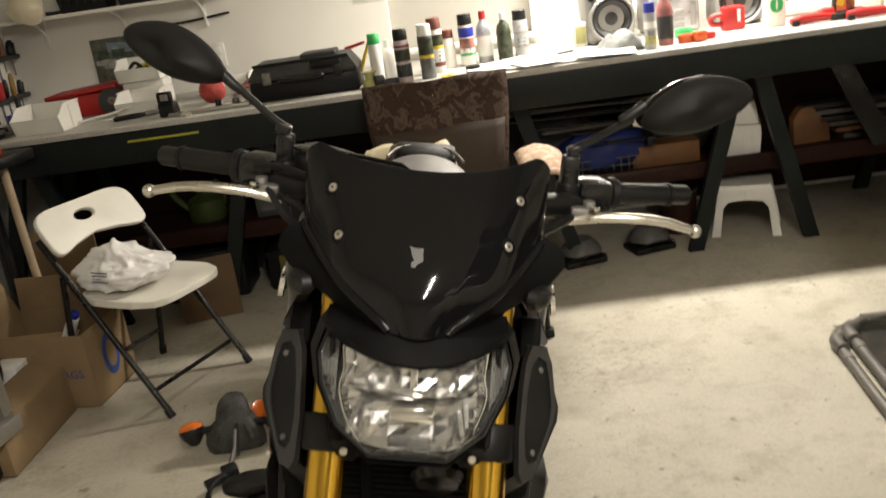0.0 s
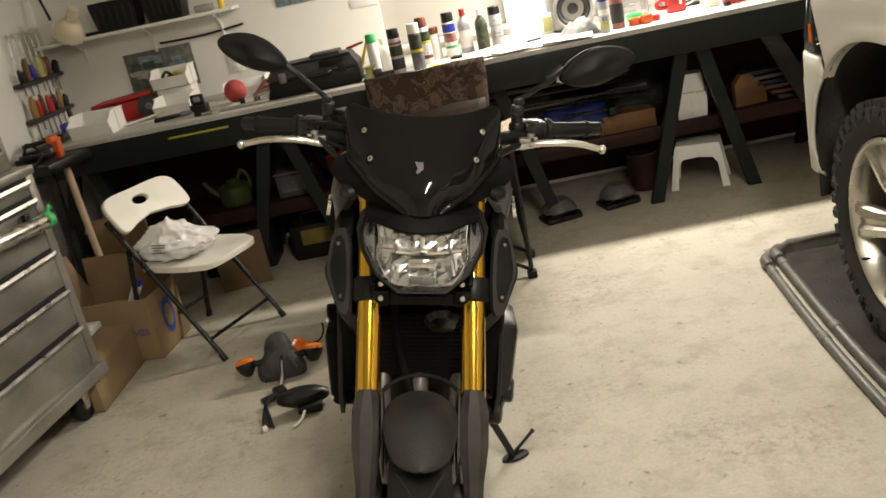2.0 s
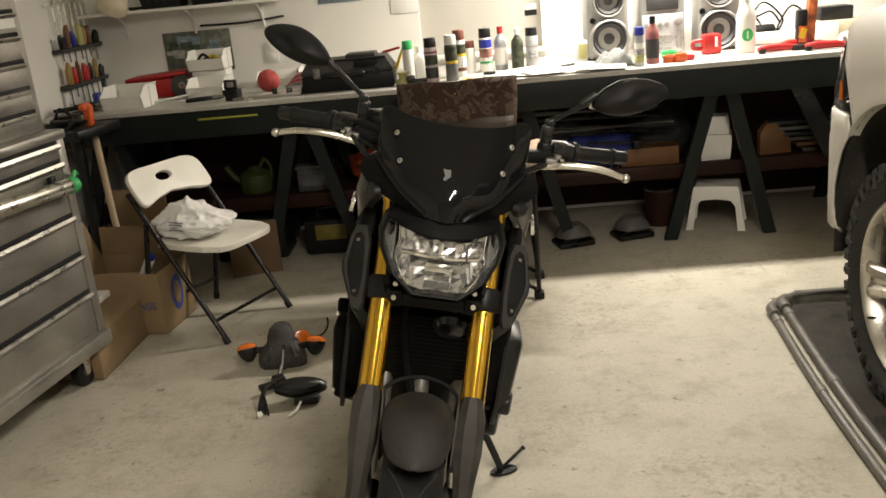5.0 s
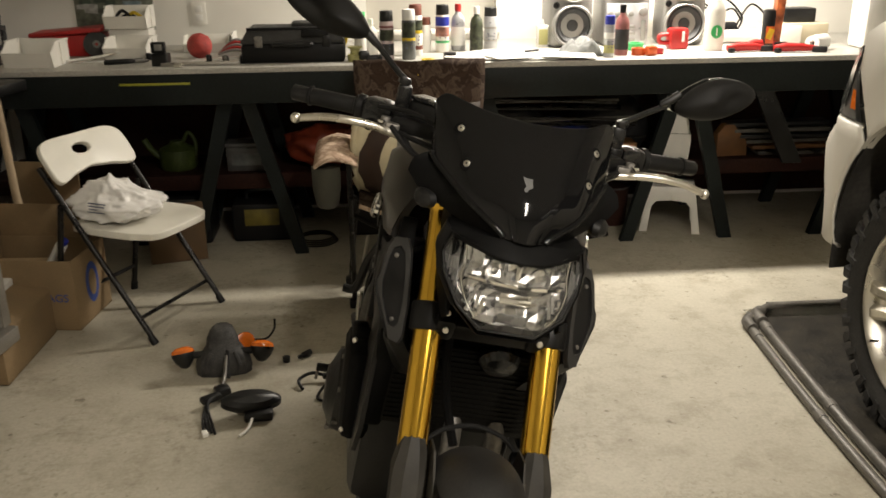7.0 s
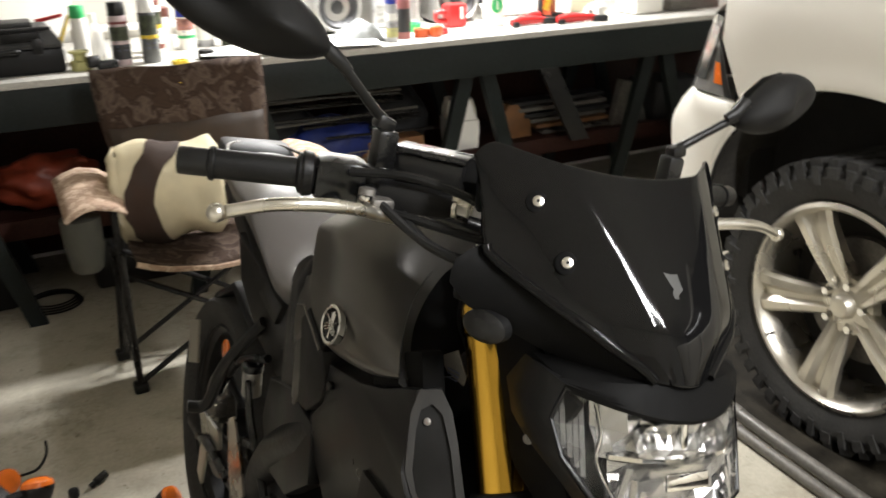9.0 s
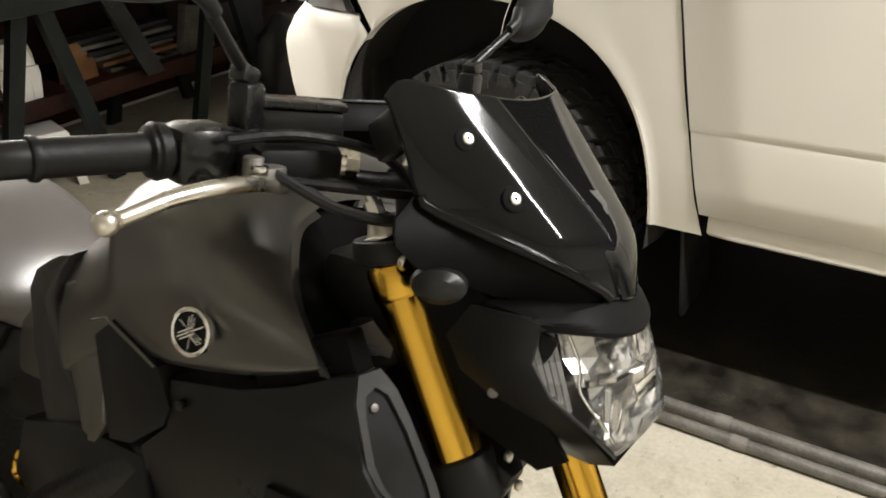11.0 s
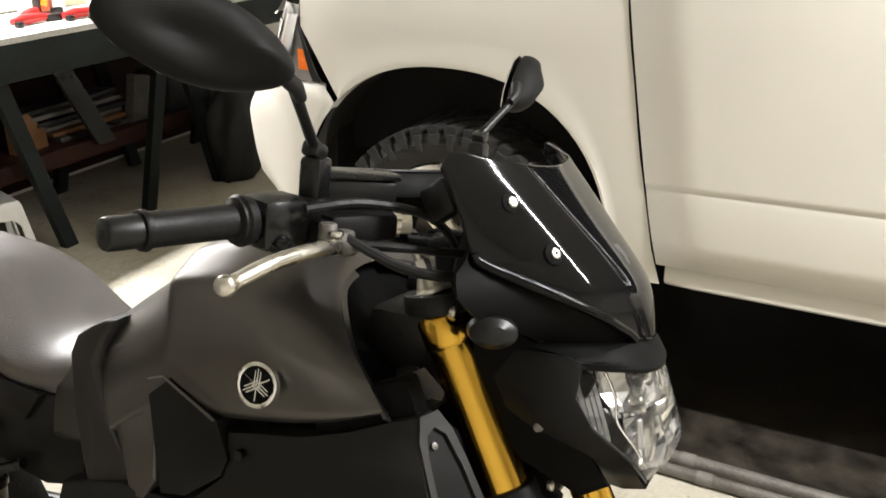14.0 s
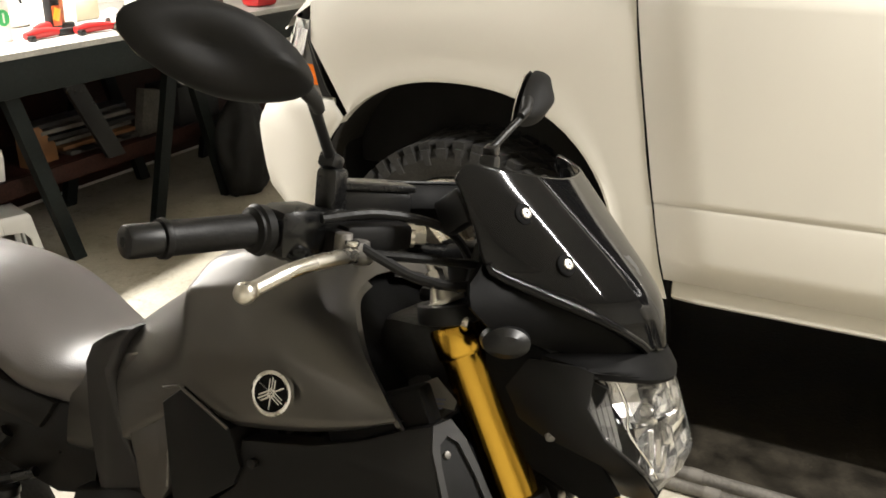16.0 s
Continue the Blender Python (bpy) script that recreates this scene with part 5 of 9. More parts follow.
    P("heel_plate", plate([(0.47, 0.40), (0.56, 0.44), (0.60, 0.54), (0.57, 0.56), (0.50, 0.50), (0.45, 0.44)], lambda y, z, t: Vector((-0.168 - t, y, z)), 0.005, 0.0015), "alu", "bare metal heel plate")
    for p0, p1, r in (((-0.15, 0.42, 0.56), (-0.14, 0.66, 0.43), 0.009), ((-0.16, 0.40, 0.50), (-0.15, 0.58, 0.62), 0.007), ((-0.13, 0.55, 0.68), (-0.14, 0.78, 0.50), 0.008), ((-0.155, 0.62, 0.40), (-0.15, 0.86, 0.36), 0.010)):
        P("hose", tube(curve_pts([p0, (Vector(p0) + Vector(p1)) * 0.5 + Vector((-0.012, 0.0, 0.03)), p1]), r, 8), "black_satin")
    P("axle_plate", plate([(1.020, 0.560), (0.950, 0.590), (0.925, 0.500), (1.000, 0.468)], lambda y, z, t: Vector((-0.148 - t, y, z)), 0.005, 0.002), "rim", "bare metal plate")
    P("peg_hanger", plate([(0.860, 0.432), (0.700, 0.455), (0.685, 0.425), (0.765, 0.385), (0.785, 0.290), (0.820, 0.300), (0.815, 0.395)], lambda y, z, t: Vector((-0.150 - t, y, z)), 0.008, 0.003), "rim", "bare metal peg hanger")
    cal = P("rear_caliper", merge(bx((0.045, 0.09, 0.055), (-0.095, 0.90, 0.40), 0.012, (-20, 0, 0)), bx((0.03, 0.05, 0.03), (-0.115, 0.86, 0.42), 0.008, (-20, 0, 0))), "alu_dull", "rear brake caliper")
    for y in (0.875, 0.925):
        part("caliper_bolt", cyl((-0.117, y, 0.40), (-0.124, y, 0.40), 0.007, n=12, edge=0.001), M["alu"], cal)
    P("rear_brake_lever", tube(curve_pts([(-0.185, 0.48, 0.34), (-0.20, 0.38, 0.31), (-0.215, 0.30, 0.305)]), 0.0065, 8), "alu_dull")
    P("chain_guard", bx((0.02, 0.40, 0.05), (0.115, 0.75, 0.44), 0.006, (-8, 0, 0)), "black")

    # side stand, reaching the floor
    inv = at.inverted()
    foot = inv @ Vector((-0.198, 3.452, 0.010))
    tip = inv @ Vector((-0.124, 3.525, 0.035))
    st = P("side_stand", tube(curve_pts([(0.135, 0.38, 0.30), foot * 0.5 + Vector((0.075, 0.2, 0.15)), foot]), [0.013] * 6 + [0.011] * 7, 12), "black", "black side stand")
    flat_ = bmesh.new()
    bmesh.ops.create_cone(flat_, cap_ends=True, segments=20, radius1=0.030, radius2=0.028, depth=0.008)
    part("stand_foot", moved(flat_, inv @ pose(-0.190, 3.450, 0.0045, 0, 0, 20) @ Matrix.Diagonal((1.5, 0.8, 1, 1))), M["black"], st)
    part("stand_tang", tube([foot, foot + (tip - foot) * 0.9, tip], [0.005, 0.005, 0.008], 10), M["black"], st)
    return bike


motorcycle()

# ---- room ----
X0, X1, Y0, Y1, H = -2.40, 3.95, -2.3, 6.30, 2.70


def room():
    fl = bx((X1 - X0 + 0.4, Y1 - Y0 + 0.4, 0.12), ((X0 + X1) / 2, (Y0 + Y1) / 2, -0.06), 0)
    obj("floor", fl, M["floor"], None, "worn grey-beige concrete garage floor with stains", "floor", kind="structure", flat=True)
    obj("ceiling", bx((X1 - X0 + 0.4, Y1 - Y0 + 0.4, 0.1), ((X0 + X1) / 2, (Y0 + Y1) / 2, H + 0.05), 0), M["ceiling"], None, "plain white garage ceiling", "ceiling", kind="structure", flat=True)
    # the wall behind the bench has a window with a grey blind in it
    wx0, wx1, wz0, wz1 = -0.49, 0.205, 0.955, 1.75
    wn = merge(bx((wx0 - X0, 0.16, H), ((X0 + wx0) / 2, Y1 + 0.08, H / 2), 0), bx((X1 - wx1, 0.16, H), ((X1 + wx1) / 2, Y1 + 0.08, H / 2), 0),
               bx((wx1 - wx0, 0.16, wz0), ((wx0 + wx1) / 2, Y1 + 0.08, wz0 / 2), 0), bx((wx1 - wx0, 0.16, H - wz1), ((wx0 + wx1) / 2, Y1 + 0.08, (H + wz1) / 2), 0))
    obj("wall_north", wn, M["wall"], None, "white painted wall behind the workbench", "wall", kind="structure", flat=True)
    obj("wall_west", bx((0.16, Y1 - Y0, H), (X0 - 0.08, (Y0 + Y1) / 2, H / 2), 0), M["wall"], None, "white painted side wall with tool racks", "wall", kind="structure", flat=True)
    obj("wall_east", bx((0.16, Y1 - Y0, H), (X1 + 0.08, (Y0 + Y1) / 2, H / 2), 0), M["wall"], None, "white painted side wall", "wall", kind="structure", flat=True)
    obj("wall_south", bx((X1 - X0 + 0.3, 0.16, H), ((X0 + X1) / 2, Y0 - 0.08, H / 2), 0), M["wall"], None, "plain white garage end wall", "wall", kind="structure", flat=True)
    win = tagged(obj("window_1", plate([(wx0, wz0), (wx1, wz0), (wx1, wz1), (wx0, wz1)], lambda x, z, t: Vector((x, Y1 + 0.075 + t, z)), 0.02), M["blind"], None, "window covered by a drawn grey blind", "window", flat=True), kind="structure")
    part("window_sill", bx((wx1 - wx0 + 0.04, 0.10, 0.022), ((wx0 + wx1) / 2, Y1 + 0.015, wz0 + 0.008), 0.004), M["wall"], win)
    # lamps
    for nm, c, sx, sy, axis in (("bench_lamp", (0.45, 5.735, 1.925), 1.27, 0.20, 0), ("ceiling_lamp", (0.42, 0.98, 2.67), 0.12, 2.18, 1)):
        L = thing(nm, "white fluorescent batten lamp with two tubes", "lamp")
        part("lamp_body", bx((sx, sy, 0.035), (c[0], c[1], c[2] + 0.012), 0.008), M["white_plastic"], L)
        for o in ((-0.05, 0.05) if axis == 0 else (-0.025, 0.025)):
            d = Vector((sx * 0.47, 0, 0)) if axis == 0 else Vector((0, sy * 0.47, 0))
            e = Vector((0, o, -0.02)) if axis == 0 else Vector((o, 0, -0.02))
            p = Vector(c) + e + Vector((0, 0, 0.005))
            part("lamp_tube", cyl(p - d, p + d, 0.008, n=10), M["paper"], L)
        if axis == 0:
            for s in (-1, 1):
                part("lamp_hanger", cyl((c[0] + s * 0.4, c[1], c[2] + 0.02), (c[0] + s * 0.4, c[1], H), 0.003, n=6), M["chair_frame"], L)


room()


# ---- workbench ----
BY, BZ, BX0, BX1 = 5.40, 0.92, -2.34, 3.2


def workbench():
    wb = thing("workbench", "long workbench with worn white top and dark green frame", "workbench")
    P = lambda n, bm, m, label="", **k: part(n, bm, M[m], wb, label, **k)
    P("bench_top", bx((BX1 - BX0, Y1 - BY - 0.004, 0.024), ((BX0 + BX1) / 2, (Y1 + BY) / 2 - 0.002, BZ - 0.012), 0.003), "bench_top", "worn pale board with paint marks")
    P("apron", bx((BX1 - BX0, 0.038, 0.135), ((BX0 + BX1) / 2, BY + 0.022, BZ - 0.024 - 0.068), 0.004), "bench_green", "dark green front board")
    P("rear_rail", bx((BX1 - BX0, 0.038, 0.12), ((BX0 + BX1) / 2, Y1 - 0.06, BZ - 0.09), 0.004), "bench_green")
    sh = P("lower_shelf", bx((BX1 - BX0, 0.50, 0.024), ((BX0 + BX1) / 2, 5.94, 0.345), 0.003), "bench_red", "red-brown lower shelf board")
    P("shelf_edge", bx((BX1 - BX0, 0.030, 0.075), ((BX0 + BX1) / 2, 5.69, 0.335), 0.004), "bench_red")
    P("back_board", bx((BX1 - BX0, 0.016, 0.66), ((BX0 + BX1) / 2, 6.27, 0.36), 0.002), "bench_red", "red-brown back board")
    for cx in (-2.1, -1.1, 0.0, 1.02, 2.0, 3.0):
        for yy in (5.56, 6.14):
            for s in (-1, 1):
                a, b = Vector((cx + s * 0.03, yy, BZ - 0.10)), Vector((cx + s * 0.255, yy, 0.0))
                d = (b - a).normalized()
                u = Vector((d.z, 0, -d.x)) * 0.033
                v = Vector((0, 0.019, 0))
                rings = [[q + u + v, q - u + v, q - u - v, q + u - v] for q in (a, b)]
                for q in rings[1]:
                    q.z = 0.0
                P("trestle_leg", loft(rings), "bench_green", flat=True)
        P("trestle_head", bx((0.10, 0.66, 0.09), (cx, 5.85, BZ - 0.115), 0.005), "bench_green")
    P("edge_ruler", bx((0.30, 0.003, 0.010), (-1.42, BY + 0.0015, 0.855), 0.001, (0, 0.0, 0)), "lime_y", "yellow-green strip")


workbench()


# ---- small things on the bench ----
def spray_can(x, y, h, r, body, cap, label, band=None, z=BZ):
    c = thing("spray_can", label, "can", pose(x, y, z))
    part("can_body", revolve([(0, 0), (r - 0.002, 0), (r, 0.004), (r, h * 0.76), (r * 0.88, h * 0.80), (r * 0.6, h * 0.83), (0, h * 0.83)], n=24), M[body], c)
    part("cap", revolve([(r * 0.93, h * 0.79), (r * 0.95, h * 0.80), (r * 0.92, h * 0.985), (r * 0.85, h), (0, h)], n=24), M[cap], c)
    for z0, z1, m_ in (band or ()):
        part("label_band", revolve([(r + 0.0005, h * z0), (r + 0.0005, h * z1)], n=24), M[m_], c)
    if band:
        part("print_bars", bars(3, r * 1.1, h * 0.03, h * 0.07, lambda a, b, t: Vector(((r + 0.0014 + t) * math.sin(a / r), -(r + 0.0014 + t) * math.cos(a / r), h * 0.40 + b))), M["ink_grey"], c)
    return c


def bottle(x, y, h, r, body, cap, label, band=None):
    c = thing("bottle", label, "bottle", pose(x, y, BZ))
    part("bottle_body", revolve([(0, 0), (r * 0.94, 0), (r, 0.006), (r, h * 0.62), (r * 0.85, h * 0.72), (r * 0.42, h * 0.80), (r * 0.38, h * 0.86)], n=24), M[body], c)
    part("cap", revolve([(r * 0.44, h * 0.84), (r * 0.44, h * 0.99), (r * 0.38, h), (0, h)], n=18), M[cap], c)
    if band:
        part("label_band", revolve([(r + 0.0006, h * 0.12), (r + 0.0006, h * 0.52)], n=24), M[band], c)
    return c


def open_bin(x, y, w, d, h, rz, z=BZ):
    b = thing("storage_bin", "white plastic stacking bin with sloped front", "storage bin", pose(x, y, z, 0, 0, rz))
    t = 0.004
    part("bin_floor", bx((w, d, t), (0, 0, t / 2), 0.001), M["white_plastic"], b)
    part("bin_back", bx((w, t, h), (0, d / 2, h / 2), 0.001), M["white_plastic"], b)
    for s in (-1, 1):
        part("bin_side", plate([(-d / 2 - 0.02, h * 0.60), (-d / 2, 0), (d / 2, 0), (d / 2, h), (-d / 2 + d * 0.25, h), (-d / 2 + 0.01, h * 0.75)], lambda yy, zz, q, s=s: Vector((s * (w / 2 - q), yy, zz)), t), M["white_plastic"], b)
        part("bin_rib", bx((0.007, 0.007, h * 0.9), (s * (w / 2 + 0.002), 0.0, h * 0.47), 0.001), M["white_plastic"], b)
        part("bin_rim", bx((0.012, d * 0.75, 0.006), (s * w / 2, d * 0.12, h), 0.001), M["white_plastic"], b)
    part("bin_front", plate([(-w / 2, 0), (w / 2, 0), (w / 2, h * 0.60), (-w / 2, h * 0.60)], lambda xx, zz, q: Vector((xx, -d / 2 - 0.02 * zz / (h * 0.6) + q, zz)), t), M["white_plastic"], b)
    return b


def speaker(x, y, rz):
    s = thing("loudspeaker", "silver loudspeaker with two dark round cones", "loudspeaker", pose(x, y, BZ, 0, 0, rz))
    part("speaker_box", bx((0.215, 0.22, 0.46), (0, 0.115, 0.23), 0.03, seg=3), M["silver_plastic"], s)
    for zc, r in ((0.107, 0.104), (0.300, 0.085)):
        part("cone_ring", revolve([(r, -0.006), (r, 0.014), (r * 0.92, 0.022), (r * 0.85, 0.012), (r * 0.85, -0.006)], (0, 0.0, zc), (0, -1, 0), 36), M["silver_plastic"], s)
        part("cone", revolve([(r * 0.86, 0.011), (r * 0.76, 0.016), (r * 0.68, 0.006), (r * 0.30, -0.028), (r * 0.27, 0.0), (0, 0.008)], (0, 0.0, zc), (0, -1, 0), 36), M["speaker_cone"], s)
    part("port", revolve([(0.016, -0.004), (0.016, 0.006), (0.012, 0.008), (0.011, -0.004), (0, -0.004)], (-0.085, 0.0, 0.205), (0, -1, 0), 20), M["black"], s)
    return s


def tape_roll(x, y, m1, label, r=0.038, h=0.03):
    return obj("tape_roll", moved(revolve([(r * 0.62, 0), (r, 0), (r, h), (r * 0.62, h)], n=28, closed_profile=True), pose(x, y, BZ)), M[m1], None, label, "tape")


M["steel_black"] = mat("worn_dark_grey_plastic", (0.030, 0.029, 0.027), 0.5, var=0.3, scale=14, fine=120, speck=0.15, spec=0.4)
M["carton_red"] = mat("printed_red_carton", (0.34, 0.085, 0.022), 0.5, var=0.85, scale=22, fine=60)
M["pale_pink"] = mat("pale_pink_can", (0.50, 0.40, 0.40), 0.4, var=0.25, scale=30)
M["pale_red"] = mat("pinkish_red_bottle", (0.30, 0.11, 0.10), 0.4, var=0.3, scale=22)
M["can_grey"] = mat("pale_grey_can", (0.42, 0.42, 0.43), 0.35, 0.3, var=0.15, scale=20)
M["blue_orange"] = mat("orange_blue_label", (0.30, 0.13, 0.10), 0.35, var=0.9, scale=24, fine=60)
M["black_camo"] = mat("dark_camouflage_label", (0.035, 0.042, 0.022), 0.4, var=0.9, scale=40, fine=90, speck=0.3)


def bench_things():
    open_bin(-1.965, 5.60, 0.22, 0.17, 0.11, -6)
    open_bin(-1.60, 5.80, 0.20, 0.17, 0.095, -4)
    up = open_bin(-1.63, 5.96, 0.20, 0.15, 0.10, -3)
    up.location.z = BZ + 0.125
    obj("bin_stand", bx((0.19, 0.13, 0.121), (-1.63, 5.975, BZ + 0.0605), 0.004), M["white_plastic"], None, "white box under a stacking bin", "box")
    open_bin(-1.28, 6.02, 0.22, 0.14, 0.075, 2)
    open_bin(-1.05, 6.0, 0.20, 0.14, 0.09, -2)
    for i, (x, y, a) in enumerate(((-1.64, 5.97, 20), (-1.61, 5.95, -30), (-1.66, 5.94, 75))):
        obj("cable_end", tube(curve_pts([(x - 0.04, y, BZ + 0.16), (x, y + 0.01, BZ + 0.185 + 0.01 * i), (x + 0.05, y - 0.01, BZ + 0.165)]), 0.008, 8), M["black" if i != 1 else "yellow"], None, "short loose cable in a bin", "cable")
    tr = thing("paint_tray", "red metal tray behind the bins", "tray")
    part("tray_body", bx((0.32, 0.18, 0.10), (-1.92, 5.98, BZ + 0.05), 0.008), M["red"], tr)
    part("tray_lid", bx((0.34, 0.20, 0.02), (-1.92, 5.98, BZ + 0.112), 0.006, (0, -4, 0)), M["red"], tr)
    obj("funnel", revolve([(0.0, 0.14), (0.012, 0.14), (0.014, 0.08), (0.05, 0.02), (0.052, 0.0), (0.048, 0.0), (0.0, 0.03)], (-2.16, 5.78, BZ), "z", 24), M["black"], None, "black plastic funnel standing upside down", "funnel")
    obj("blue_can_lid", revolve([(0, 0.0), (0.028, 0), (0.030, 0.05), (0.026, 0.058), (0, 0.06)], (-2.24, 5.86, BZ), "z", 20), M["navy"], None, "small dark blue jar", "jar")
    for i in range(4):
        x = -1.76 + 0.03 * i
        obj("file_tool", tube([(x - 0.09, 5.63 + 0.02 * i, BZ + 0.012), (x + 0.09, 5.66 + 0.025 * i, BZ + 0.030 + 0.006 * i)], [0.006, 0.004], 8), M["alu" if i % 2 else "paper"], None, "slim metal file lying on the bench", "hand tool")
    cm = thing("action_camera", "small black action camera on a box", "camera", pose(-1.405, 5.50, BZ, 0, 0, -8))
    part("camera_base", bx((0.070, 0.06, 0.055), (0, 0.01, 0.0275), 0.006), M["black"], cm)
    part("camera_body", bx((0.062, 0.030, 0.048), (-0.004, 0.0, 0.080), 0.006), M["black_matte"], cm)
    part("camera_face", bx((0.034, 0.003, 0.026), (0.0, -0.016, 0.082), 0.002), M["silver_plastic"], cm)
    bb = bmesh.new()
    bmesh.ops.create_icosphere(bb, subdivisions=4, radius=0.058)
    for v in bb.verts:
        q = v.co * 60
        v.co *= 1 + 0.035 * noise.noise(q * 0.9) + 0.03 * (1 if noise.noise(q * 0.5) > 0.25 else 0) * -1
    obj("string_ball", moved(bb, pose(-1.275, 5.75, BZ + 0.056)), M["red_ball"], None, "red rubber ball of string", "ball")
    for i in range(5):
        obj("red_cable", tube(curve_pts([(-1.20, 5.80 + 0.02 * i, BZ + 0.01), (-1.12, 5.79 + 0.02 * i, BZ + 0.03 + 0.01 * i), (-1.02, 5.77 + 0.03 * i, BZ + 0.015)]), 0.006, 8), M["red" if i % 2 else "silver_plastic"], None, "loose cable on the bench", "cable")
    obj("steel_bar", bx((0.34, 0.035, 0.016), (-1.23, 5.49, BZ + 0.008), 0.002, (0, 0, 2)), M["steel_grey"], None, "flat grey steel bar on the bench edge", "metal bar")
    obj("aluminium_clip", merge(bx((0.04, 0.03, 0.012), (-1.32, 5.45, BZ + 0.006), 0.003), cyl((-1.335, 5.45, BZ + 0.010), (-1.305, 5.45, BZ + 0.010), 0.009, n=12)), M["alu"], None, "small bare metal clip", "clip")
    for i, (x, y, sx, sy, a) in enumerate(((-1.72, 5.72, 0.24, 0.12, 12), (-1.18, 5.60, 0.22, 0.10, -9), (-1.13, 5.66, 0.18, 0.07, 14))):
        obj("paper_scrap", bx((sx, sy, 0.004), (x, y, BZ + 0.002 + 0.004 * i), 0.001, (0, 0, a)), M["paper"], None, "white scrap of card on the bench", "paper")
    dk = thing("grinding_disc", "dark grey grinding disc leaning between bins", "disc", pose(-1.775, 5.86, BZ, -14, 0, 8))
    part("disc_body", revolve([(0.008, -0.002), (0.060, -0.002), (0.060, 0.002), (0.008, 0.002)], (0, 0, 0.060), "y", 32, True), M["steel_black"], dk)
    part("disc_hub", revolve([(0.008, -0.004), (0.018, -0.004), (0.018, 0.003), (0.008, 0.003)], (0, 0, 0.060), "y", 20, True), M["alu_dull"], dk)
    for i, (x, y, a) in enumerate(((-2.26, 5.66, 35), (-2.20, 5.72, -20), (-2.14, 5.54, 70), (-1.54, 5.60, 12))):
        pl = thing("pliers", "dark steel pliers with black grips lying on the bench", "pliers", pose(x, y, BZ, 0, 0, a), "pliers on the bench")
        part("jaw", tube([(0.0, 0.0, 0.012), (0.035, 0.004, 0.012), (0.060, 0.0, 0.011)], [0.012, 0.011, 0.005], 8), M["alu_dull"], pl)
        for q in (-1, 1):
            part("grip", tube(curve_pts([(0.0, 0.0, 0.012), (-0.05, q * 0.022, 0.012), (-0.13, q * 0.018, 0.010)], 4), 0.0085, 8), M["rubber"], pl)
    for i, (x, y, m_) in enumerate(((-1.50, 5.70, "black"), (-1.46, 5.74, "alu_dull"), (-1.20, 5.53, "black"), (-1.13, 5.55, "alu_dull"), (-1.05, 5.53, "black_matte"))):
        obj("socket", merge(cyl((x, y, BZ + 0.001), (x, y, BZ + 0.032 + 0.004 * (i % 3)), 0.013 + 0.002 * (i % 2), n=16, edge=0.002), cyl((x, y, BZ + 0.03), (x, y, BZ + 0.034 + 0.004 * (i % 3)), 0.008, n=6)), M[m_], None, "small metal socket standing on the bench", "socket", "sockets on the bench")
    # black drill case
    cs = thing("tool_case", "open-topped black plastic tool case", "tool case", pose(-0.825, 5.62, BZ, 0, 0, 0))
    part("case_base", bx((0.46, 0.22, 0.085), (0, 0, 0.0425), 0.014), M["black_matte"], cs)
    lid = [[Vector((x * w, y * d, z)) for x, y in ((-1, -1), (1, -1), (1, 1), (-1, 1))] for z, w, d in ((0.086, 0.228, 0.108), (0.098, 0.228, 0.108), (0.148, 0.196, 0.084), (0.154, 0.188, 0.078))]
    part("case_lid", merge(loft(lid), bx((0.15, 0.13, 0.022), (0.07, 0.0, 0.160), 0.006)), M["steel_black"], cs, "worn dark grey lid", angle=25)
    part("case_handle", tube(curve_pts([(-0.08, -0.115, 0.085), (-0.075, -0.145, 0.085), (0.075, -0.145, 0.085), (0.08, -0.115, 0.085)]), 0.009, 10), M["black"], cs)
    for s in (-1, 1):
        part("case_latch", bx((0.035, 0.014, 0.05), (s * 0.15, -0.113, 0.095), 0.004), M["alu_dull" if s < 0 else "black"], cs)
    part("case_rib", merge(bx((0.40, 0.012, 0.012), (0, -0.108, 0.150), 0.003), bx((0.12, 0.02, 0.03), (0.10, -0.108, 0.128), 0.004)), M["black_matte"], cs)
    # round olive jar, brushes, cans
    obj("spool", merge(revolve([(0, 0), (0.032, 0), (0.034, 0.005), (0.034, 0.03), (0.022, 0.034), (0.022, 0.055), (0.034, 0.060), (0.034, 0.066), (0, 0.066)], (-0.55, 5.53, BZ), "z", 24)), M["olive"], None, "round olive green plastic spool", "spool")
    obj("grease_gun_tip", merge(cyl((-0.50, 5.49, BZ + 0.016), (-0.43, 5.50, BZ + 0.016), 0.016, n=14, edge=0.003), cyl((-0.53, 5.49, BZ + 0.03), (-0.49, 5.50, BZ + 0.03), 0.02, n=14, edge=0.004)), M["black"], None, "small black nozzle lying on the bench", "nozzle")
    obj("marker_pen", tube([(-0.62, 5.72, BZ + 0.012), (-0.55, 5.70, BZ + 0.17)], [0.010, 0.006], 10), M["yellow"], None, "yellow brush handle leaning on a case", "brush")
    obj("marker_pen", tube([(-0.66, 5.75, BZ + 0.15), (-0.57, 5.72, BZ + 0.17)], [0.008, 0.006], 10), M["red"], None, "red marker lying on a case", "marker")
    spray_can(-0.525, 5.66, 0.205, 0.028, "white_plastic", "green", "white bottle with bright green cap")
    bottle(-0.475, 5.70, 0.17, 0.03, "white_plastic", "white_plastic", "plain white plastic bottle on the bench", "paper")
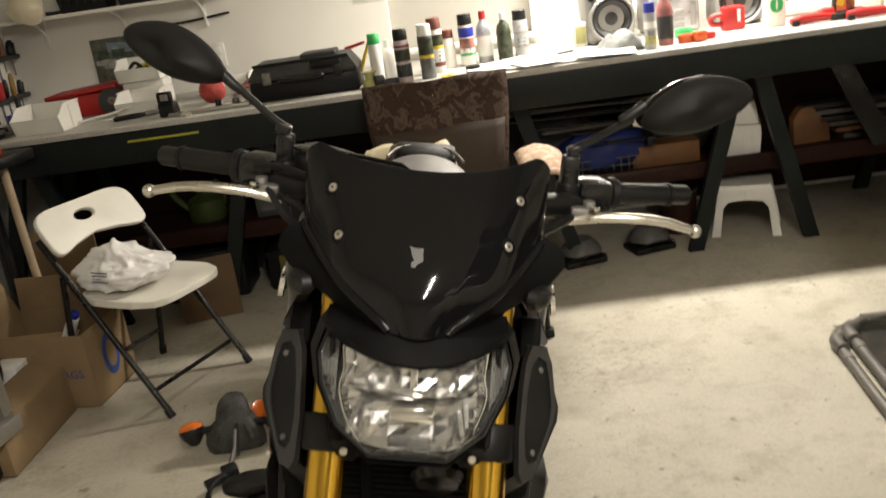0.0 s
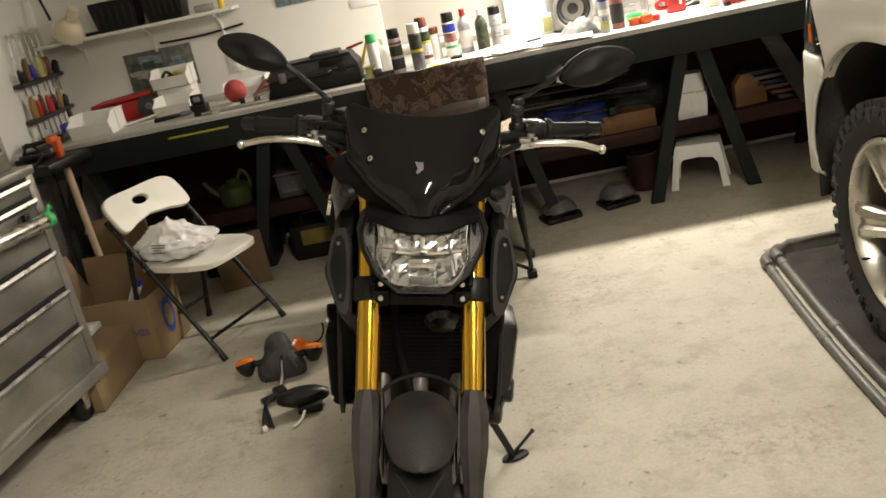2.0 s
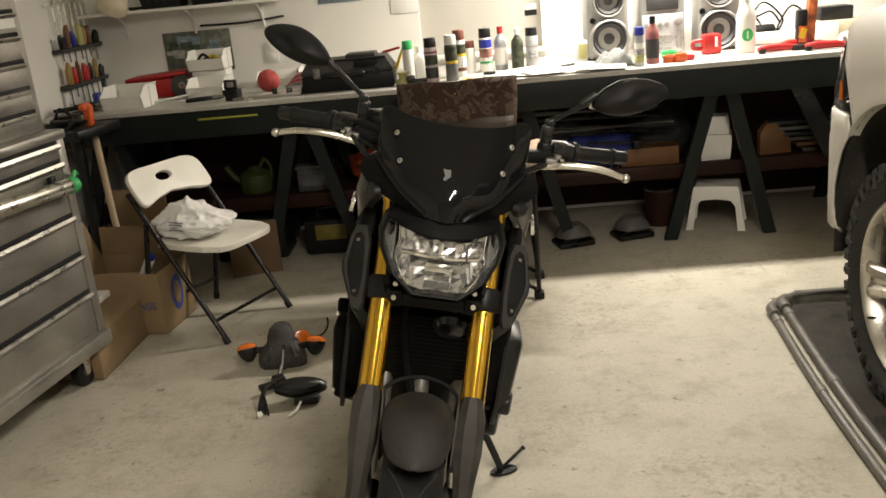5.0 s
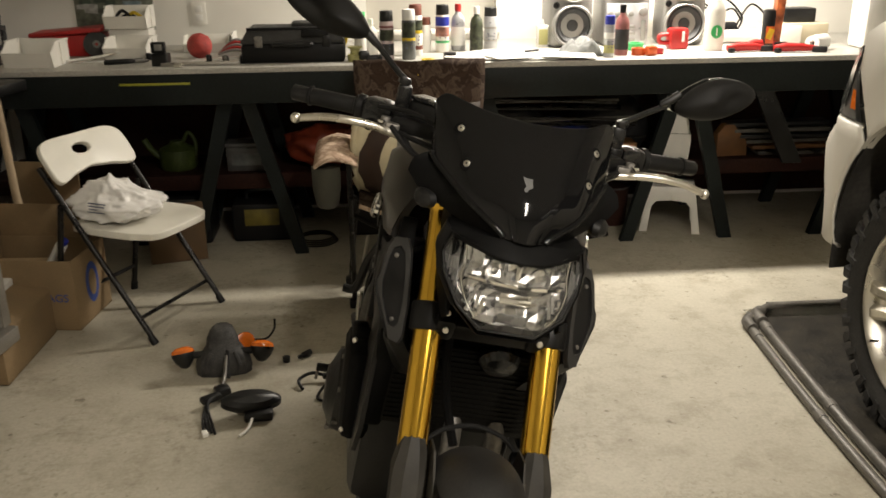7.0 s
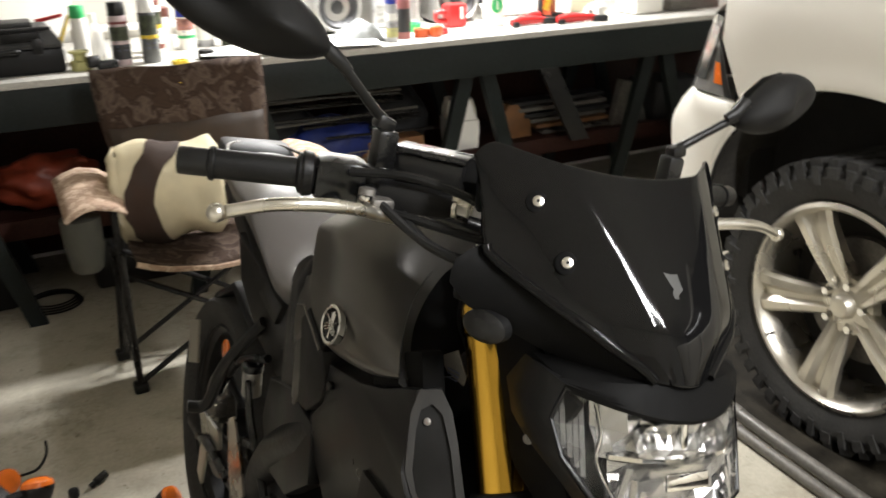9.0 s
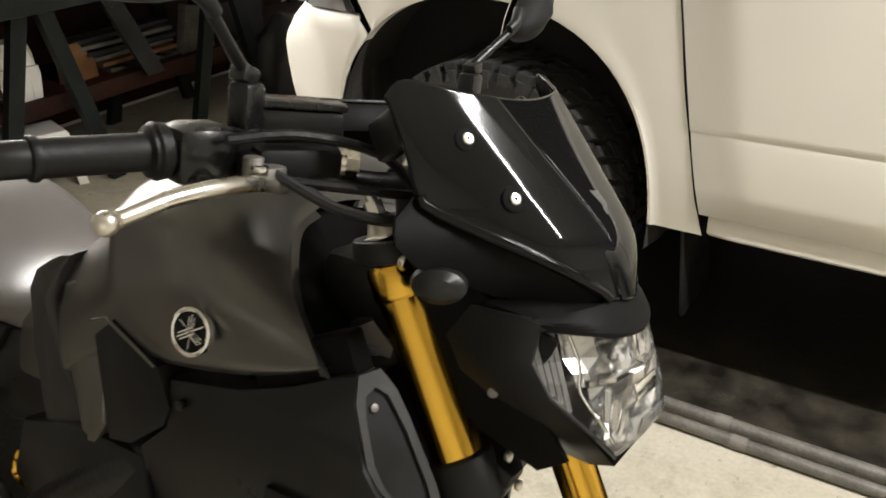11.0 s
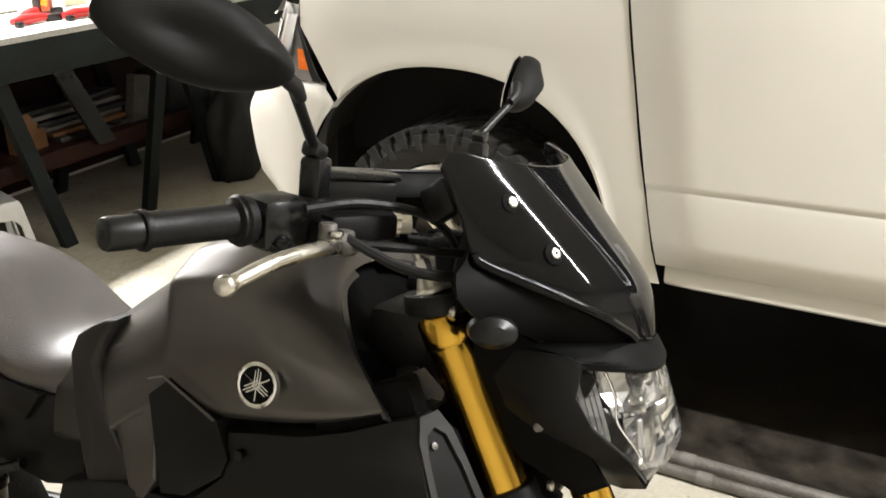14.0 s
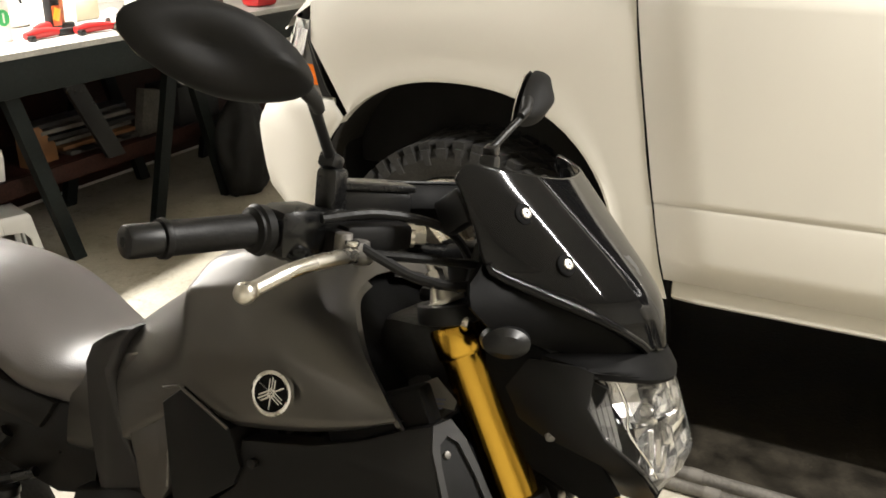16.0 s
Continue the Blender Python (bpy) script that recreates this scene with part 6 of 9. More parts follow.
    spray_can(-0.405, 5.56, 0.217, 0.032, "pale_pink", "black", "pale pink spray can with black cap and dark picture", ((0.10, 0.34, "speaker_cone"), (0.40, 0.62, "black_camo"), (0.66, 0.70, "maroon")))
    spray_can(-0.305, 5.56, 0.222, 0.031, "rag", "paper", "grey spray can with white cap and dark top band", ((0.45, 0.74, "black_camo"), (0.38, 0.44, "yellow")))
    spray_can(-0.265, 5.70, 0.232, 0.032, "paper", "rust", "tall spray can with rust-red cap", ((0.50, 0.70, "black_camo"), (0.44, 0.50, "yellow"), (0.12, 0.2, "rust")))
    spray_can(-0.215, 5.80, 0.165, 0.03, "paper", "rust", "short pale spray can with pink cap")
    spray_can(-0.130, 5.80, 0.222, 0.033, "white_plastic", "black", "white, blue and orange spray can with black cap", ((0.56, 0.75, "navy"), (0.34, 0.54, "blue_orange"), (0.20, 0.25, "green")))
    bottle(-0.050, 5.84, 0.222, 0.034, "can_grey", "red", "pale grey oil bottle with red cap", "paper")
    bottle(0.035, 5.80, 0.21, 0.032, "black_camo", "paper", "dark camouflage bottle with pale cap", "black_camo")
    spray_can(0.115, 5.88, 0.20, 0.033, "can_grey", "black", "grey spray can with black cap", ((0.20, 0.24, "steel_grey"), (0.50, 0.54, "steel_grey")))
    obj("coffee_tin", cyl((-0.12, 5.52, BZ), (-0.12, 5.52, BZ + 0.032), 0.03, n=24, edge=0.003), M["black"], None, "short black jar lid", "jar")
    obj("gold_washer", revolve([(0.018, 0), (0.030, 0), (0.030, 0.012), (0.018, 0.012)], (-0.225, 5.47, BZ), "z", 24, True), M["yellow"], None, "brass ring lying on the bench", "ring")
    sk = thing("tube_box", "slim box with yellow label", "box", pose(0.385, 5.93, BZ))
    part("box_body", bx((0.055, 0.05, 0.105), (0, 0, 0.0525), 0.004), M["paper"], sk)
    part("box_label", bx((0.045, 0.002, 0.075), (0, -0.0262, 0.05), 0.0005), M["olive"], sk)
    part("box_nozzle", cyl((0, 0, 0.105), (0, 0, 0.135), 0.010, 0.005, n=12), M["paper"], sk)
    for i, (x, y, w, d, a) in enumerate(((0.12, 5.50, 0.28, 0.19, 14), (0.24, 5.56, 0.30, 0.20, -18), (0.33, 5.50, 0.22, 0.15, 5), (0.05, 5.60, 0.25, 0.19, 32))):
        obj("paper_sheet", bx((w, d, 0.003), (x, y, BZ + 0.0015 + 0.0035 * i), 0.0005, (0.6 * i, 0, a)), M["paper"], None, "white instruction sheet lying on the bench", "paper")
    obj("pen", cyl((0.24, 5.60, BZ + 0.020), (0.31, 5.64, BZ + 0.020), 0.006, n=10), M["black"], None, "black pen lying on paper", "pen")
    # hi-fi
    speaker(0.52, 5.86, 3)
    speaker(1.086, 5.86, -4)
    ra = thing("stereo", "silver compact stereo with dark display and round knobs", "stereo", pose(0.805, 5.90, BZ))
    part("stereo_body", bx((0.235, 0.24, 0.36), (0, 0.125, 0.18), 0.02), M["silver_plastic"], ra)
    part("stereo_face", bx((0.215, 0.012, 0.205), (0, 0.002, 0.105), 0.006), M["can_grey"], ra)
    part("display", bx((0.165, 0.010, 0.070), (0, 0.0, 0.262), 0.006), M["speaker_cone"], ra)
    part("display_arch", bx((0.20, 0.016, 0.020), (0, -0.002, 0.312), 0.006), M["silver_plastic"], ra)
    for i in range(3):
        for k in range(3):
            part("button", bx((0.042, 0.008, 0.016), (-0.07 + 0.047 * k, -0.006, 0.030 + 0.032 * i), 0.003), M["silver_plastic"], ra)
    for x in (-0.085, -0.050, -0.015, 0.020):
        part("round_button", cyl((x, 0.002, 0.155), (x, -0.010, 0.155), 0.013, n=18, edge=0.002), M["silver_plastic"], ra)
    part("volume_knob", cyl((0.078, 0.002, 0.165), (0.078, -0.022, 0.165), 0.022, n=24, edge=0.003), M["silver_plastic"], ra)
    part("slider", bx((0.026, 0.012, 0.10), (0.085, -0.006, 0.075), 0.006), M["silver_plastic"], ra)
    # rag, cans, tapes, guns
    rg = bmesh.new()
    bmesh.ops.create_grid(rg, x_segments=26, y_segments=20, size=0.5)
    for v in rg.verts:
        q = Vector((v.co.x * 4, v.co.y * 4, 3.1))
        e = max(0, 1 - (abs(v.co.x) * 2) ** 3) * max(0, 1 - (abs(v.co.y) * 2) ** 3)
        hgt = 0.004 + e * (0.028 + 0.065 * max(0, noise.noise(q * 0.9) + 0.30) + 0.020 * noise.noise(q * 2.6))
        v.co = Vector((0.505 + v.co.x * 0.20 + 0.02 * noise.noise(q), 5.60 + v.co.y * 0.16 + 0.02 * noise.noise(q + Vector((5, 0, 0))), BZ + max(0.004, hgt)))
    rob = obj("rag", rg, M["rag"], None, "crumpled grey and white rag on the bench", "rag", angle=180)
    sld = rob.modifiers.new("thick", "SOLIDIFY")
    sld.thickness, sld.offset = 0.003, 1
    spray_can(0.610, 5.50, 0.185, 0.024, "can_grey", "navy", "small grey spray can with blue cap", ((0.10, 0.30, "olive"), (0.45, 0.60, "paper")))
    bottle(0.685, 5.56, 0.228, 0.032, "pale_red", "black", "pinkish red spray bottle with black cap", "speaker_cone")
    tape_roll(0.80, 5.72, "green", "roll of pale green tape", 0.04, 0.035)
    tape_roll(0.765, 5.55, "orange", "roll of orange tape standing on the bench", 0.032, 0.032)
    obj("tape_measure", bx((0.055, 0.04, 0.045), (0.815, 5.52, BZ + 0.0225), 0.012, (0, 0, 20)), M["orange"], None, "small orange steel tape measure", "tape measure")
    obj("red_clip", bx((0.05, 0.03, 0.03), (0.865, 5.56, BZ + 0.015), 0.01, (0, 0, -20)), M["red"], None, "small red plastic clip", "clip")
    rb = thing("red_tin", "glossy red metal tin with short handle", "tin", pose(1.00, 5.74, BZ, 0, 0, 4))
    part("tin_body", bx((0.092, 0.07, 0.10), (0.015, 0, 0.05), 0.012), M["red"], rb)
    part("tin_handle", tube(curve_pts([(-0.03, 0, 0.03), (-0.075, 0, 0.035), (-0.075, 0, 0.065), (-0.03, 0, 0.07)]), 0.010, 10), M["red"], rb)
    part("tin_label", bx((0.014, 0.002, 0.05), (0.03, -0.0362, 0.062), 0.0005), M["paper"], rb)
    wb = thing("oil_bottle", "white bottle with round green label", "bottle", pose(1.165, 5.66, BZ) @ Matrix.Diagonal((1.05, 1.05, 1.2, 1)))
    part("bottle_body", moved(revolve([(0, 0), (0.038, 0), (0.042, 0.008), (0.042, 0.15), (0.030, 0.185), (0.015, 0.20), (0.015, 0.22), (0, 0.22)], n=28), Matrix.Diagonal((1.1, 0.7, 1, 1))), M["white_plastic"], wb)
    part("bottle_cap", cyl((0, 0, 0.215), (0, 0, 0.24), 0.017, n=18, edge=0.002), M["green"], wb)
    part("round_label", moved(cyl((0, 0, 0), (0, -0.002, 0), 0.026, n=28), pose(0, -0.0295, 0.075)), M["green"], wb)
    part("label_mark", moved(bx((0.006, 0.001, 0.03), (0, 0, 0), 0.0003), pose(0, -0.0325, 0.075)), M["paper"], wb)
    for i, (x, y, a, l) in enumerate(((1.30, 5.58, 6, 0.20), (1.52, 5.53, -4, 0.21), (1.43, 5.70, 12, 0.18))):
        g = thing("heat_tool", "red and black hand tool lying on the bench", "hand tool", pose(x, y, BZ, 0, 0, a), "red hand tools on the bench")
        part("tool_body", tube([(-l / 2, 0, 0.02), (-l / 4, 0, 0.024), (l / 6, 0, 0.022), (l / 2, 0, 0.016)], [0.014, 0.021, 0.018, 0.012], 12), M["red"], g)
        part("tool_grip", bx((0.07, 0.03, 0.028), (l / 2, -0.012, 0.0145), 0.008, (0, 0, -18)), M["black"], g)
        part("tool_knob", bx((0.03, 0.025, 0.022), (-l / 2 + 0.01, -0.022, 0.0115), 0.006), M["black"], g)
    obj("paper_tube", merge(revolve([(0.026, -0.14), (0.033, -0.14), (0.033, 0.14), (0.026, 0.14)], (1.38, 5.93, BZ + 0.033), "x", 28, True)), M["paper"], None, "white cardboard tube lying on the bench", "tube")
    tk = thing("caulk_tube", "upright black and yellow glue cartridge", "cartridge", pose(1.45, 5.70, BZ))
    part("cartridge_body", bx((0.052, 0.05, 0.185), (0, 0, 0.0925), 0.012), M["black"], tk)
    part("cartridge_print", bx((0.040, 0.002, 0.08), (0, -0.0262, 0.065), 0.0005), M["orange"], tk)
    part("cartridge_flash", bx((0.030, 0.002, 0.05), (0, -0.0275, 0.07), 0.0005, (0, 20, 0)), M["yellow"], tk)
    obj("cartridge_box", bx((0.044, 0.044, 0.27), (1.51, 5.74, BZ + 0.135), 0.004, (0, 3, 0)), M["carton_red"], None, "tall orange-red cardboard carton on the bench", "carton")
    pr = thing("pump", "black motor with coiled cable", "motor", pose(1.36, 6.05, BZ))
    part("motor_body", merge(cyl((-0.08, 0, 0.05), (0.07, 0, 0.05), 0.045, n=20, edge=0.008), bx((0.12, 0.08, 0.03), (0, 0, 0.015), 0.005)), M["black_matte"], pr)
    part("motor_cable", tube(curve_pts([(-0.08, 0, 0.05), (-0.16, 0, 0.10), (-0.12, 0, 0.17), (-0.03, 0, 0.14), (0.05, 0, 0.16), (0.10, 0, 0.10)]), 0.005, 8), M["rubber"], pr)
    bxs = thing("grey_case", "beige plastic case with dark lid", "case", pose(1.72, 5.95, BZ))
    part("case_body", bx((0.24, 0.20, 0.10), (0, 0, 0.05), 0.01), M["lamp_cream"], bxs)
    part("case_top", bx((0.17, 0.12, 0.07), (-0.02, 0, 0.135), 0.01), M["black"], bxs)
    obj("white_canister", merge(bx((0.17, 0.16, 0.25), (1.96, 5.66, BZ + 0.125), 0.02)), M["white_plastic"], None, "white plastic canister on the bench", "canister")
    obj("grey_tray", bx((0.30, 0.2, 0.05), (2.25, 5.70, BZ + 0.025), 0.01), M["galv"], None, "grey metal tray on the bench", "tray")
    obj("black_rail", bx((0.34, 0.05, 0.04), (2.20, 5.88, BZ + 0.02), 0.006), M["black"], None, "black bar lying on the bench", "bar")
    rl = thing("machine_head", "pale metal machine with dark fittings", "machine", pose(2.42, 5.95, BZ))
    part("machine_body", merge(cyl((-0.1, 0, 0.10), (0.1, 0, 0.10), 0.07, n=24, edge=0.01), bx((0.18, 0.12, 0.05), (0, 0, 0.025), 0.008)), M["lamp_cream"], rl)
    part("machine_motor", bx((0.14, 0.12, 0.12), (0.02, 0.02, 0.22), 0.02), M["black_matte"], rl)
    # cables and offcuts towards the wall
    for k, (x0, z0) in enumerate(((1.30, 0.10), (1.42, 0.12), (1.58, 0.09))):
        obj("loose_cable", tube(curve_pts([(x0 - 0.10, 6.18, BZ + 0.006), (x0 - 0.08, 6.17, BZ + z0), (x0, 6.20, BZ + z0 + 0.08), (x0 + 0.09, 6.16, BZ + z0 - 0.01), (x0 + 0.05, 6.10, BZ + 0.03), (x0 + 0.16, 6.08, BZ + 0.006)]), 0.0055, 8), M["rubber"], None, "black cable looped against the wall", "cable", "loose cables on the bench")
    obj("paper_roll", revolve([(0.012, -0.06), (0.036, -0.06), (0.036, 0.06), (0.012, 0.06)], (1.66, 5.60, BZ + 0.036), (0.8, 0.6, 0), 24, True), M["paper"], None, "white paper roll with dark core", "roll")
    obj("tissue_box", bx((0.20, 0.11, 0.09), (1.60, 5.90, BZ + 0.045), 0.006, (0, 0, -12)), M["white_plastic"], None, "white box on the bench", "box")
    for x, y, a in ((0.42, 5.47, -8), (0.16, 5.47, 24), (-0.02, 5.50, -12)):
        obj("paper_sheet", bx((0.24, 0.15, 0.002), (x, y, BZ + 0.017), 0.0004, (1.5, 2.0, a)), M["paper"], None, "white instruction sheet with curled corner on the bench", "paper")
    fn = thing("black_funnel", "black plastic funnel lying on the bench", "funnel", pose(-2.12, 5.90, BZ, 0, 68, 10))
    part("funnel_cone", revolve([(0.012, 0.11), (0.014, 0.11), (0.016, 0.06), (0.070, 0.0), (0.066, 0.0), (0.012, 0.055)], (0, 0, 0.0), "z", 24, True), M["black"], fn)
    gj = thing("fuel_can", "red plastic fuel can", "fuel can", pose(2.58, 5.52, BZ))
    part("can_body", bx((0.17, 0.12, 0.20), (0, 0, 0.10), 0.03), M["red"], gj)
    part("can_spout", cyl((0.05, 0, 0.19), (0.09, 0, 0.24), 0.018, n=14), M["yellow"], gj)


bench_things()


# ---- wall fittings ----
def wall_things():
    sh = thing("wall_shelf", "white wall shelf on curved brackets", "shelf")
    part("shelf_board", bx((1.12, 0.19, 0.018), (-1.82, Y1 - 0.097, 1.372), 0.003), M["white_plastic"], sh)
    for x in (-2.18, -1.78, -1.38):
        part("bracket", tube(curve_pts([(x, Y1 - 0.17, 1.360), (x, Y1 - 0.10, 1.345), (x, Y1 - 0.03, 1.30), (x, Y1 - 0.008, 1.23)]), 0.007, 8), M["white_plastic"], sh)
        part("bracket_back", bx((0.014, 0.008, 0.14), (x, Y1 - 0.006, 1.292), 0.002), M["white_plastic"], sh)
    for i, (x, w, hh) in enumerate(((-1.90, 0.25, 0.16), (-1.63, 0.22, 0.17))):
        tb = thing("black_tub", "black plastic tub on the wall shelf", "tub", pose(x, Y1 - 0.10, 1.381))
        part("tub_body", loft([[Vector((a * w / 2 * f, b * 0.08 * f, z)) for a, b in ((-1, -1), (1, -1), (1, 1), (-1, 1))] for z, f in ((0, 0.86), (hh * 0.8, 1.0), (hh, 1.0))]), M["black_matte"], tb, flat=True)
        for k in range(6):
            part("tub_rib", bx((0.010, 0.006, hh * 0.6), (-w * 0.4 + w * 0.16 * k, -0.078, hh * 0.5), 0.002), M["black"], tb)
    obj("paint_brush", tube([(-2.09, 6.15, 1.390), (-1.99, 6.16, 1.392)], [0.010, 0.006], 8), M["black"], None, "dark brush lying on the wall shelf", "brush")
    obj("small_clock", bx((0.10, 0.05, 0.04), (-1.43, 6.20, 1.401), 0.008), M["steel_grey"], None, "small grey box on the wall shelf", "box")
    obj("small_jar", cyl((-1.33, 6.2, 1.381), (-1.33, 6.2, 1.43), 0.018, n=14, edge=0.003), M["yellow"], None, "small yellow jar on the wall shelf", "jar")
    obj("hanging_rod", tube(curve_pts([(-1.75, Y1 - 0.012, 1.262), (-1.5, Y1 - 0.012, 1.258), (-1.26, Y1 - 0.012, 1.275)]), 0.006, 8), M["chair_frame"], None, "thin dark rod fixed on the wall", "rod")
    # picture: plain blocks of colour in place of the scene it shows
    pc = thing("picture", "unframed landscape poster in dull green, blue and grey", "picture")
    part("picture_sheet", bx((0.395, 0.003, 0.235), (-1.785, Y1 - 0.004, 1.118), 0.001), M["poster"], pc)
    for i in range(14):
        rx, rz = random.uniform(-0.17, 0.17), random.uniform(-0.09, 0.10)
        part("picture_patch", bx((random.uniform(0.03, 0.09), 0.001, random.uniform(0.015, 0.05)), (-1.785 + rx * 0.85, Y1 - 0.0062 - 0.0003 * i, 1.118 + rz * 0.85), 0, (0, random.uniform(-6, 6), 0)), M[("poster_b", "poster_c", "poster_d")[i % 3]], pc)
    ou = thing("wall_socket", "white double wall socket", "wall socket")
    part("socket_plate", bx((0.072, 0.008, 0.115), (-1.358, Y1 - 0.005, 1.08), 0.003), M["white_plastic"], ou)
    for dz in (-0.022, 0.022):
        part("socket_face", bx((0.034, 0.004, 0.030), (-1.358, Y1 - 0.010, 1.08 + dz), 0.004), M["paper"], ou)
    obj("wall_notice", bx((0.162, 0.003, 0.21), (-0.565, Y1 - 0.003, 1.335), 0.001), M["paper"], None, "white paper notice on the wall", "notice")
    obj("wall_notice", bx((0.25, 0.003, 0.16), (-0.93, Y1 - 0.003, 1.40), 0.001), M["poster_b"], None, "blue and grey notice on the wall", "notice")
    st = thing("sticker_strip", "small black and white stickers on the window edge", "sticker")
    part("sticker", bx((0.07, 0.002, 0.030), (0.15, Y1 + 0.074, 1.165), 0), M["black"], st)
    part("sticker", bx((0.06, 0.002, 0.03), (0.155, Y1 + 0.074, 1.20), 0), M["paper"], st)
    # tool racks on the side wall
    rnd = random.Random(4)
    for z, tools in ((1.215, "black brown navy olive brass brown black"), (1.025, "brass red brown red black brass black")):
        rk = thing("tool_rack", "dark wall rack full of screwdrivers and pliers", "tool rack")
        part("rack_board", bx((0.060, 0.52, 0.022), (X0 + 0.032, 6.03, z), 0.003), M["speaker_cone"], rk)
        for k, mm in enumerate(tools.split()):
            y = 5.81 + 0.42 * k / 6 + rnd.uniform(-0.015, 0.015)
            hl, r, lean = rnd.uniform(0.075, 0.135), rnd.uniform(0.012, 0.019), rnd.uniform(-0.02, 0.02)
            part("tool_handle", tube([(X0 + 0.045, y, z + 0.012), (X0 + 0.047, y + lean * 0.2, z + 0.03), (X0 + 0.05, y + lean * 0.7, z + hl * 0.8), (X0 + 0.05, y + lean, z + hl)], [r * 0.7, r, r * 0.95, r * 0.55], 10), M[mm], rk)
            if k % 3 == 0:
                part("tool_handle", tube([(X0 + 0.045, y + 0.028, z + 0.012), (X0 + 0.05, y + 0.035, z + hl * 0.85)], [r * 0.8, r * 0.6], 10), M[mm], rk)
            part("tool_shank", cyl((X0 + 0.045, y, z - rnd.uniform(0.05, 0.12)), (X0 + 0.045, y, z), 0.0045, n=8), M["alu_dull"], rk)
    hk = thing("spanner_row", "row of spanners hung on a wall rail", "spanner rack")
    part("rail", bx((0.012, 0.50, 0.02), (X0 + 0.007, 6.02, 1.455), 0.002), M["white_plastic"], hk)
    for k in range(6):
        y = 5.84 + 0.07 * k
        part("spanner", merge(tube([(X0 + 0.022, y, 1.46), (X0 + 0.022, y, 1.30 - 0.01 * k)], [0.006, 0.005], 8), cyl((X0 + 0.016, y, 1.465), (X0 + 0.028, y, 1.465), 0.013, n=14)), M["alu"], hk)
    # clamp lamp
    la = thing("clamp_lamp", "cream enamel clamp lamp at the wall corner", "lamp", pose(-2.15, 6.08, 1.425))
    part("shade", moved(revolve([(0.02, 0.075), (0.045, 0.068), (0.070, 0.045), (0.082, 0.010), (0.080, -0.03), (0.076, -0.03), (0.064, 0.04), (0.02, 0.068)], n=32, closed_profile=True), pose(0, 0, 0, 38, 0, 62)), M["lamp_cream"], la)
    part("socket", moved(cyl((0, 0, 0.06), (0, 0, 0.145), 0.032, 0.026, n=18, edge=0.005), pose(0, 0, 0, 38, 0, 62)), M["lamp_cream"], la)
    part("lamp_arm", tube(curve_pts([(-0.10, 0.06, 0.08), (-0.14, 0.10, 0.20), (-0.20, 0.15, 0.34)]), 0.008, 8), M["chair_frame"], la)
    part("lamp_clamp", bx((0.05, 0.05, 0.06), (-0.225, 0.17, 0.36), 0.008), M["chair_frame"], la)


for nm, c in (("poster", (0.12, 0.13, 0.10)), ("poster_b", (0.20, 0.27, 0.30)), ("poster_c", (0.05, 0.07, 0.05)), ("poster_d", (0.30, 0.30, 0.28))):
    M[nm] = mat(nm + "_print", c, 0.4, var=0.5, scale=30, fine=120)
wall_things()

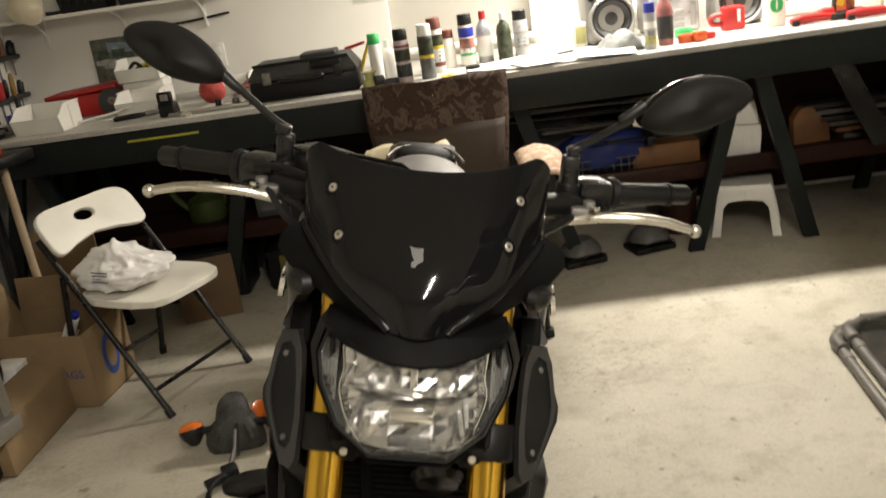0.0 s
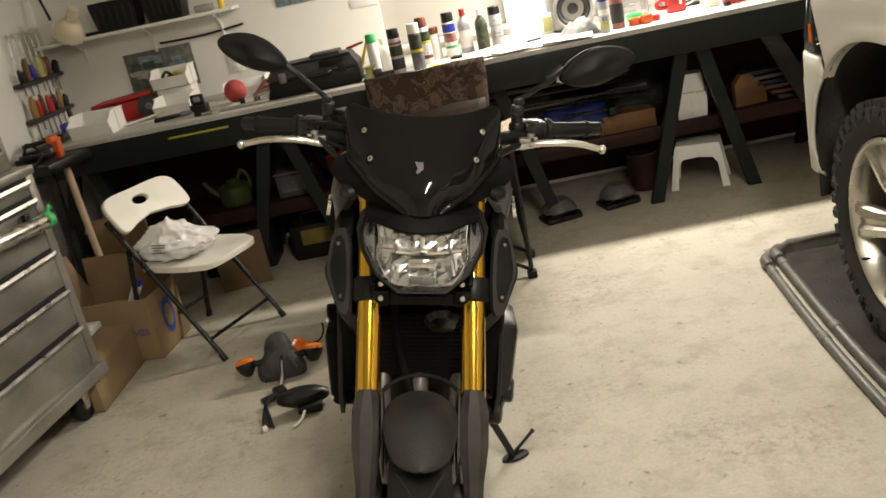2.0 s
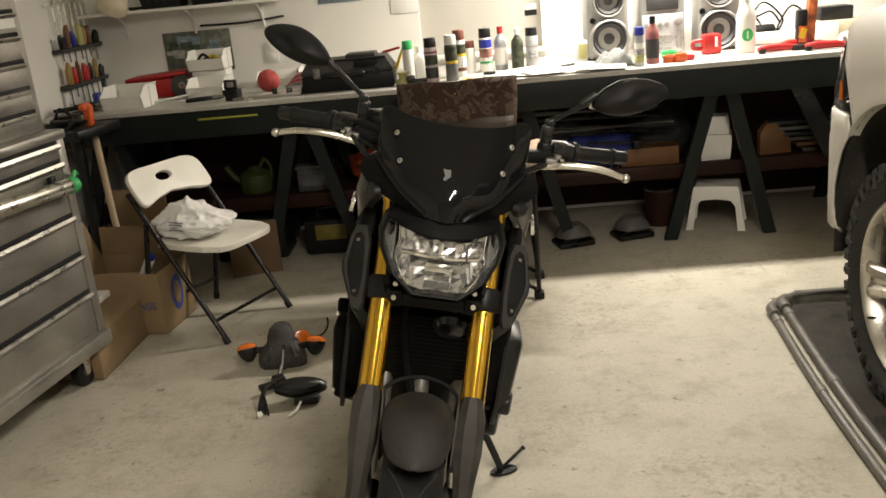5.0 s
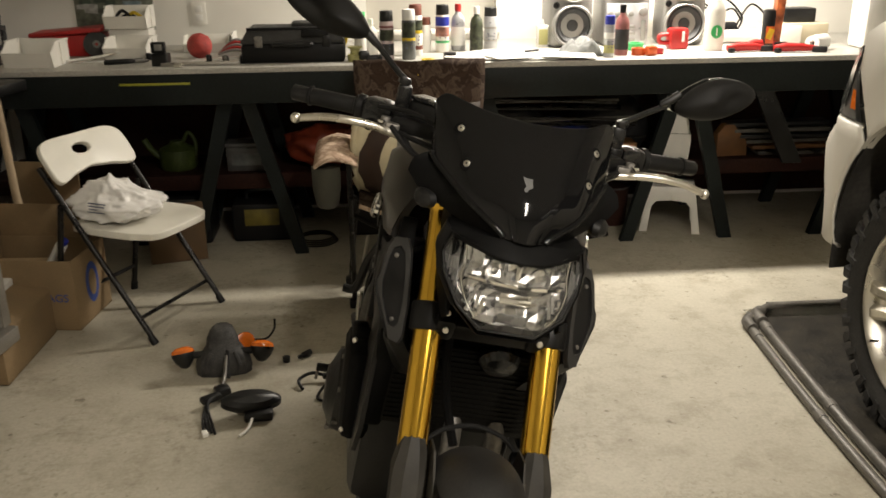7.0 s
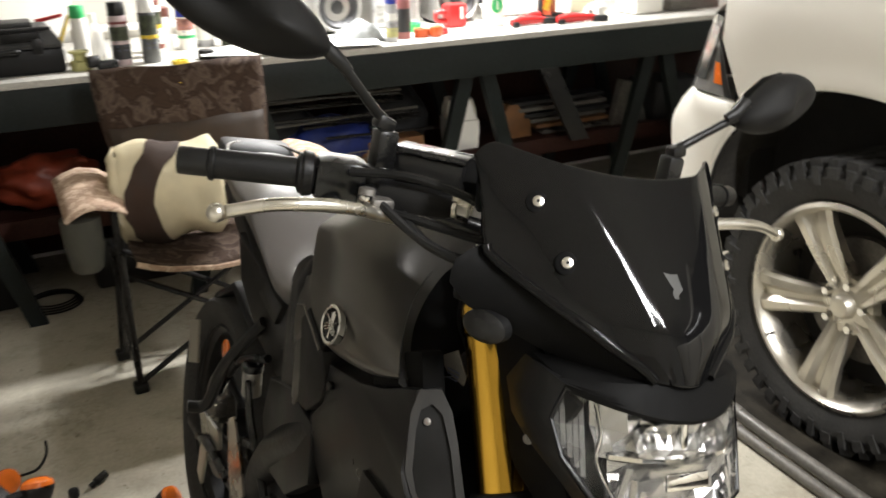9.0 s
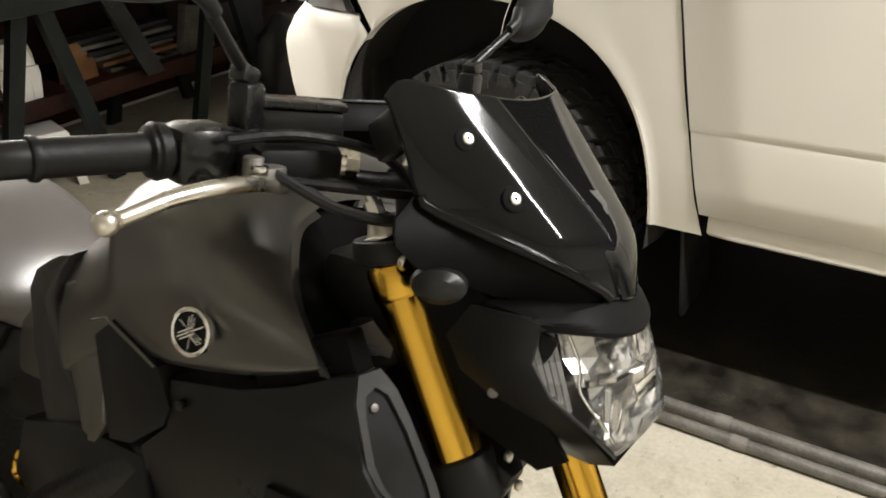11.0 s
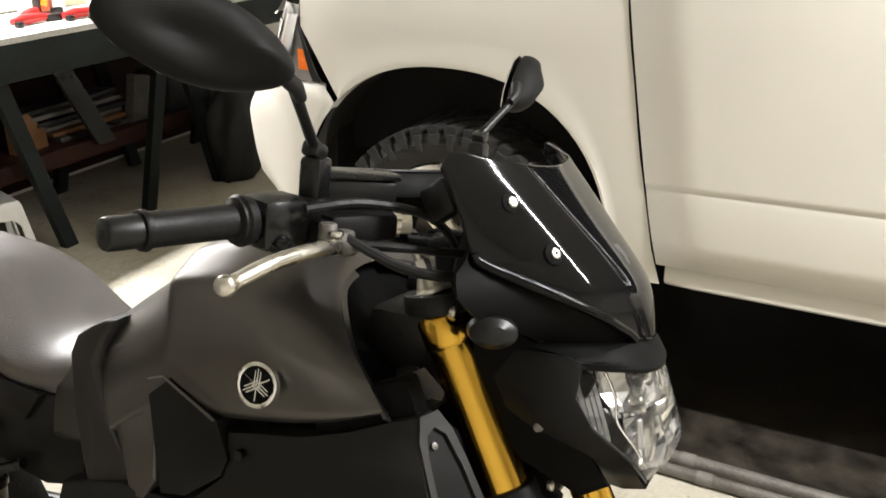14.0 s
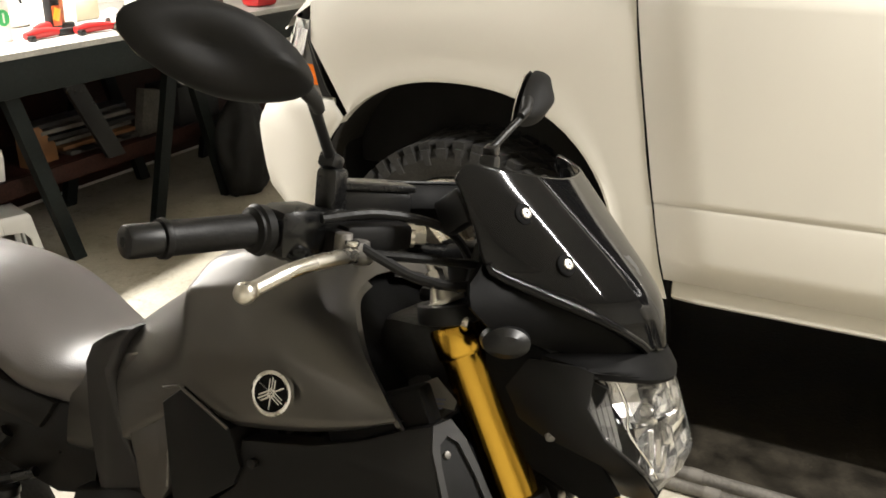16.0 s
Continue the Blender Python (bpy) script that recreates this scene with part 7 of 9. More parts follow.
# ---- under the bench ----
def under_bench():
    # white step stool
    s = thing("step_stool", "small white plastic step stool", "stool", pose(1.055, 5.76, 0, 0, 0, -18))
    sec = lambda z, w, d: [Vector((a * w, b * d, z)) for a, b in ((-1, -1), (1, -1), (1, 1), (-1, 1))]
    part("stool_top", loft([sec(0.205, 0.118, 0.098), sec(0.225, 0.115, 0.095), sec(0.235, 0.108, 0.088)]), M["white_plastic"], s)
    for a in (-1, 1):
        part("stool_side", plate([(a * 0.150, 0), (a * 0.112, 0), (a * 0.098, 0.13), (a * 0.075, 0.16), (0, 0.168), (0, 0.215), (a * 0.118, 0.215)], lambda x, z, t: Vector((x, -0.118 + 0.10 * z + t, z)), 0.012, 0.003), M["white_plastic"], s)
        part("stool_side", plate([(a * 0.150, 0), (a * 0.112, 0), (a * 0.098, 0.13), (a * 0.075, 0.16), (0, 0.168), (0, 0.215), (a * 0.118, 0.215)], lambda x, z, t: Vector((x, 0.118 - 0.10 * z - t, z)), 0.012, 0.003), M["white_plastic"], s)
        part("stool_end", plate([(-0.118, 0), (-0.085, 0), (-0.07, 0.15), (0.07, 0.15), (0.085, 0), (0.118, 0), (0.096, 0.215), (-0.096, 0.215)], lambda y, z, t, a=a: Vector((a * (0.152 - 0.16 * z - t), y, z)), 0.010, 0.002), M["white_plastic"], s)
    SZ = 0.357
    wb = thing("white_tub", "white plastic container with lid", "container", pose(1.06, 5.80, SZ, 0, 0, -16))
    part("tub_body", loft([sec(0, 0.072, 0.065), sec(0.10, 0.080, 0.07), sec(0.14, 0.078, 0.07)]), M["white_plastic"], wb)
    part("tub_neck", loft([sec(0.142, 0.070, 0.062), sec(0.19, 0.066, 0.06), sec(0.235, 0.055, 0.05)]), M["white_plastic"], wb)
    for k in range(3):
        part("tub_rib", bx((0.004, 0.006, 0.10), (-0.04 + 0.04 * k, -0.068, 0.055), 0.001), M["paper"], wb)
    obj("wood_offcut", plate([(-0.085, 0), (0.085, 0), (0.080, 0.075), (0.0, 0.165), (-0.05, 0.165), (-0.085, 0.12)], lambda x, z, t: Vector((1.375 + x, 5.80 + 0.1 * x + t, SZ + z)), 0.06, 0.003), M["wood_orange"], None, "orange-brown plywood offcut standing on the shelf", "wood")
    obj("cardboard_box", bx((0.30, 0.22, 0.10), (0.70, 5.85, SZ + 0.05), 0.003), M["wood_orange"], None, "low brown cardboard box on the lower shelf", "cardboard box")
    # blue cloth bundle and dark heaps
    for nm, c, sz, m, lab in (("blue_bag", (0.43, 5.83, SZ + 0.10), (0.20, 0.13, 0.11), "blue", "bunched blue cloth bag on the shelf"), ("black_bag", (0.78, 5.98, SZ + 0.19), (0.17, 0.12, 0.16), "cloth_black", "black cloth heaped on the shelf"), ("black_bag", (0.16, 5.95, SZ + 0.17), (0.26, 0.14, 0.16), "cloth_black", "black plastic sheeting in a heap"), ("black_bag", (2.34, 5.50, 0.0), (0.17, 0.13, 0.26), "cloth_black", "tall black cloth bag on the floor")):
        b = bmesh.new()
        bmesh.ops.create_icosphere(b, subdivisions=4, radius=1)
        for v in b.verts:
            n = 0.25 * noise.noise(v.co * 1.6 + Vector((c[0] * 9, 0, 0))) + 0.10 * abs(noise.noise(v.co * 4.5))
            v.co = Vector((v.co.x * sz[0] * (1 + n), v.co.y * sz[1] * (1 + n), max(-sz[2] * 0.9, v.co.z * sz[2] * (1 + n))))
        zmin = min(v.co.z for v in b.verts)
        obj(nm, moved(b, pose(c[0], c[1], (SZ if c[2] > 0 else 0) - zmin + 0.001)), M[m], None, lab, "bag", angle=180)
    bk = thing("wire_basket", "small wire basket on the lower shelf", "basket", pose(0.42, 5.74, SZ))
    for k in range(9):
        part("basket_wire", tube([(-0.14 + 0.035 * k, -0.02, 0.004), (-0.14 + 0.035 * k, -0.03, 0.075)], 0.0022, 6), M["alu_dull"], bk)
    for z in (0.005, 0.04, 0.075):
        part("basket_rim", tube([(-0.145, -0.02 - 0.13 * (z - 0.004), z), (0.145, -0.02 - 0.13 * (z - 0.004), z)], 0.003, 6), M["alu_dull"], bk)
    # long rods and profiles stored under the top
    for k in range(9):
        y, z = 5.66 + 0.03 * (k % 4), 0.70 - 0.022 * k
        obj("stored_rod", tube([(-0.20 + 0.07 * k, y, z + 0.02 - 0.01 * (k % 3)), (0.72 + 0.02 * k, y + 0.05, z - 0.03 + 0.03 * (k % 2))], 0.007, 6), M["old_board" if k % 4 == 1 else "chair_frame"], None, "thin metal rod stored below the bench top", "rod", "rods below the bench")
    rk = thing("rod_rack", "dark cross piece that carries stored rods", "rack")
    part("rack_bar", bx((0.04, 0.40, 0.04), (-0.05, 5.85, 0.50), 0.004), M["bench_green"], rk)
    part("rack_post", bx((0.04, 0.04, 0.16), (-0.05, 5.85, 0.43), 0.004), M["bench_green"], rk)
    part("rack_bar", bx((0.04, 0.40, 0.04), (0.62, 5.85, 0.50), 0.004), M["bench_green"], rk)
    part("rack_post", bx((0.04, 0.04, 0.16), (0.62, 5.85, 0.43), 0.004), M["bench_green"], rk)
    # lamps, pots, bucket on the floor
    for x, y in ((0.26, 5.60), (0.58, 5.66)):
        lp = thing("work_light", "old wire-guarded work light lying on the floor", "work light", pose(x, y, 0, 0, 0, 15))
        part("light_bowl", revolve([(0, 0.12), (0.05, 0.115), (0.085, 0.08), (0.095, 0.055), (0.088, 0.055), (0.05, 0.10), (0, 0.105)], n=28), M["shaded_box"], lp)
        part("light_base", bx((0.20, 0.15, 0.03), (0, 0, 0.015), 0.012), M["chair_frame"], lp)
        part("light_guard", tube(curve_pts([(-0.10, -0.05, 0.02), (-0.06, -0.10, 0.06), (0.06, -0.10, 0.06), (0.10, -0.05, 0.02)]), 0.003, 6), M["chair_frame"], lp)
        part("light_post", cyl((0, 0, 0.028), (0, 0, 0.10), 0.03, n=14), M["chair_frame"], lp)
    bu = thing("paint_bucket", "rusty paint bucket with wire rim", "bucket", pose(0.77, 5.86, 0))
    part("bucket_body", revolve([(0, 0), (0.075, 0), (0.085, 0.20), (0.090, 0.205), (0.080, 0.20), (0.07, 0.01), (0, 0.01)], n=28), M["bench_red"], bu)
    part("bucket_rim", revolve([(0.085, 0.198), (0.092, 0.203), (0.085, 0.208)], n=28), M["alu_dull"], bu)
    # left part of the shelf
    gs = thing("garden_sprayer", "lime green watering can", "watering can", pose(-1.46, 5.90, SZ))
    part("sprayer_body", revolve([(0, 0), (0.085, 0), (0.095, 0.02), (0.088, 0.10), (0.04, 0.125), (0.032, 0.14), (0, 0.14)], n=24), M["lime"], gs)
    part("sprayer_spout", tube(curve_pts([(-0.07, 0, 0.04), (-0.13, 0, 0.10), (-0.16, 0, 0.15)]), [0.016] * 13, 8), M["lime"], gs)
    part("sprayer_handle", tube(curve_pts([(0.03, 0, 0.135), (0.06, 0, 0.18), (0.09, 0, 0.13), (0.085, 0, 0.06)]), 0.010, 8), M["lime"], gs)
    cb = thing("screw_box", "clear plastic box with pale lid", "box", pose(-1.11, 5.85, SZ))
    part("box_body", bx((0.19, 0.13, 0.12), (0, 0, 0.06), 0.008), M["shaded_box"], cb)
    part("box_lid", bx((0.20, 0.14, 0.02), (0, 0, 0.131), 0.006), M["shaded_box"], cb)
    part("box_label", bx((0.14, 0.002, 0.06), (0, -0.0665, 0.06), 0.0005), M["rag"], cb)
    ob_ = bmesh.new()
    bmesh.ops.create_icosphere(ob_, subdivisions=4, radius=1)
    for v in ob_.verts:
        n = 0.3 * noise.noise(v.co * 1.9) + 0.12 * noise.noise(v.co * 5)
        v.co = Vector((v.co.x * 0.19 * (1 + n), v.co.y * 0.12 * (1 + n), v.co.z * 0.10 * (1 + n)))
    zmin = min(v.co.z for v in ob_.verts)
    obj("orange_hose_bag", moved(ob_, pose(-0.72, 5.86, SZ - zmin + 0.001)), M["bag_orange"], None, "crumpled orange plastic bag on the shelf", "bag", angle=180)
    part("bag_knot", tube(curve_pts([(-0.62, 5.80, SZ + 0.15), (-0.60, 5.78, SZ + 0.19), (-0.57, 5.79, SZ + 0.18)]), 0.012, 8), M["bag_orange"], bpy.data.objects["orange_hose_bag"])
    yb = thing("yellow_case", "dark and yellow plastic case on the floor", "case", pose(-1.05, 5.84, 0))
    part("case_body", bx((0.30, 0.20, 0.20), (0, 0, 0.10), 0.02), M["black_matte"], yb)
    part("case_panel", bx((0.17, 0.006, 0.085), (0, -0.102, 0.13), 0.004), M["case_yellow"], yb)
    part("case_handle", tube(curve_pts([(-0.08, 0, 0.195), (-0.07, 0, 0.24), (0.07, 0, 0.24), (0.08, 0, 0.195)]), 0.010, 8), M["black"], yb)
    obj("cable_coil", merge(*[revolve([(0.10 - 0.006 * k, 0.008 * k), (0.106 - 0.006 * k, 0.004 + 0.008 * k), (0.10 - 0.006 * k, 0.008 + 0.008 * k), (0.094 - 0.006 * k, 0.004 + 0.008 * k)], (-0.78, 5.72, 0.001), "z", 28, True) for k in range(4)]), M["rubber"], None, "coiled black cable on the floor", "cable")
    obj("black_crate", bx((0.40, 0.26, 0.24), (-1.50, 5.86, 0.12), 0.02), M["black"], None, "black plastic crate on the floor", "crate")
    obj("black_crate", bx((0.32, 0.26, 0.22), (-0.45, 5.90, 0.11), 0.02), M["black"], None, "black plastic crate on the floor", "crate")
    # right part
    obj("leaning_board", plate([(-0.05, 0), (0.05, 0), (0.05, 0.62), (-0.05, 0.62)], lambda x, z, t: Vector((1.52 + x - 0.38 * z + 0.10, 5.62 + 0.02 * z + t, SZ + 0.0 + z * 0.76)), 0.02, 0.003), M["black"], None, "long black board leaning below the bench", "board")
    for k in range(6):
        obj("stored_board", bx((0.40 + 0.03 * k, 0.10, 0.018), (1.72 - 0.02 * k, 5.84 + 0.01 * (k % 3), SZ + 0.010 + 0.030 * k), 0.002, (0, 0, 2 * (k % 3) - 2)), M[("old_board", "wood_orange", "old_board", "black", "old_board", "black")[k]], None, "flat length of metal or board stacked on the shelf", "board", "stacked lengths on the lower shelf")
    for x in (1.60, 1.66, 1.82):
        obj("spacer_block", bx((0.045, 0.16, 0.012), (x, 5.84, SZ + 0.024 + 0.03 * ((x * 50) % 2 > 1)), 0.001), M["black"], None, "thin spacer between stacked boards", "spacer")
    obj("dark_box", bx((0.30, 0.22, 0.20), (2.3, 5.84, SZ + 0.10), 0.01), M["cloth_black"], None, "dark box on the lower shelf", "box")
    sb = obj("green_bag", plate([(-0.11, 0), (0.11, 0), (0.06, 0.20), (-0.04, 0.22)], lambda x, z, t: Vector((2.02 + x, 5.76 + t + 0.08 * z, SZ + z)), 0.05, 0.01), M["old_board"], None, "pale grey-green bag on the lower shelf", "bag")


M["cloth_black"] = mat("black_cloth", (0.010, 0.010, 0.011), 0.7, var=0.3, scale=9, fine=200, bump=0.2)
under_bench()


# ---- folding chair with bag ----
def folding_chair():
    c = thing("folding_chair", "white plastic folding chair with dark steel legs", "chair")
    P = lambda n, bm, m, label="": part(n, bm, M[m], c, label)
    # seen from its side: front to the camera's right; u: front direction, w: width direction
    F0 = Vector((-1.340, 4.585, 0))          # front foot, near side
    B1 = Vector((-1.145, 4.970, 0))          # front foot, far side
    R0 = Vector((-1.752, 4.786, 0))          # rear foot, near side
    w = (B1 - F0)
    wn = w.normalized()
    R1 = R0 + w * 1.0
    width = w.length
    fdir = Vector((wn.y, -wn.x, 0))          # towards the chair's front
    up = Vector((0, 0, 1))
    mid = (F0 + R0) * 0.5
    for base_f, base_r, s in ((F0, R0, 0), (B1, R1, 1)):
        back = base_f - fdir * 0.455
        top = back + up * 0.668
        P("front_leg", tube([base_f + up * 0.006, base_f + (top - base_f) * 0.97], 0.0115, 12), "chair_frame", "long dark steel tube from front foot to back rest")
        seat_pt = base_r + fdir * 0.275 + up * 0.408
        rear_top = base_r + fdir * 0.100 + up * 0.515
        P("rear_leg", tube([base_r + up * 0.006, rear_top], 0.0115, 12), "chair_frame")
        for b, d in ((base_f, top - base_f), (base_r, rear_top - base_r)):
            P("leg_cap", tube([b, b + d.normalized() * 0.035], 0.0145, 12), "rubber")
    def cross(a, b, t0):
        P("cross_bar", tube([a + (b[0] - a) * t0, b[1] + (b[2] - b[1]) * t0], 0.008, 10), "chair_frame")
    topF, topB = F0 - fdir * 0.455 + up * 0.668, B1 - fdir * 0.455 + up * 0.668
    spF, spB = R0 + fdir * 0.275 + up * 0.408, R1 + fdir * 0.275 + up * 0.408
    cross(F0, (topF, B1, topB), 0.14)
    cross(R0, (R0 + fdir * 0.1 + up * 0.515, R1, R1 + fdir * 0.1 + up * 0.515), 0.22)
    # seat: a waisted slab, slightly dished
    S0 = (spF + spB) * 0.5 + fdir * 0.0
    rows = []
    for i in range(13):
        t = i / 12
        y = -0.19 + 0.405 * t
        hw = 0.185 + 0.012 * math.sin(math.pi * t) - 0.020 * max(0, t - 0.85) / 0.15
        row = []
        for j in range(11):
            q = -1 + 2 * j / 10
            edge_round = 0.03 * (abs(q) ** 6) * (1 if t > 0.8 or t < 0.1 else 0)
            z = 0.022 - 0.012 * (1 - q * q) * math.sin(math.pi * t) - 0.03 * max(0, t - 0.82) ** 1.2
            row.append(S0 + fdir * (y - edge_round * (1 if t > 0.5 else -1)) + wn * (q * hw) + up * z)
        rows.append(row)
    seat = P("seat", loft(rows, False, False), "chair_white", "off-white plastic seat")
    sd = seat.modifiers.new("thick", "SOLIDIFY")
    sd.thickness, sd.offset = 0.026, -1 if loft else 1
    bv = seat.modifiers.new("round", "BEVEL")
    bv.width, bv.segments = 0.008, 3
    # back rest with an oval hole
    M0 = (topF + topB) * 0.5
    lean = (topF - F0).normalized()
    outl, hole = [], []
    for i in range(32):
        a = 2 * math.pi * i / 32
        ca, sa = math.cos(a), math.sin(a)
        sx = (abs(ca) ** 0.45) * (1 if ca >= 0 else -1) * 0.220
        sz = (abs(sa) ** 0.55) * (1 if sa >= 0 else -1)
        zz = 0.110 * sz if sz > 0 else 0.120 * sz + 0.085 * (1 - (sx / 0.220) ** 2)
        outl.append((sx, zz))
        hole.append((0.045 * ca - 0.0, 0.045 + 0.022 * sa))
    nrm = wn.cross(lean).normalized()
    bm = bmesh.new()
    mk = lambda x, z, t: M0 + fdir * 0.015 - lean * 0.035 + wn * x + lean * z + nrm * (t + 0.5 * x * x)
    o1, h1 = [bm.verts.new(mk(x, z, -0.012)) for x, z in outl], [bm.verts.new(mk(x, z, -0.012)) for x, z in hole]
    o2, h2 = [bm.verts.new(mk(x, z, 0.012)) for x, z in outl], [bm.verts.new(mk(x, z, 0.012)) for x, z in hole]
    for i in range(32):
        j = (i + 1) % 32
        bm.faces.new((o1[i], o1[j], h1[j], h1[i]))
        bm.faces.new((o2[j], o2[i], h2[i], h2[j]))
        bm.faces.new((o1[j], o1[i], o2[i], o2[j]))
        bm.faces.new((h1[i], h1[j], h2[j], h2[i]))
    br = P("back_rest", bm, "chair_white", "off-white plastic back rest with oval grip hole")
    b2 = br.modifiers.new("round", "BEVEL")
    b2.width, b2.segments, b2.limit_method = 0.006, 3, "ANGLE"
    # shopping bag on the seat
    bag = thing("shopping_bag", "crumpled white plastic shopping bag on a chair", "bag")
    g = bmesh.new()
    bmesh.ops.create_icosphere(g, subdivisions=5, radius=1)
    base = S0 - fdir * 0.085 - wn * 0.02 + up * 0.022
    for v in g.verts:
        p = v.co.copy()
        n = 0.20 * (1 - abs(noise.noise(p * 1.5 + Vector((7, 2, 1))))) ** 4 - 0.08 + 0.16 * noise.noise(p * 1.2) + 0.16 * abs(noise.noise(p * 1.9 + Vector((3, 1, 0)))) - 0.14 * abs(noise.noise(p * 3.0 + Vector((0, 2, 0)))) - 0.06 * abs(noise.noise(p * 8 + Vector((1, 0, 4)))) + 0.06
        k = 1 + n - 0.08
        ridge = math.exp(-((p.x + 0.35) / 0.55) ** 2)
        z = p.z * (0.055 + 0.040 * ridge) * k + 0.055
        flare = 1.0 - 0.42 * max(0, p.z)
        v.co = base + fdir * (p.x * 0.190 * k * flare) + wn * (p.y * 0.145 * k * flare) + up * max(0.0, z * 1.08)
    part("bag_body", g, M["bag"], bag, angle=180)
    def bagpt(a, b, t):
        return base + wn * -0.118 + fdir * (a + 0.02) + up * (0.085 + b) - wn * (t * 0.5) + wn * (-0.02 + 0.22 * max(0, b + 0.03) + 0.9 * a * a)
    part("print_bars", bars(4, 0.085, 0.004, 0.011, bagpt), M["ink_grey"], bag)


folding_chair()


# ---- boxes ----
def open_box(name, at, sx, sy, sz, rz, flaps, label):
    b = thing(name, label, "cardboard box", pose(*at, 0, 0, rz))
    t = 0.005
    part("box_base", bx((sx, sy, t), (0, 0, t / 2), 0.001), M["cardboard_dark"], b)
    for s in (-1, 1):
        part("box_wall", bx((sx, t, sz), (0, s * (sy / 2 - t / 2), sz / 2), 0.001), M["cardboard"], b)
        part("box_wall", bx((t, sy - 2 * t - 0.001, sz), (s * (sx / 2 - t / 2), 0, sz / 2), 0.001), M["cardboard"], b)
    for side, ang in flaps:
        if side in "fb":
            s = -1 if side == "f" else 1
            m = Matrix.Translation((0, s * (sy / 2 - t / 2), sz)) @ pose(0, 0, 0, s * -ang, 0, 0)
            part("box_flap", moved(bx((sx * 0.97, t, sy * 0.45), (0, 0, sy * 0.225), 0.001), m), M["cardboard"], b)
        else:
            s = -1 if side == "l" else 1
            m = Matrix.Translation((s * (sx / 2 - t / 2), 0, sz)) @ pose(0, 0, 0, 0, s * ang, 0)
            part("box_flap", moved(bx((t, sy * 0.97, sx * 0.4), (0, 0, sx * 0.2), 0.001), m), M["cardboard"], b)
    return b


def boxes():
    a = open_box("cardboard_box", (-1.857, 4.919, 0), 0.44, 0.30, 0.290, -8, (("b", 8), ("l", 20)), "open brown cardboard box with blue print")
    words("box_print", "WIPING RAGS", 0.046, pose(0.045, -0.1512, 0.135, 90, 0, 0), M["ink_blue"], a)
    part("print_mark", plate([(0.09 * math.cos(2 * math.pi * i / 24) * 0.6, 0.15 + 0.085 * math.sin(2 * math.pi * i / 24)) for i in range(24)], lambda y, z, t: Vector((0.2205 + t, y, z)), 0.001), M["ink_blue"], a)
    part("print_mark_inner", plate([(0.09 * math.cos(2 * math.pi * i / 24) * 0.36, 0.15 + 0.055 * math.sin(2 * math.pi * i / 24)) for i in range(24)], lambda y, z, t: Vector((0.2218 + t, y, z)), 0.001), M["cardboard"], a)
    obj("rag_heap", bx((0.38, 0.24, 0.18), (-1.857, 4.919, 0.10), 0.05, (0, 0, -8), 3), M["cardboard_dark"], None, "brown packing paper filling a box", "packing")
    sp = thing("aerosol_tube", "silver tube with blue end lying in a box", "tube")
    part("tube_body", cyl((-1.80, 4.88, 0.20), (-1.715, 4.84, 0.33), 0.022, n=16, edge=0.003), M["paper"], sp)
    part("tube_cap", cyl((-1.715, 4.84, 0.33), (-1.703, 4.835, 0.348), 0.018, n=16, edge=0.003), M["navy"], sp)
    b = open_box("cardboard_box", (-1.935, 4.53, 0), 0.34, 0.44, 0.175, -3, (("b", 70), ("r", -78), ("l", 80)), "low brown cardboard box beside the tool chest")
    # cardboard sheet standing behind the boxes
    obj("cardboard_sheet", bx((0.30, 0.008, 0.55), (-1.90, 5.27, 0.277), 0.001, (-5, 0, -12)), M["cardboard"], None, "brown cardboard sheet leaning behind the boxes", "cardboard")
    obj("cardboard_sheet", bx((0.26, 0.008, 0.28), (-1.42, 5.50, 0.142), 0.001, (-6, 0, 14)), M["cardboard_dark"], None, "dark brown cardboard under the bench", "cardboard")
    obj("broom_handle", tube([(-1.93, 5.10, 0.03), (-2.00, 5.20, 0.45), (-2.04, 5.27, 0.86)], 0.0165, 14), M["wood"], None, "pale wooden pole standing by the bench", "pole")
    # small black side table with clamp
    tb = thing("vise_stand", "black steel bracket with vise and red clamp", "vise")
    part("stand_top", bx((0.22, 0.32, 0.045), (-2.08, 5.22, 0.875), 0.006, (0, 0, -14)), M["black"], tb)
    part("stand_post", cyl((-2.12, 5.24, 0), (-2.12, 5.24, 0.86), 0.028, n=14), M["black"], tb)
    part("stand_base", cyl((-2.12, 5.24, 0), (-2.12, 5.24, 0.015), 0.12, n=24), M["black"], tb)
    part("clamp_jaw", merge(bx((0.035, 0.05, 0.10), (-2.03, 5.23, 0.945), 0.010, (10, 8, 0)), bx((0.03, 0.08, 0.03), (-2.03, 5.20, 0.99), 0.008)), M["orange"], tb, "red-orange clamp jaw")
    part("vise_body", merge(bx((0.10, 0.10, 0.06), (-2.14, 5.24, 0.925), 0.012), cyl((-2.20, 5.20, 0.93), (-2.0, 5.12, 0.93), 0.011, n=12)), M["chair_frame"], tb)
    part("coil_cable", tube(curve_pts([(-2.16, 5.16, 0.95), (-2.10, 5.10, 1.0), (-2.04, 5.08, 0.95), (-2.08, 5.05, 0.90), (-2.14, 5.06, 0.86)]), 0.007, 8), M["rubber"], tb)


boxes()


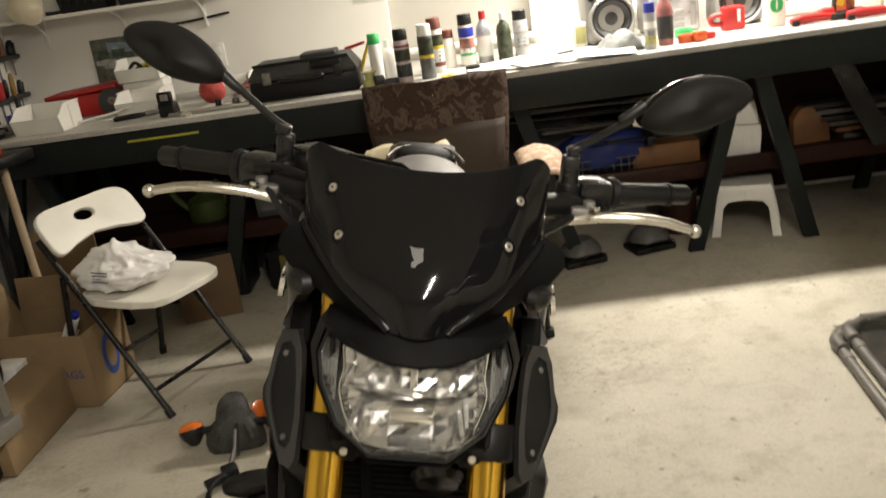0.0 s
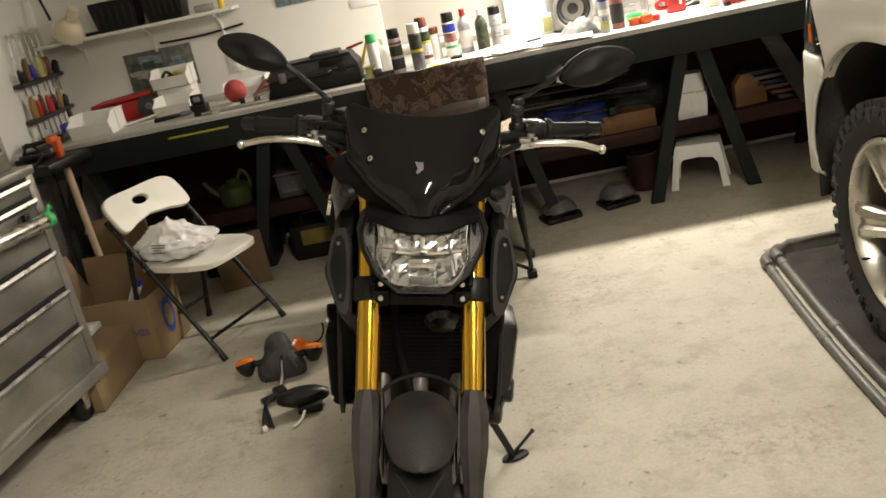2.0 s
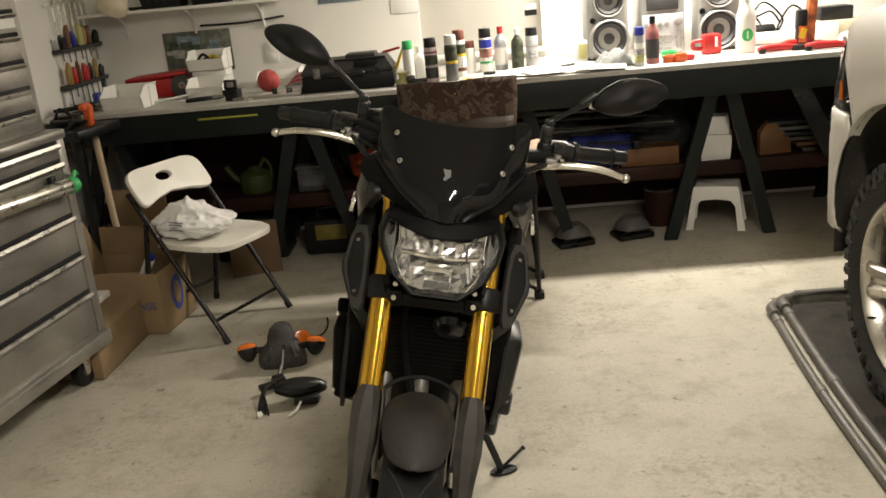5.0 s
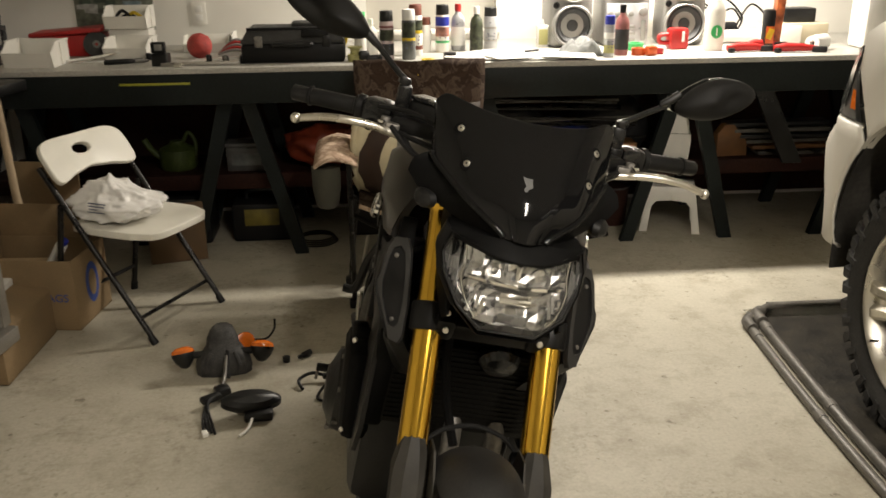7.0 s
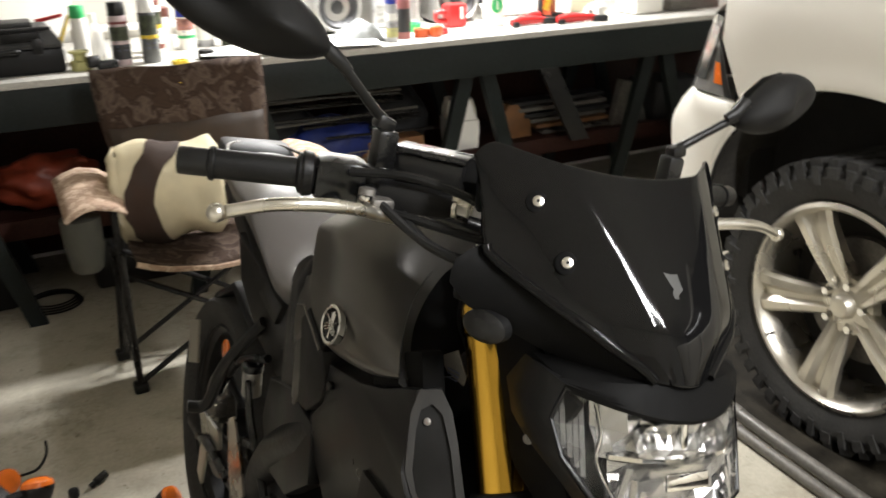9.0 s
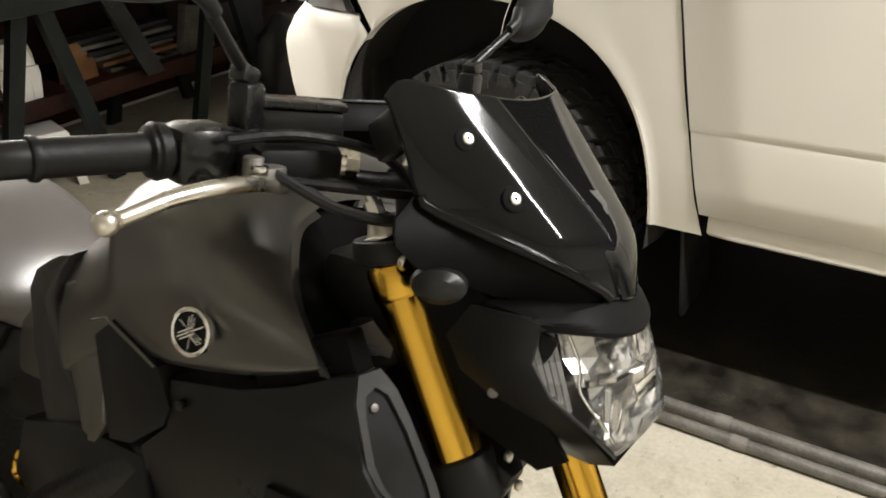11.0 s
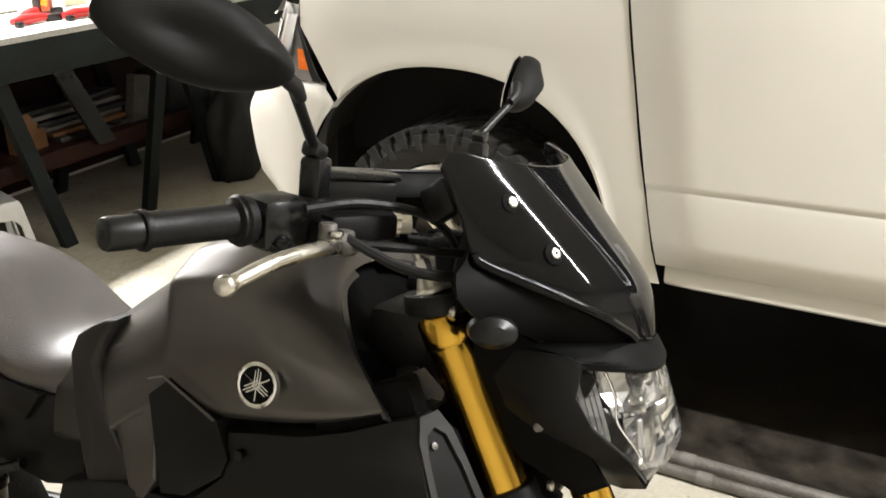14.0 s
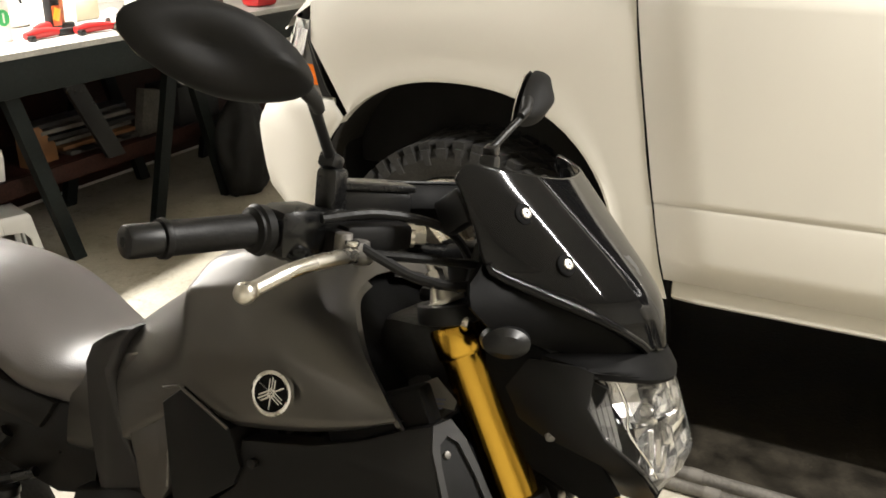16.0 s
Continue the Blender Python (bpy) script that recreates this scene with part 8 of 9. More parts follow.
# ---- rolling tool chest ----
def tool_chest():
    XF, YE = -1.775, 4.39            # drawer face and far end
    L, D = 1.05, 0.46
    c = thing("tool_chest", "scuffed grey steel rolling tool chest with many drawers", "tool chest")
    P = lambda n, bm, m="steel_grey", label="", parent=None: part(n, bm, M[m], parent or c, label)
    yc = YE - L / 2
    P("cabinet_body", bx((D, L, 0.80), (XF - D / 2 - 0.012, yc, 0.595), 0.006))
    P("cabinet_base", bx((D + 0.03, L + 0.02, 0.055), (XF - D / 2 + 0.004, yc, 0.172), 0.008))
    P("cabinet_lip", bx((D + 0.025, L + 0.01, 0.035), (XF - D / 2, yc, 1.0), 0.008))
    for a in (-1, 1):
        P("corner_post", bx((0.014, 0.045, 0.78), (XF - 0.006, yc + a * (L / 2 - 0.022), 0.60), 0.004))
    zs = [0.215, 0.385, 0.540, 0.695, 0.815, 0.905, 0.975]
    for z0, z1 in zip(zs, zs[1:]):
        dr = P("drawer", bx((0.020, L - 0.10, z1 - z0 - 0.012), (XF - 0.010, yc, (z0 + z1) / 2), 0.003))
        lip = [(0.0, 0.0), (0.014, 0.002), (0.024, 0.014), (0.020, 0.026), (0.010, 0.024), (0.0, 0.014)]
        rings = [[Vector((XF + a, yc + s * (L / 2 - 0.055), z1 - 0.030 + b)) for a, b in lip] for s in (-1, 1)]
        P("drawer_pull", loft(rings), "pull_steel", "bare metal drawer pull", dr)
        P("drawer_gap", bx((0.014, L - 0.095, 0.020), (XF - 0.006, yc, z1 - 0.001), 0.002), "dark_gap")
    # upper chest
    U, UD = 0.98, 0.36
    ux = XF - 0.035
    P("upper_body", bx((UD, U, 0.52), (ux - UD / 2 - 0.012, YE - 0.03 - U / 2, 1.278), 0.006))
    P("upper_lid", bx((UD + 0.01, U + 0.01, 0.05), (ux - UD / 2, YE - 0.03 - U / 2, 1.56), 0.010))
    zs = [1.03, 1.10, 1.185, 1.28, 1.375, 1.455, 1.53]
    for z0, z1 in zip(zs, zs[1:]):
        dr = P("drawer", bx((0.020, U - 0.09, z1 - z0 - 0.010), (ux - 0.010, YE - 0.03 - U / 2, (z0 + z1) / 2), 0.003))
        rings = [[Vector((ux + a, YE - 0.03 - U / 2 + s * (U / 2 - 0.05), z1 - 0.026 + b)) for a, b in [(0.0, 0.0), (0.011, 0.004), (0.016, 0.012), (0.012, 0.018), (0.0, 0.016)]] for s in (-1, 1)]
        P("drawer_pull", loft(rings), "pull_steel", "", dr)
        P("drawer_gap", bx((0.014, U - 0.085, 0.016), (ux - 0.006, YE - 0.03 - U / 2, z1 - 0.001), 0.002), "dark_gap")
    P("brand_plate", bx((0.003, 0.10, 0.035), (ux + 0.002, YE - 0.13, 1.415), 0.001), "paper", "plain pale label plate")
    for a in (-1, 1):
        for b in (-1, 1):
            x, y = XF - D / 2 + b * (D / 2 - 0.07), yc + a * (L / 2 - 0.10)
            w = P("caster_wheel", cyl((x - 0.018, y, 0.062), (x + 0.018, y, 0.062), 0.062, n=28, edge=0.008), "rubber", "black caster wheel")
            P("caster_hub", cyl((x - 0.021, y, 0.062), (x + 0.021, y, 0.062), 0.022, n=18), "alu_dull", "", w)
            P("caster_fork", merge(plate([(-0.03, 0.145), (0.03, 0.145), (0.012, 0.05), (-0.012, 0.05)], lambda p, q, t: Vector((x + 0.022 + t, y + p, q)), 0.004), plate([(-0.03, 0.145), (0.03, 0.145), (0.012, 0.05), (-0.012, 0.05)], lambda p, q, t: Vector((x - 0.022 - t, y + p, q)), 0.004), bx((0.07, 0.07, 0.010), (x, y, 0.142), 0.002)), "alu", "", w)
    turn = Matrix.Translation((XF, YE, 0)) @ pose(0.02, -0.03, 0, 0, 0, -9.6) @ Matrix.Translation((-XF, -YE, 0))
    c.matrix_basis = turn
    rod = thing("work_lamp", "tubular hand lamp with green end clips hung on the chest", "work lamp")
    part("lamp_tube", cyl((XF + 0.045, 3.72, 0.845), (XF + 0.045, 4.31, 0.815), 0.028, n=22, edge=0.004), M["alu"], rod)
    part("lamp_end", cyl((XF + 0.045, 4.30, 0.8155), (XF + 0.045, 4.335, 0.8137), 0.031, n=22, edge=0.004), M["green"], rod)
    part("lamp_hook", tube(curve_pts([(XF + 0.045, 4.335, 0.835), (XF + 0.03, 4.37, 0.855), (XF + 0.018, 4.40, 0.84)]), 0.007, 8), M["green"], rod)
    part("lamp_strap", bx((0.02, 0.03, 0.05), (XF + 0.015, 4.25, 0.84), 0.004), M["black"], rod)
    rod.matrix_basis = turn
    obj("power_cable", tube(curve_pts([(-1.86, 4.43, 1.0), (-1.84, 4.47, 0.8), (-1.87, 4.50, 0.55), (-1.85, 4.52, 0.30), (-1.90, 4.55, 0.19)]), 0.006, 8), M["rubber"], None, "black cable hanging behind the tool chest", "cable")
    obj("small_carton", bx((0.10, 0.10, 0.22), (-1.95, 4.74, 0.11), 0.004), M["paper"], None, "pale carton beside the tool chest", "carton")


tool_chest()


# ---- tail light assembly on the floor ----
def tail_unit():
    c = thing("tail_light_unit", "removed motorcycle tail bracket with amber indicators on the floor", "tail light", pose(-1.045, 4.33, 0, 0, 0, 6))
    P = lambda n, bm, m, label="", parent=None: part(n, bm, M[m], parent or c, label)
    rings = []
    for z, w, d, y in ((0.0, 0.094, 0.040, 0.0), (0.030, 0.098, 0.050, 0.0), (0.062, 0.092, 0.056, 0.008), (0.084, 0.074, 0.054, 0.020), (0.094, 0.058, 0.050, 0.030), (0.120, 0.054, 0.046, 0.045), (0.143, 0.043, 0.038, 0.055), (0.156, 0.024, 0.020, 0.062)):
        rings.append([Vector((a * w, y + b * d, z)) for a, b in ((-1, -0.2), (-0.8, -0.8), (-0.3, -1), (0.3, -1), (0.8, -0.8), (1, -0.2), (0.8, 0.7), (0, 1), (-0.8, 0.7))])
    P("bracket_body", loft(rings), "dusty_black", "dusty black plastic bracket")
    P("bracket_mast", tube([(0.014, -0.060, 0.090), (0.010, -0.10, 0.050), (0.0, -0.17, 0.030)], [0.006, 0.007, 0.008], 10), "alu_dull")
    P("bracket_joint", merge(bx((0.05, 0.05, 0.03), (0.0, -0.19, 0.026), 0.008, (0, 0, 20)), bx((0.07, 0.03, 0.022), (-0.035, -0.235, 0.026), 0.006, (0, 0, 28))), "black")
    for s in (-1, 1):
        P("bracket_fold", tube([(0.050 * s, -0.034, 0.006), (0.056 * s, -0.042, 0.045), (0.040 * s, -0.030, 0.090)], [0.010, 0.012, 0.006], 8), "dusty_black")
    P("bracket_rib", tube([(0.018, -0.04, 0.10), (0.02, -0.12, 0.035)], 0.006, 8), "black")
    for s, tilt in ((-1, 8), (1, -4)):
        x = 0.135 * s
        P("stalk", tube([(0.05 * s, 0.0, 0.075), (0.10 * s, 0.0, 0.075)], 0.013, 10), "black")
        body = P("indicator", moved(revolve([(0, -0.045), (0.012, -0.040), (0.026, -0.018), (0.033, 0.006), (0.032, 0.016), (0, 0.018)], n=24), pose(x, 0.0, 0.072, -22, s * 8, 0) @ Matrix.Diagonal((1.25, 0.9, 0.95, 1))), "black", "black indicator housing")
        P("amber_lens", moved(revolve([(0.033, 0.014), (0.030, 0.026), (0.018, 0.035), (0, 0.038)], n=24), pose(x, 0.0, 0.072, -22, s * 8, 0) @ Matrix.Diagonal((1.25, 0.9, 0.95, 1))), "orange_lens", "amber lens", body)
    P("amber_reflector", moved(cyl((0, 0, -0.006), (0, 0, 0.006), 0.034, n=24, edge=0.002), pose(0.075, 0.09, 0.07, 70, 0, 20)), "orange_lens", "round amber reflector")
    P("reflector_wire", tube(curve_pts([(0.10, 0.10, 0.07), (0.15, 0.12, 0.06), (0.18, 0.13, 0.09), (0.185, 0.13, 0.13)]), 0.004, 8), "rubber")
    P("tail_lamp", moved(revolve([(0, -0.022), (0.035, -0.020), (0.045, -0.008), (0.045, 0.008), (0.035, 0.020), (0, 0.022)], n=28), pose(0.098, -0.32, 0.046, 14, 6, 8) @ Matrix.Diagonal((2.15, 0.95, 1.15, 1))), "black", "dark oval tail lamp")
    P("lamp_base", bx((0.09, 0.05, 0.03), (0.120, -0.36, 0.018), 0.008), "black")
    for k in range(4):
        P("loose_wire", tube(curve_pts([(0.01 - 0.01 * k, -0.20, 0.02), (-0.04, -0.27 - 0.01 * k, 0.035), (-0.055 + 0.008 * k, -0.35, 0.015), (-0.05 + 0.012 * k, -0.40 - 0.01 * k, 0.006)]), 0.0042, 8), "rubber")
    P("wire_plug", bx((0.018, 0.03, 0.012), (-0.045, -0.425, 0.007), 0.002, (0, 0, 15)), "white_plastic")
    P("wire_plug", tube(curve_pts([(0.10, -0.385, 0.02), (0.085, -0.43, 0.010), (0.06, -0.46, 0.006)]), 0.005, 8), "white_plastic")


M["dusty_black"] = mat("dusty_black_plastic", (0.040, 0.038, 0.036), 0.7, var=0.6, scale=22, fine=200, speck=0.35, bump=0.1)
tail_unit()


def floor_bits():
    obj("rubber_bung", cyl((-0.832, 4.384, 0), (-0.832, 4.384, 0.022), 0.014, n=14, edge=0.003), M["black"], None, "small black rubber bung on the floor", "bung")
    obj("loose_nut", merge(cyl((-0.775, 4.41, 0.010), (-0.745, 4.43, 0.016), 0.011, n=12, edge=0.002), cyl((-0.79, 4.40, 0.008), (-0.765, 4.415, 0.012), 0.007, n=10)), M["black"], None, "small black fastener on the floor", "fastener")
    c = thing("spare_indicator", "loose black indicator with amber lens on the floor", "indicator", pose(-0.62, 4.20, 0, 0, 0, 30))
    part("housing", moved(revolve([(0, -0.045), (0.026, -0.018), (0.033, 0.008), (0, 0.012)], n=24), pose(0, 0, 0.036, 60, 0, 30)), M["black"], c)
    part("amber_lens", moved(revolve([(0.033, 0.008), (0.030, 0.020), (0, 0.030)], n=24), pose(0, 0, 0.036, 60, 0, 30)), M["orange_lens"], c)
    part("wire", tube(curve_pts([(-0.02, 0.0, 0.03), (-0.08, -0.02, 0.03), (-0.13, -0.05, 0.006), (-0.10, -0.10, 0.006)]), 0.005, 8), M["rubber"], c)
    ch = thing("cable_clip", "twisted black wire with plug on the floor", "cable", pose(-0.70, 4.16, 0))
    part("wire", tube(curve_pts([(-0.06, 0.0, 0.006), (-0.075, 0.04, 0.02), (-0.03, 0.07, 0.03), (0.03, 0.06, 0.02), (0.10, 0.08, 0.015)]), 0.006, 8), M["rubber"], ch)
    part("plug", bx((0.05, 0.022, 0.018), (0.03, 0.062, 0.022), 0.004, (0, 0, 12)), M["black"], ch)


floor_bits()


# ---- folding camping chair with a bag ----
def cloth(fn, nu, nv, material, parent, name, label="", thick=0.008):
    rows = [[fn(i / nu, j / nv) for i in range(nu + 1)] for j in range(nv + 1)]
    ob = part(name, loft(rows, False, False), material, parent, label, angle=180)
    s = ob.modifiers.new("thick", "SOLIDIFY")
    s.thickness = thick
    return ob


def camping_chair():
    c = thing("camping_chair", "camouflage cloth folding camping chair", "chair")
    nz = lambda a, b, k: noise.noise(Vector((a * k, b * k, 7.7)))
    XL, XR = -0.555, -0.005
    def back(u, v):
        x = XL + (XR - XL) * u
        taper = 1 - 0.22 * v * v
        x = -0.28 + (x + 0.28) * taper
        return Vector((x, 5.215 - 0.13 * v - 0.05 * math.sin(math.pi * u) + 0.012 * nz(u, v, 6), 0.968 - 0.44 * v + 0.010 * nz(u, v, 4)))
    cloth(back, 18, 14, M["camo"], c, "back_cloth", "brown camouflage back cloth")
    def pocket(u, v):
        p = back(0.03 + 0.94 * u, 0.40 + 0.55 * v)
        return p + Vector((0, -0.012 - 0.02 * math.sin(math.pi * v), 0))
    cloth(pocket, 12, 8, M["cloth_brown"], c, "back_pocket", "plain brown pocket", 0.005)
    def seat(u, v):
        return Vector((-0.55 + 0.54 * u, 5.16 - 0.42 * v, 0.50 - 0.05 * math.sin(math.pi * u) - 0.03 * v + 0.008 * nz(u, v, 5)))
    cloth(seat, 14, 10, M["camo"], c, "seat_cloth")
    # the light on the seat's front edge is painted as a pale strip
    part("seat_hem", tube([seat(i / 12, 1.0) + Vector((0, -0.004, 0.002)) for i in range(13)], 0.009, 8), M["cloth_pink"], c, "seat's front edge, coloured pale as if lit")
    part("mark", merge(tube([(-0.29, 5.147, 0.912), (-0.27, 5.147, 0.872), (-0.29, 5.147, 0.857)], 0.004, 6), tube([(-0.265, 5.147, 0.907), (-0.285, 5.147, 0.882), (-0.262, 5.147, 0.852)], 0.004, 6)), M["yellow"], c, "small yellow stitched mark")
    for s, x in ((-1, XL - 0.10), (1, XR + 0.10)):
        def arm(u, v, x=x, s=s):
            return Vector((x + s * 0.085 * (2 * u - 1) - s * 0.02, 5.24 - 0.48 * v, 0.655 + 0.02 * math.sin(math.pi * v) + 0.006 * nz(u, v, 6) - 0.03 * (2 * u - 1) ** 2))
        cloth(arm, 6, 12, M["cloth_pink"], c, "arm_cloth", "pale camouflage arm rest")
        if s < 0:
            part("arm_pocket", loft([[Vector((x - s * -0.02 + 0.055 * math.cos(a) * f, 4.84 + 0.055 * math.sin(a) * f, z)) for a in [2 * math.pi * i / 16 for i in range(16)]] for z, f in ((0.445, 0.62), (0.455, 0.80), (0.52, 1.0), (0.61, 1.02))], True), M["pouch"], c, "grey-green cup holder pouch")
        x = x + s * -0.07
        part("back_post", tube([(x - s * 0.045, 5.228, 0.945), (x - s * 0.075, 5.14, 0.52), (x - s * 0.01, 5.15, 0.30), (x + s * 0.02, 5.12, 0.02)], 0.011, 10), M["chair_frame"], c)
        part("front_post", tube([(x, 4.80, 0.63), (x, 4.80, 0.40), (x + s * 0.0, 4.86, 0.02)], 0.011, 10), M["chair_frame"], c)
        part("side_brace", tube([(x, 4.82, 0.40), (x + s * 0.01, 5.10, 0.03)], 0.009, 10), M["chair_frame"], c)
        part("side_brace", tube([(x, 5.15, 0.42), (x, 4.86, 0.03)], 0.009, 10), M["chair_frame"], c)
        for y in (4.86, 5.12):
            part("foot", bx((0.045, 0.045, 0.035), (x + (s * 0.02 if y > 5 else 0), y, 0.0175), 0.008), M["rubber"], c)
    for y0, y1 in ((4.86, 4.86), (5.12, 5.12)):
        part("cross_brace", tube([(XL - 0.03, y0, 0.03), (XR + 0.03, y1, 0.40)], 0.009, 10), M["chair_frame"], c)
        part("cross_brace", tube([(XR + 0.03, y0 + 0.02, 0.03), (XL - 0.03, y1 + 0.02, 0.40)], 0.009, 10), M["chair_frame"], c)
    # soft cream and brown bag lying on the seat
    b = thing("soft_bag", "cream and brown canvas bag lying on a camping chair", "bag", pose(-0.40, 4.95, 0.468, 0, 0, -8))
    rings = []
    for i in range(17):
        t = i / 16
        x = -0.16 + 0.32 * t
        r = 0.150 * min(1, 0.70 + 1.7 * math.sin(math.pi * (0.02 + 0.96 * t)))
        rings.append([Vector((x + 0.016 * nz(k, i, 0.9), 0.80 * r * math.cos(a) * (1 + 0.22 * nz(k * 0.6, i * 0.4, 0.7)), 0.150 + r * math.sin(a) * (1.0 + 0.20 * nz(k * 0.5, i * 0.3, 0.8)))) for k, a in enumerate([2 * math.pi * j / 24 for j in range(24)])])
    part("bag_body", loft(rings), M["cloth_cream"], b, "cream canvas body", angle=180)
    band = []
    for i in range(5):
        ring = []
        for j in range(24):
            a = 2 * math.pi * j / 24
            q = min(15.9, max(0.0, 1.2 + i * 1.1 + 5.0 * max(0, math.sin(a)) ** 2 + 2.4 * max(0, -math.sin(a)) ** 2))
            p = rings[int(q)][j].lerp(rings[int(q) + 1][j], q - int(q))
            ring.append(Vector((p.x, p.y * 1.03, 0.150 + (p.z - 0.150) * 1.03)))
        band.append(ring)
    part("bag_band", loft(band, False), M["cloth_dark"], b, "dark brown band", angle=180)
    band = []
    for i in (0, 1):
        band.append([Vector((p.x - 0.004, p.y * 1.02, 0.150 + (p.z - 0.150) * 1.02)) for p in rings[i]])
    part("bag_end", loft(band, True), M["cloth_cream"], b, angle=180)


camping_chair()

# ---- white pickup truck: side at x = 1.03, nose towards the bench ----
TX = 1.03


def side_x(z, y):
    """How far the body side stands from the middle plane of the side: bulged fender, tucked sill and tumblehome."""
    x = TX + 0.020 * max(0, (0.62 - z) / 0.2) ** 1.5
    x += 0.10 * max(0, z - 1.10) ** 1.3
    # the fender's shoulder leans in above a soft line
    x += 0.75 * max(0, z - 1.15) ** 1.15 * max(0, min(1, (y - 3.15) / 0.35))
    if y > 4.0:
        x += 0.55 * (y - 4.0) ** 2 * 1.4
    return x


def pickup():
    t = thing("pickup_truck", "white pickup truck parked beside the motorcycle", "pickup truck")
    P = lambda n, bm, m, label="", parent=None, **k: part(n, bm, M[m], parent or t, label, **k)
    W = 1.96
    WC = Vector((TX + 0.06, 3.655, 0.403))
    AR_Y, AR_Z, AC, AZ = 0.490, 0.525, 3.660, 0.450
    DOOR_Y = lambda z: 3.02 + 0.155 * max(0, min(1, (z - 0.445) / 0.78)) ** 0.8

    # fender with wheel arch: rings from arch edge outwards
    def arch_pt(a, g=1.0):
        q = (abs(math.cos(a)) ** 2.3 + abs(math.sin(a)) ** 2.3) ** (-1 / 2.3)
        return (AC + AR_Y * g * q * math.cos(a), AZ + AR_Z * g * q * math.sin(a))

    n = 30
    a0, a1 = radians(-8), radians(188)
    front_edge = lambda z: float(np.interp(z, (0.80, 0.838, 0.921, 1.0, 1.11, 1.16, 1.22), (4.022, 4.027, 4.084, 4.122, 4.170, 4.160, 4.08)))
    crown = lambda y: float(np.interp(y, (3.1, 3.7, 3.95, 4.08, 4.16, 4.2), (1.27, 1.262, 1.245, 1.205, 1.15, 1.10)))
    inner, outer = [], []
    f0, f1 = radians(42), radians(180)      # the bumper takes over below the first
    for i in range(n + 1):
        a = f0 + (f1 - f0) * i / n
        y, z = arch_pt(a)
        d = Vector((math.cos(a), math.sin(a)))
        # where the ray from the arch's middle meets the panel's border
        best = 0.0
        for k in range(1, 400):
            yy, zz = AC + d.x * k * 0.004, AZ + d.y * k * 0.004
            if zz > crown(yy) or (d.x > 0 and yy > front_edge(zz)) or (d.x < 0 and yy < DOOR_Y(zz) + 0.003) or zz < 0.448:
                break
            best = k * 0.004
        oy, oz = AC + d.x * best, AZ + d.y * best
        if d.x > 0 and (oy - y) * d.x + (oz - z) * d.y < 0.004:
            oy, oz = y + d.x * 0.004, z + d.y * 0.004
        inner.append((y, z))
        outer.append((oy, oz))
    bm = bmesh.new()
    rows = []
    for f, dx in ((0.0, 0.035), (0.0, -0.004), (0.06, -0.007), (0.14, 0.0), (0.3, 0), (0.5, 0), (0.75, 0), (1.0, 0)):
        row = []
        for (iy, iz), (oy, oz) in zip(inner, outer):
            y, z = iy + (oy - iy) * f, iz + (oz - iz) * f
            row.append(bm.verts.new((side_x(z, y) + dx, y, z)))
        rows.append(row)
    for p, q in zip(rows, rows[1:]):
        for i in range(n):
            bm.faces.new((p[i], p[i + 1], q[i + 1], q[i]))
    P("fender", bm, "truck_white", "white front fender with round wheel arch", angle=50)
    # door and rear body sheets
    def sheet(name, y0f, y1f, z0, z1, ny=8, nz=14, label="", m="truck_white"):
        b = bmesh.new()
        g = []
        zc = lambda y: 0.722 + 0.020 * (3.15 - y)
        fs = [0, 0.35, 0.7, 0.9, 0.97, 1.0, 1.012, 1.03, 1.08, 1.3, 1.5, 1.65, 1.8, 1.9, 2.0]
        for f in fs:
            row = []
            for i in range(ny + 1):
                z = z0 + (z1 - z0) * f / 2
                y = y0f(z) + (y1f(z) - y0f(z)) * i / ny
                z = z0 + (min(zc(y), z1 - 0.1) - z0) * f if f <= 1 else min(zc(y), z1 - 0.1) + (z1 - min(zc(y), z1 - 0.1)) * (f - 1)
                y = y0f(z) + (y1f(z) - y0f(z)) * i / ny
                row.append(b.verts.new((side_x(z, 0) + (0.0045 if f == 1.0 else 0.0035 if f == 0.97 else 0.002 if f == 0.9 else 0.0), y, z)))
            g.append(row)
        for r0, r1 in zip(g, g[1:]):
            for i in range(ny):
                b.faces.new((r0[i], r0[i + 1], r1[i + 1], r1[i]))
        ob = P(name, b, m, label, angle=60)
        s = ob.modifiers.new("thick", "SOLIDIFY")
        s.thickness, s.offset = 0.012, 0
        return ob

    d1 = sheet("door", lambda z: 1.95, lambda z: DOOR_Y(z) - 0.0025, 0.512, 1.27, label="white front door with low body crease")
    sheet("door", lambda z: 0.98, lambda z: 1.942, 0.512, 1.27, label="white rear door with low body crease")
    sheet("rear_body", lambda z: -1.35, lambda z: 0.972, 0.515, 1.30, label="white load bed side")
    part("door_handle", tube(curve_pts([(TX - 0.002, 2.18, 1.12), (TX - 0.035, 2.14, 1.12), (TX - 0.035, 2.02, 1.12), (TX - 0.002, 1.98, 1.12)]), 0.011, 8), M["truck_white"], d1)
    # sill below the doors
    rings = []
    for y in (-1.35, 0.0, 1.5, 2.6, 2.95, 3.018):
        e = 0.0 if y < 3 else 0.004
        rings.append([Vector((TX + 0.018 + e, y, 0.511)), Vector((TX + 0.014 + e, y, 0.504)), Vector((TX + 0.016 + e, y, 0.455 + e)), Vector((TX + 0.05, y, 0.435 + e)), Vector((TX + 0.12, y, 0.45)), Vector((TX + 0.06, y, 0.512))])
    P("sill", loft(rings), "truck_white", "white sill", angle=50)
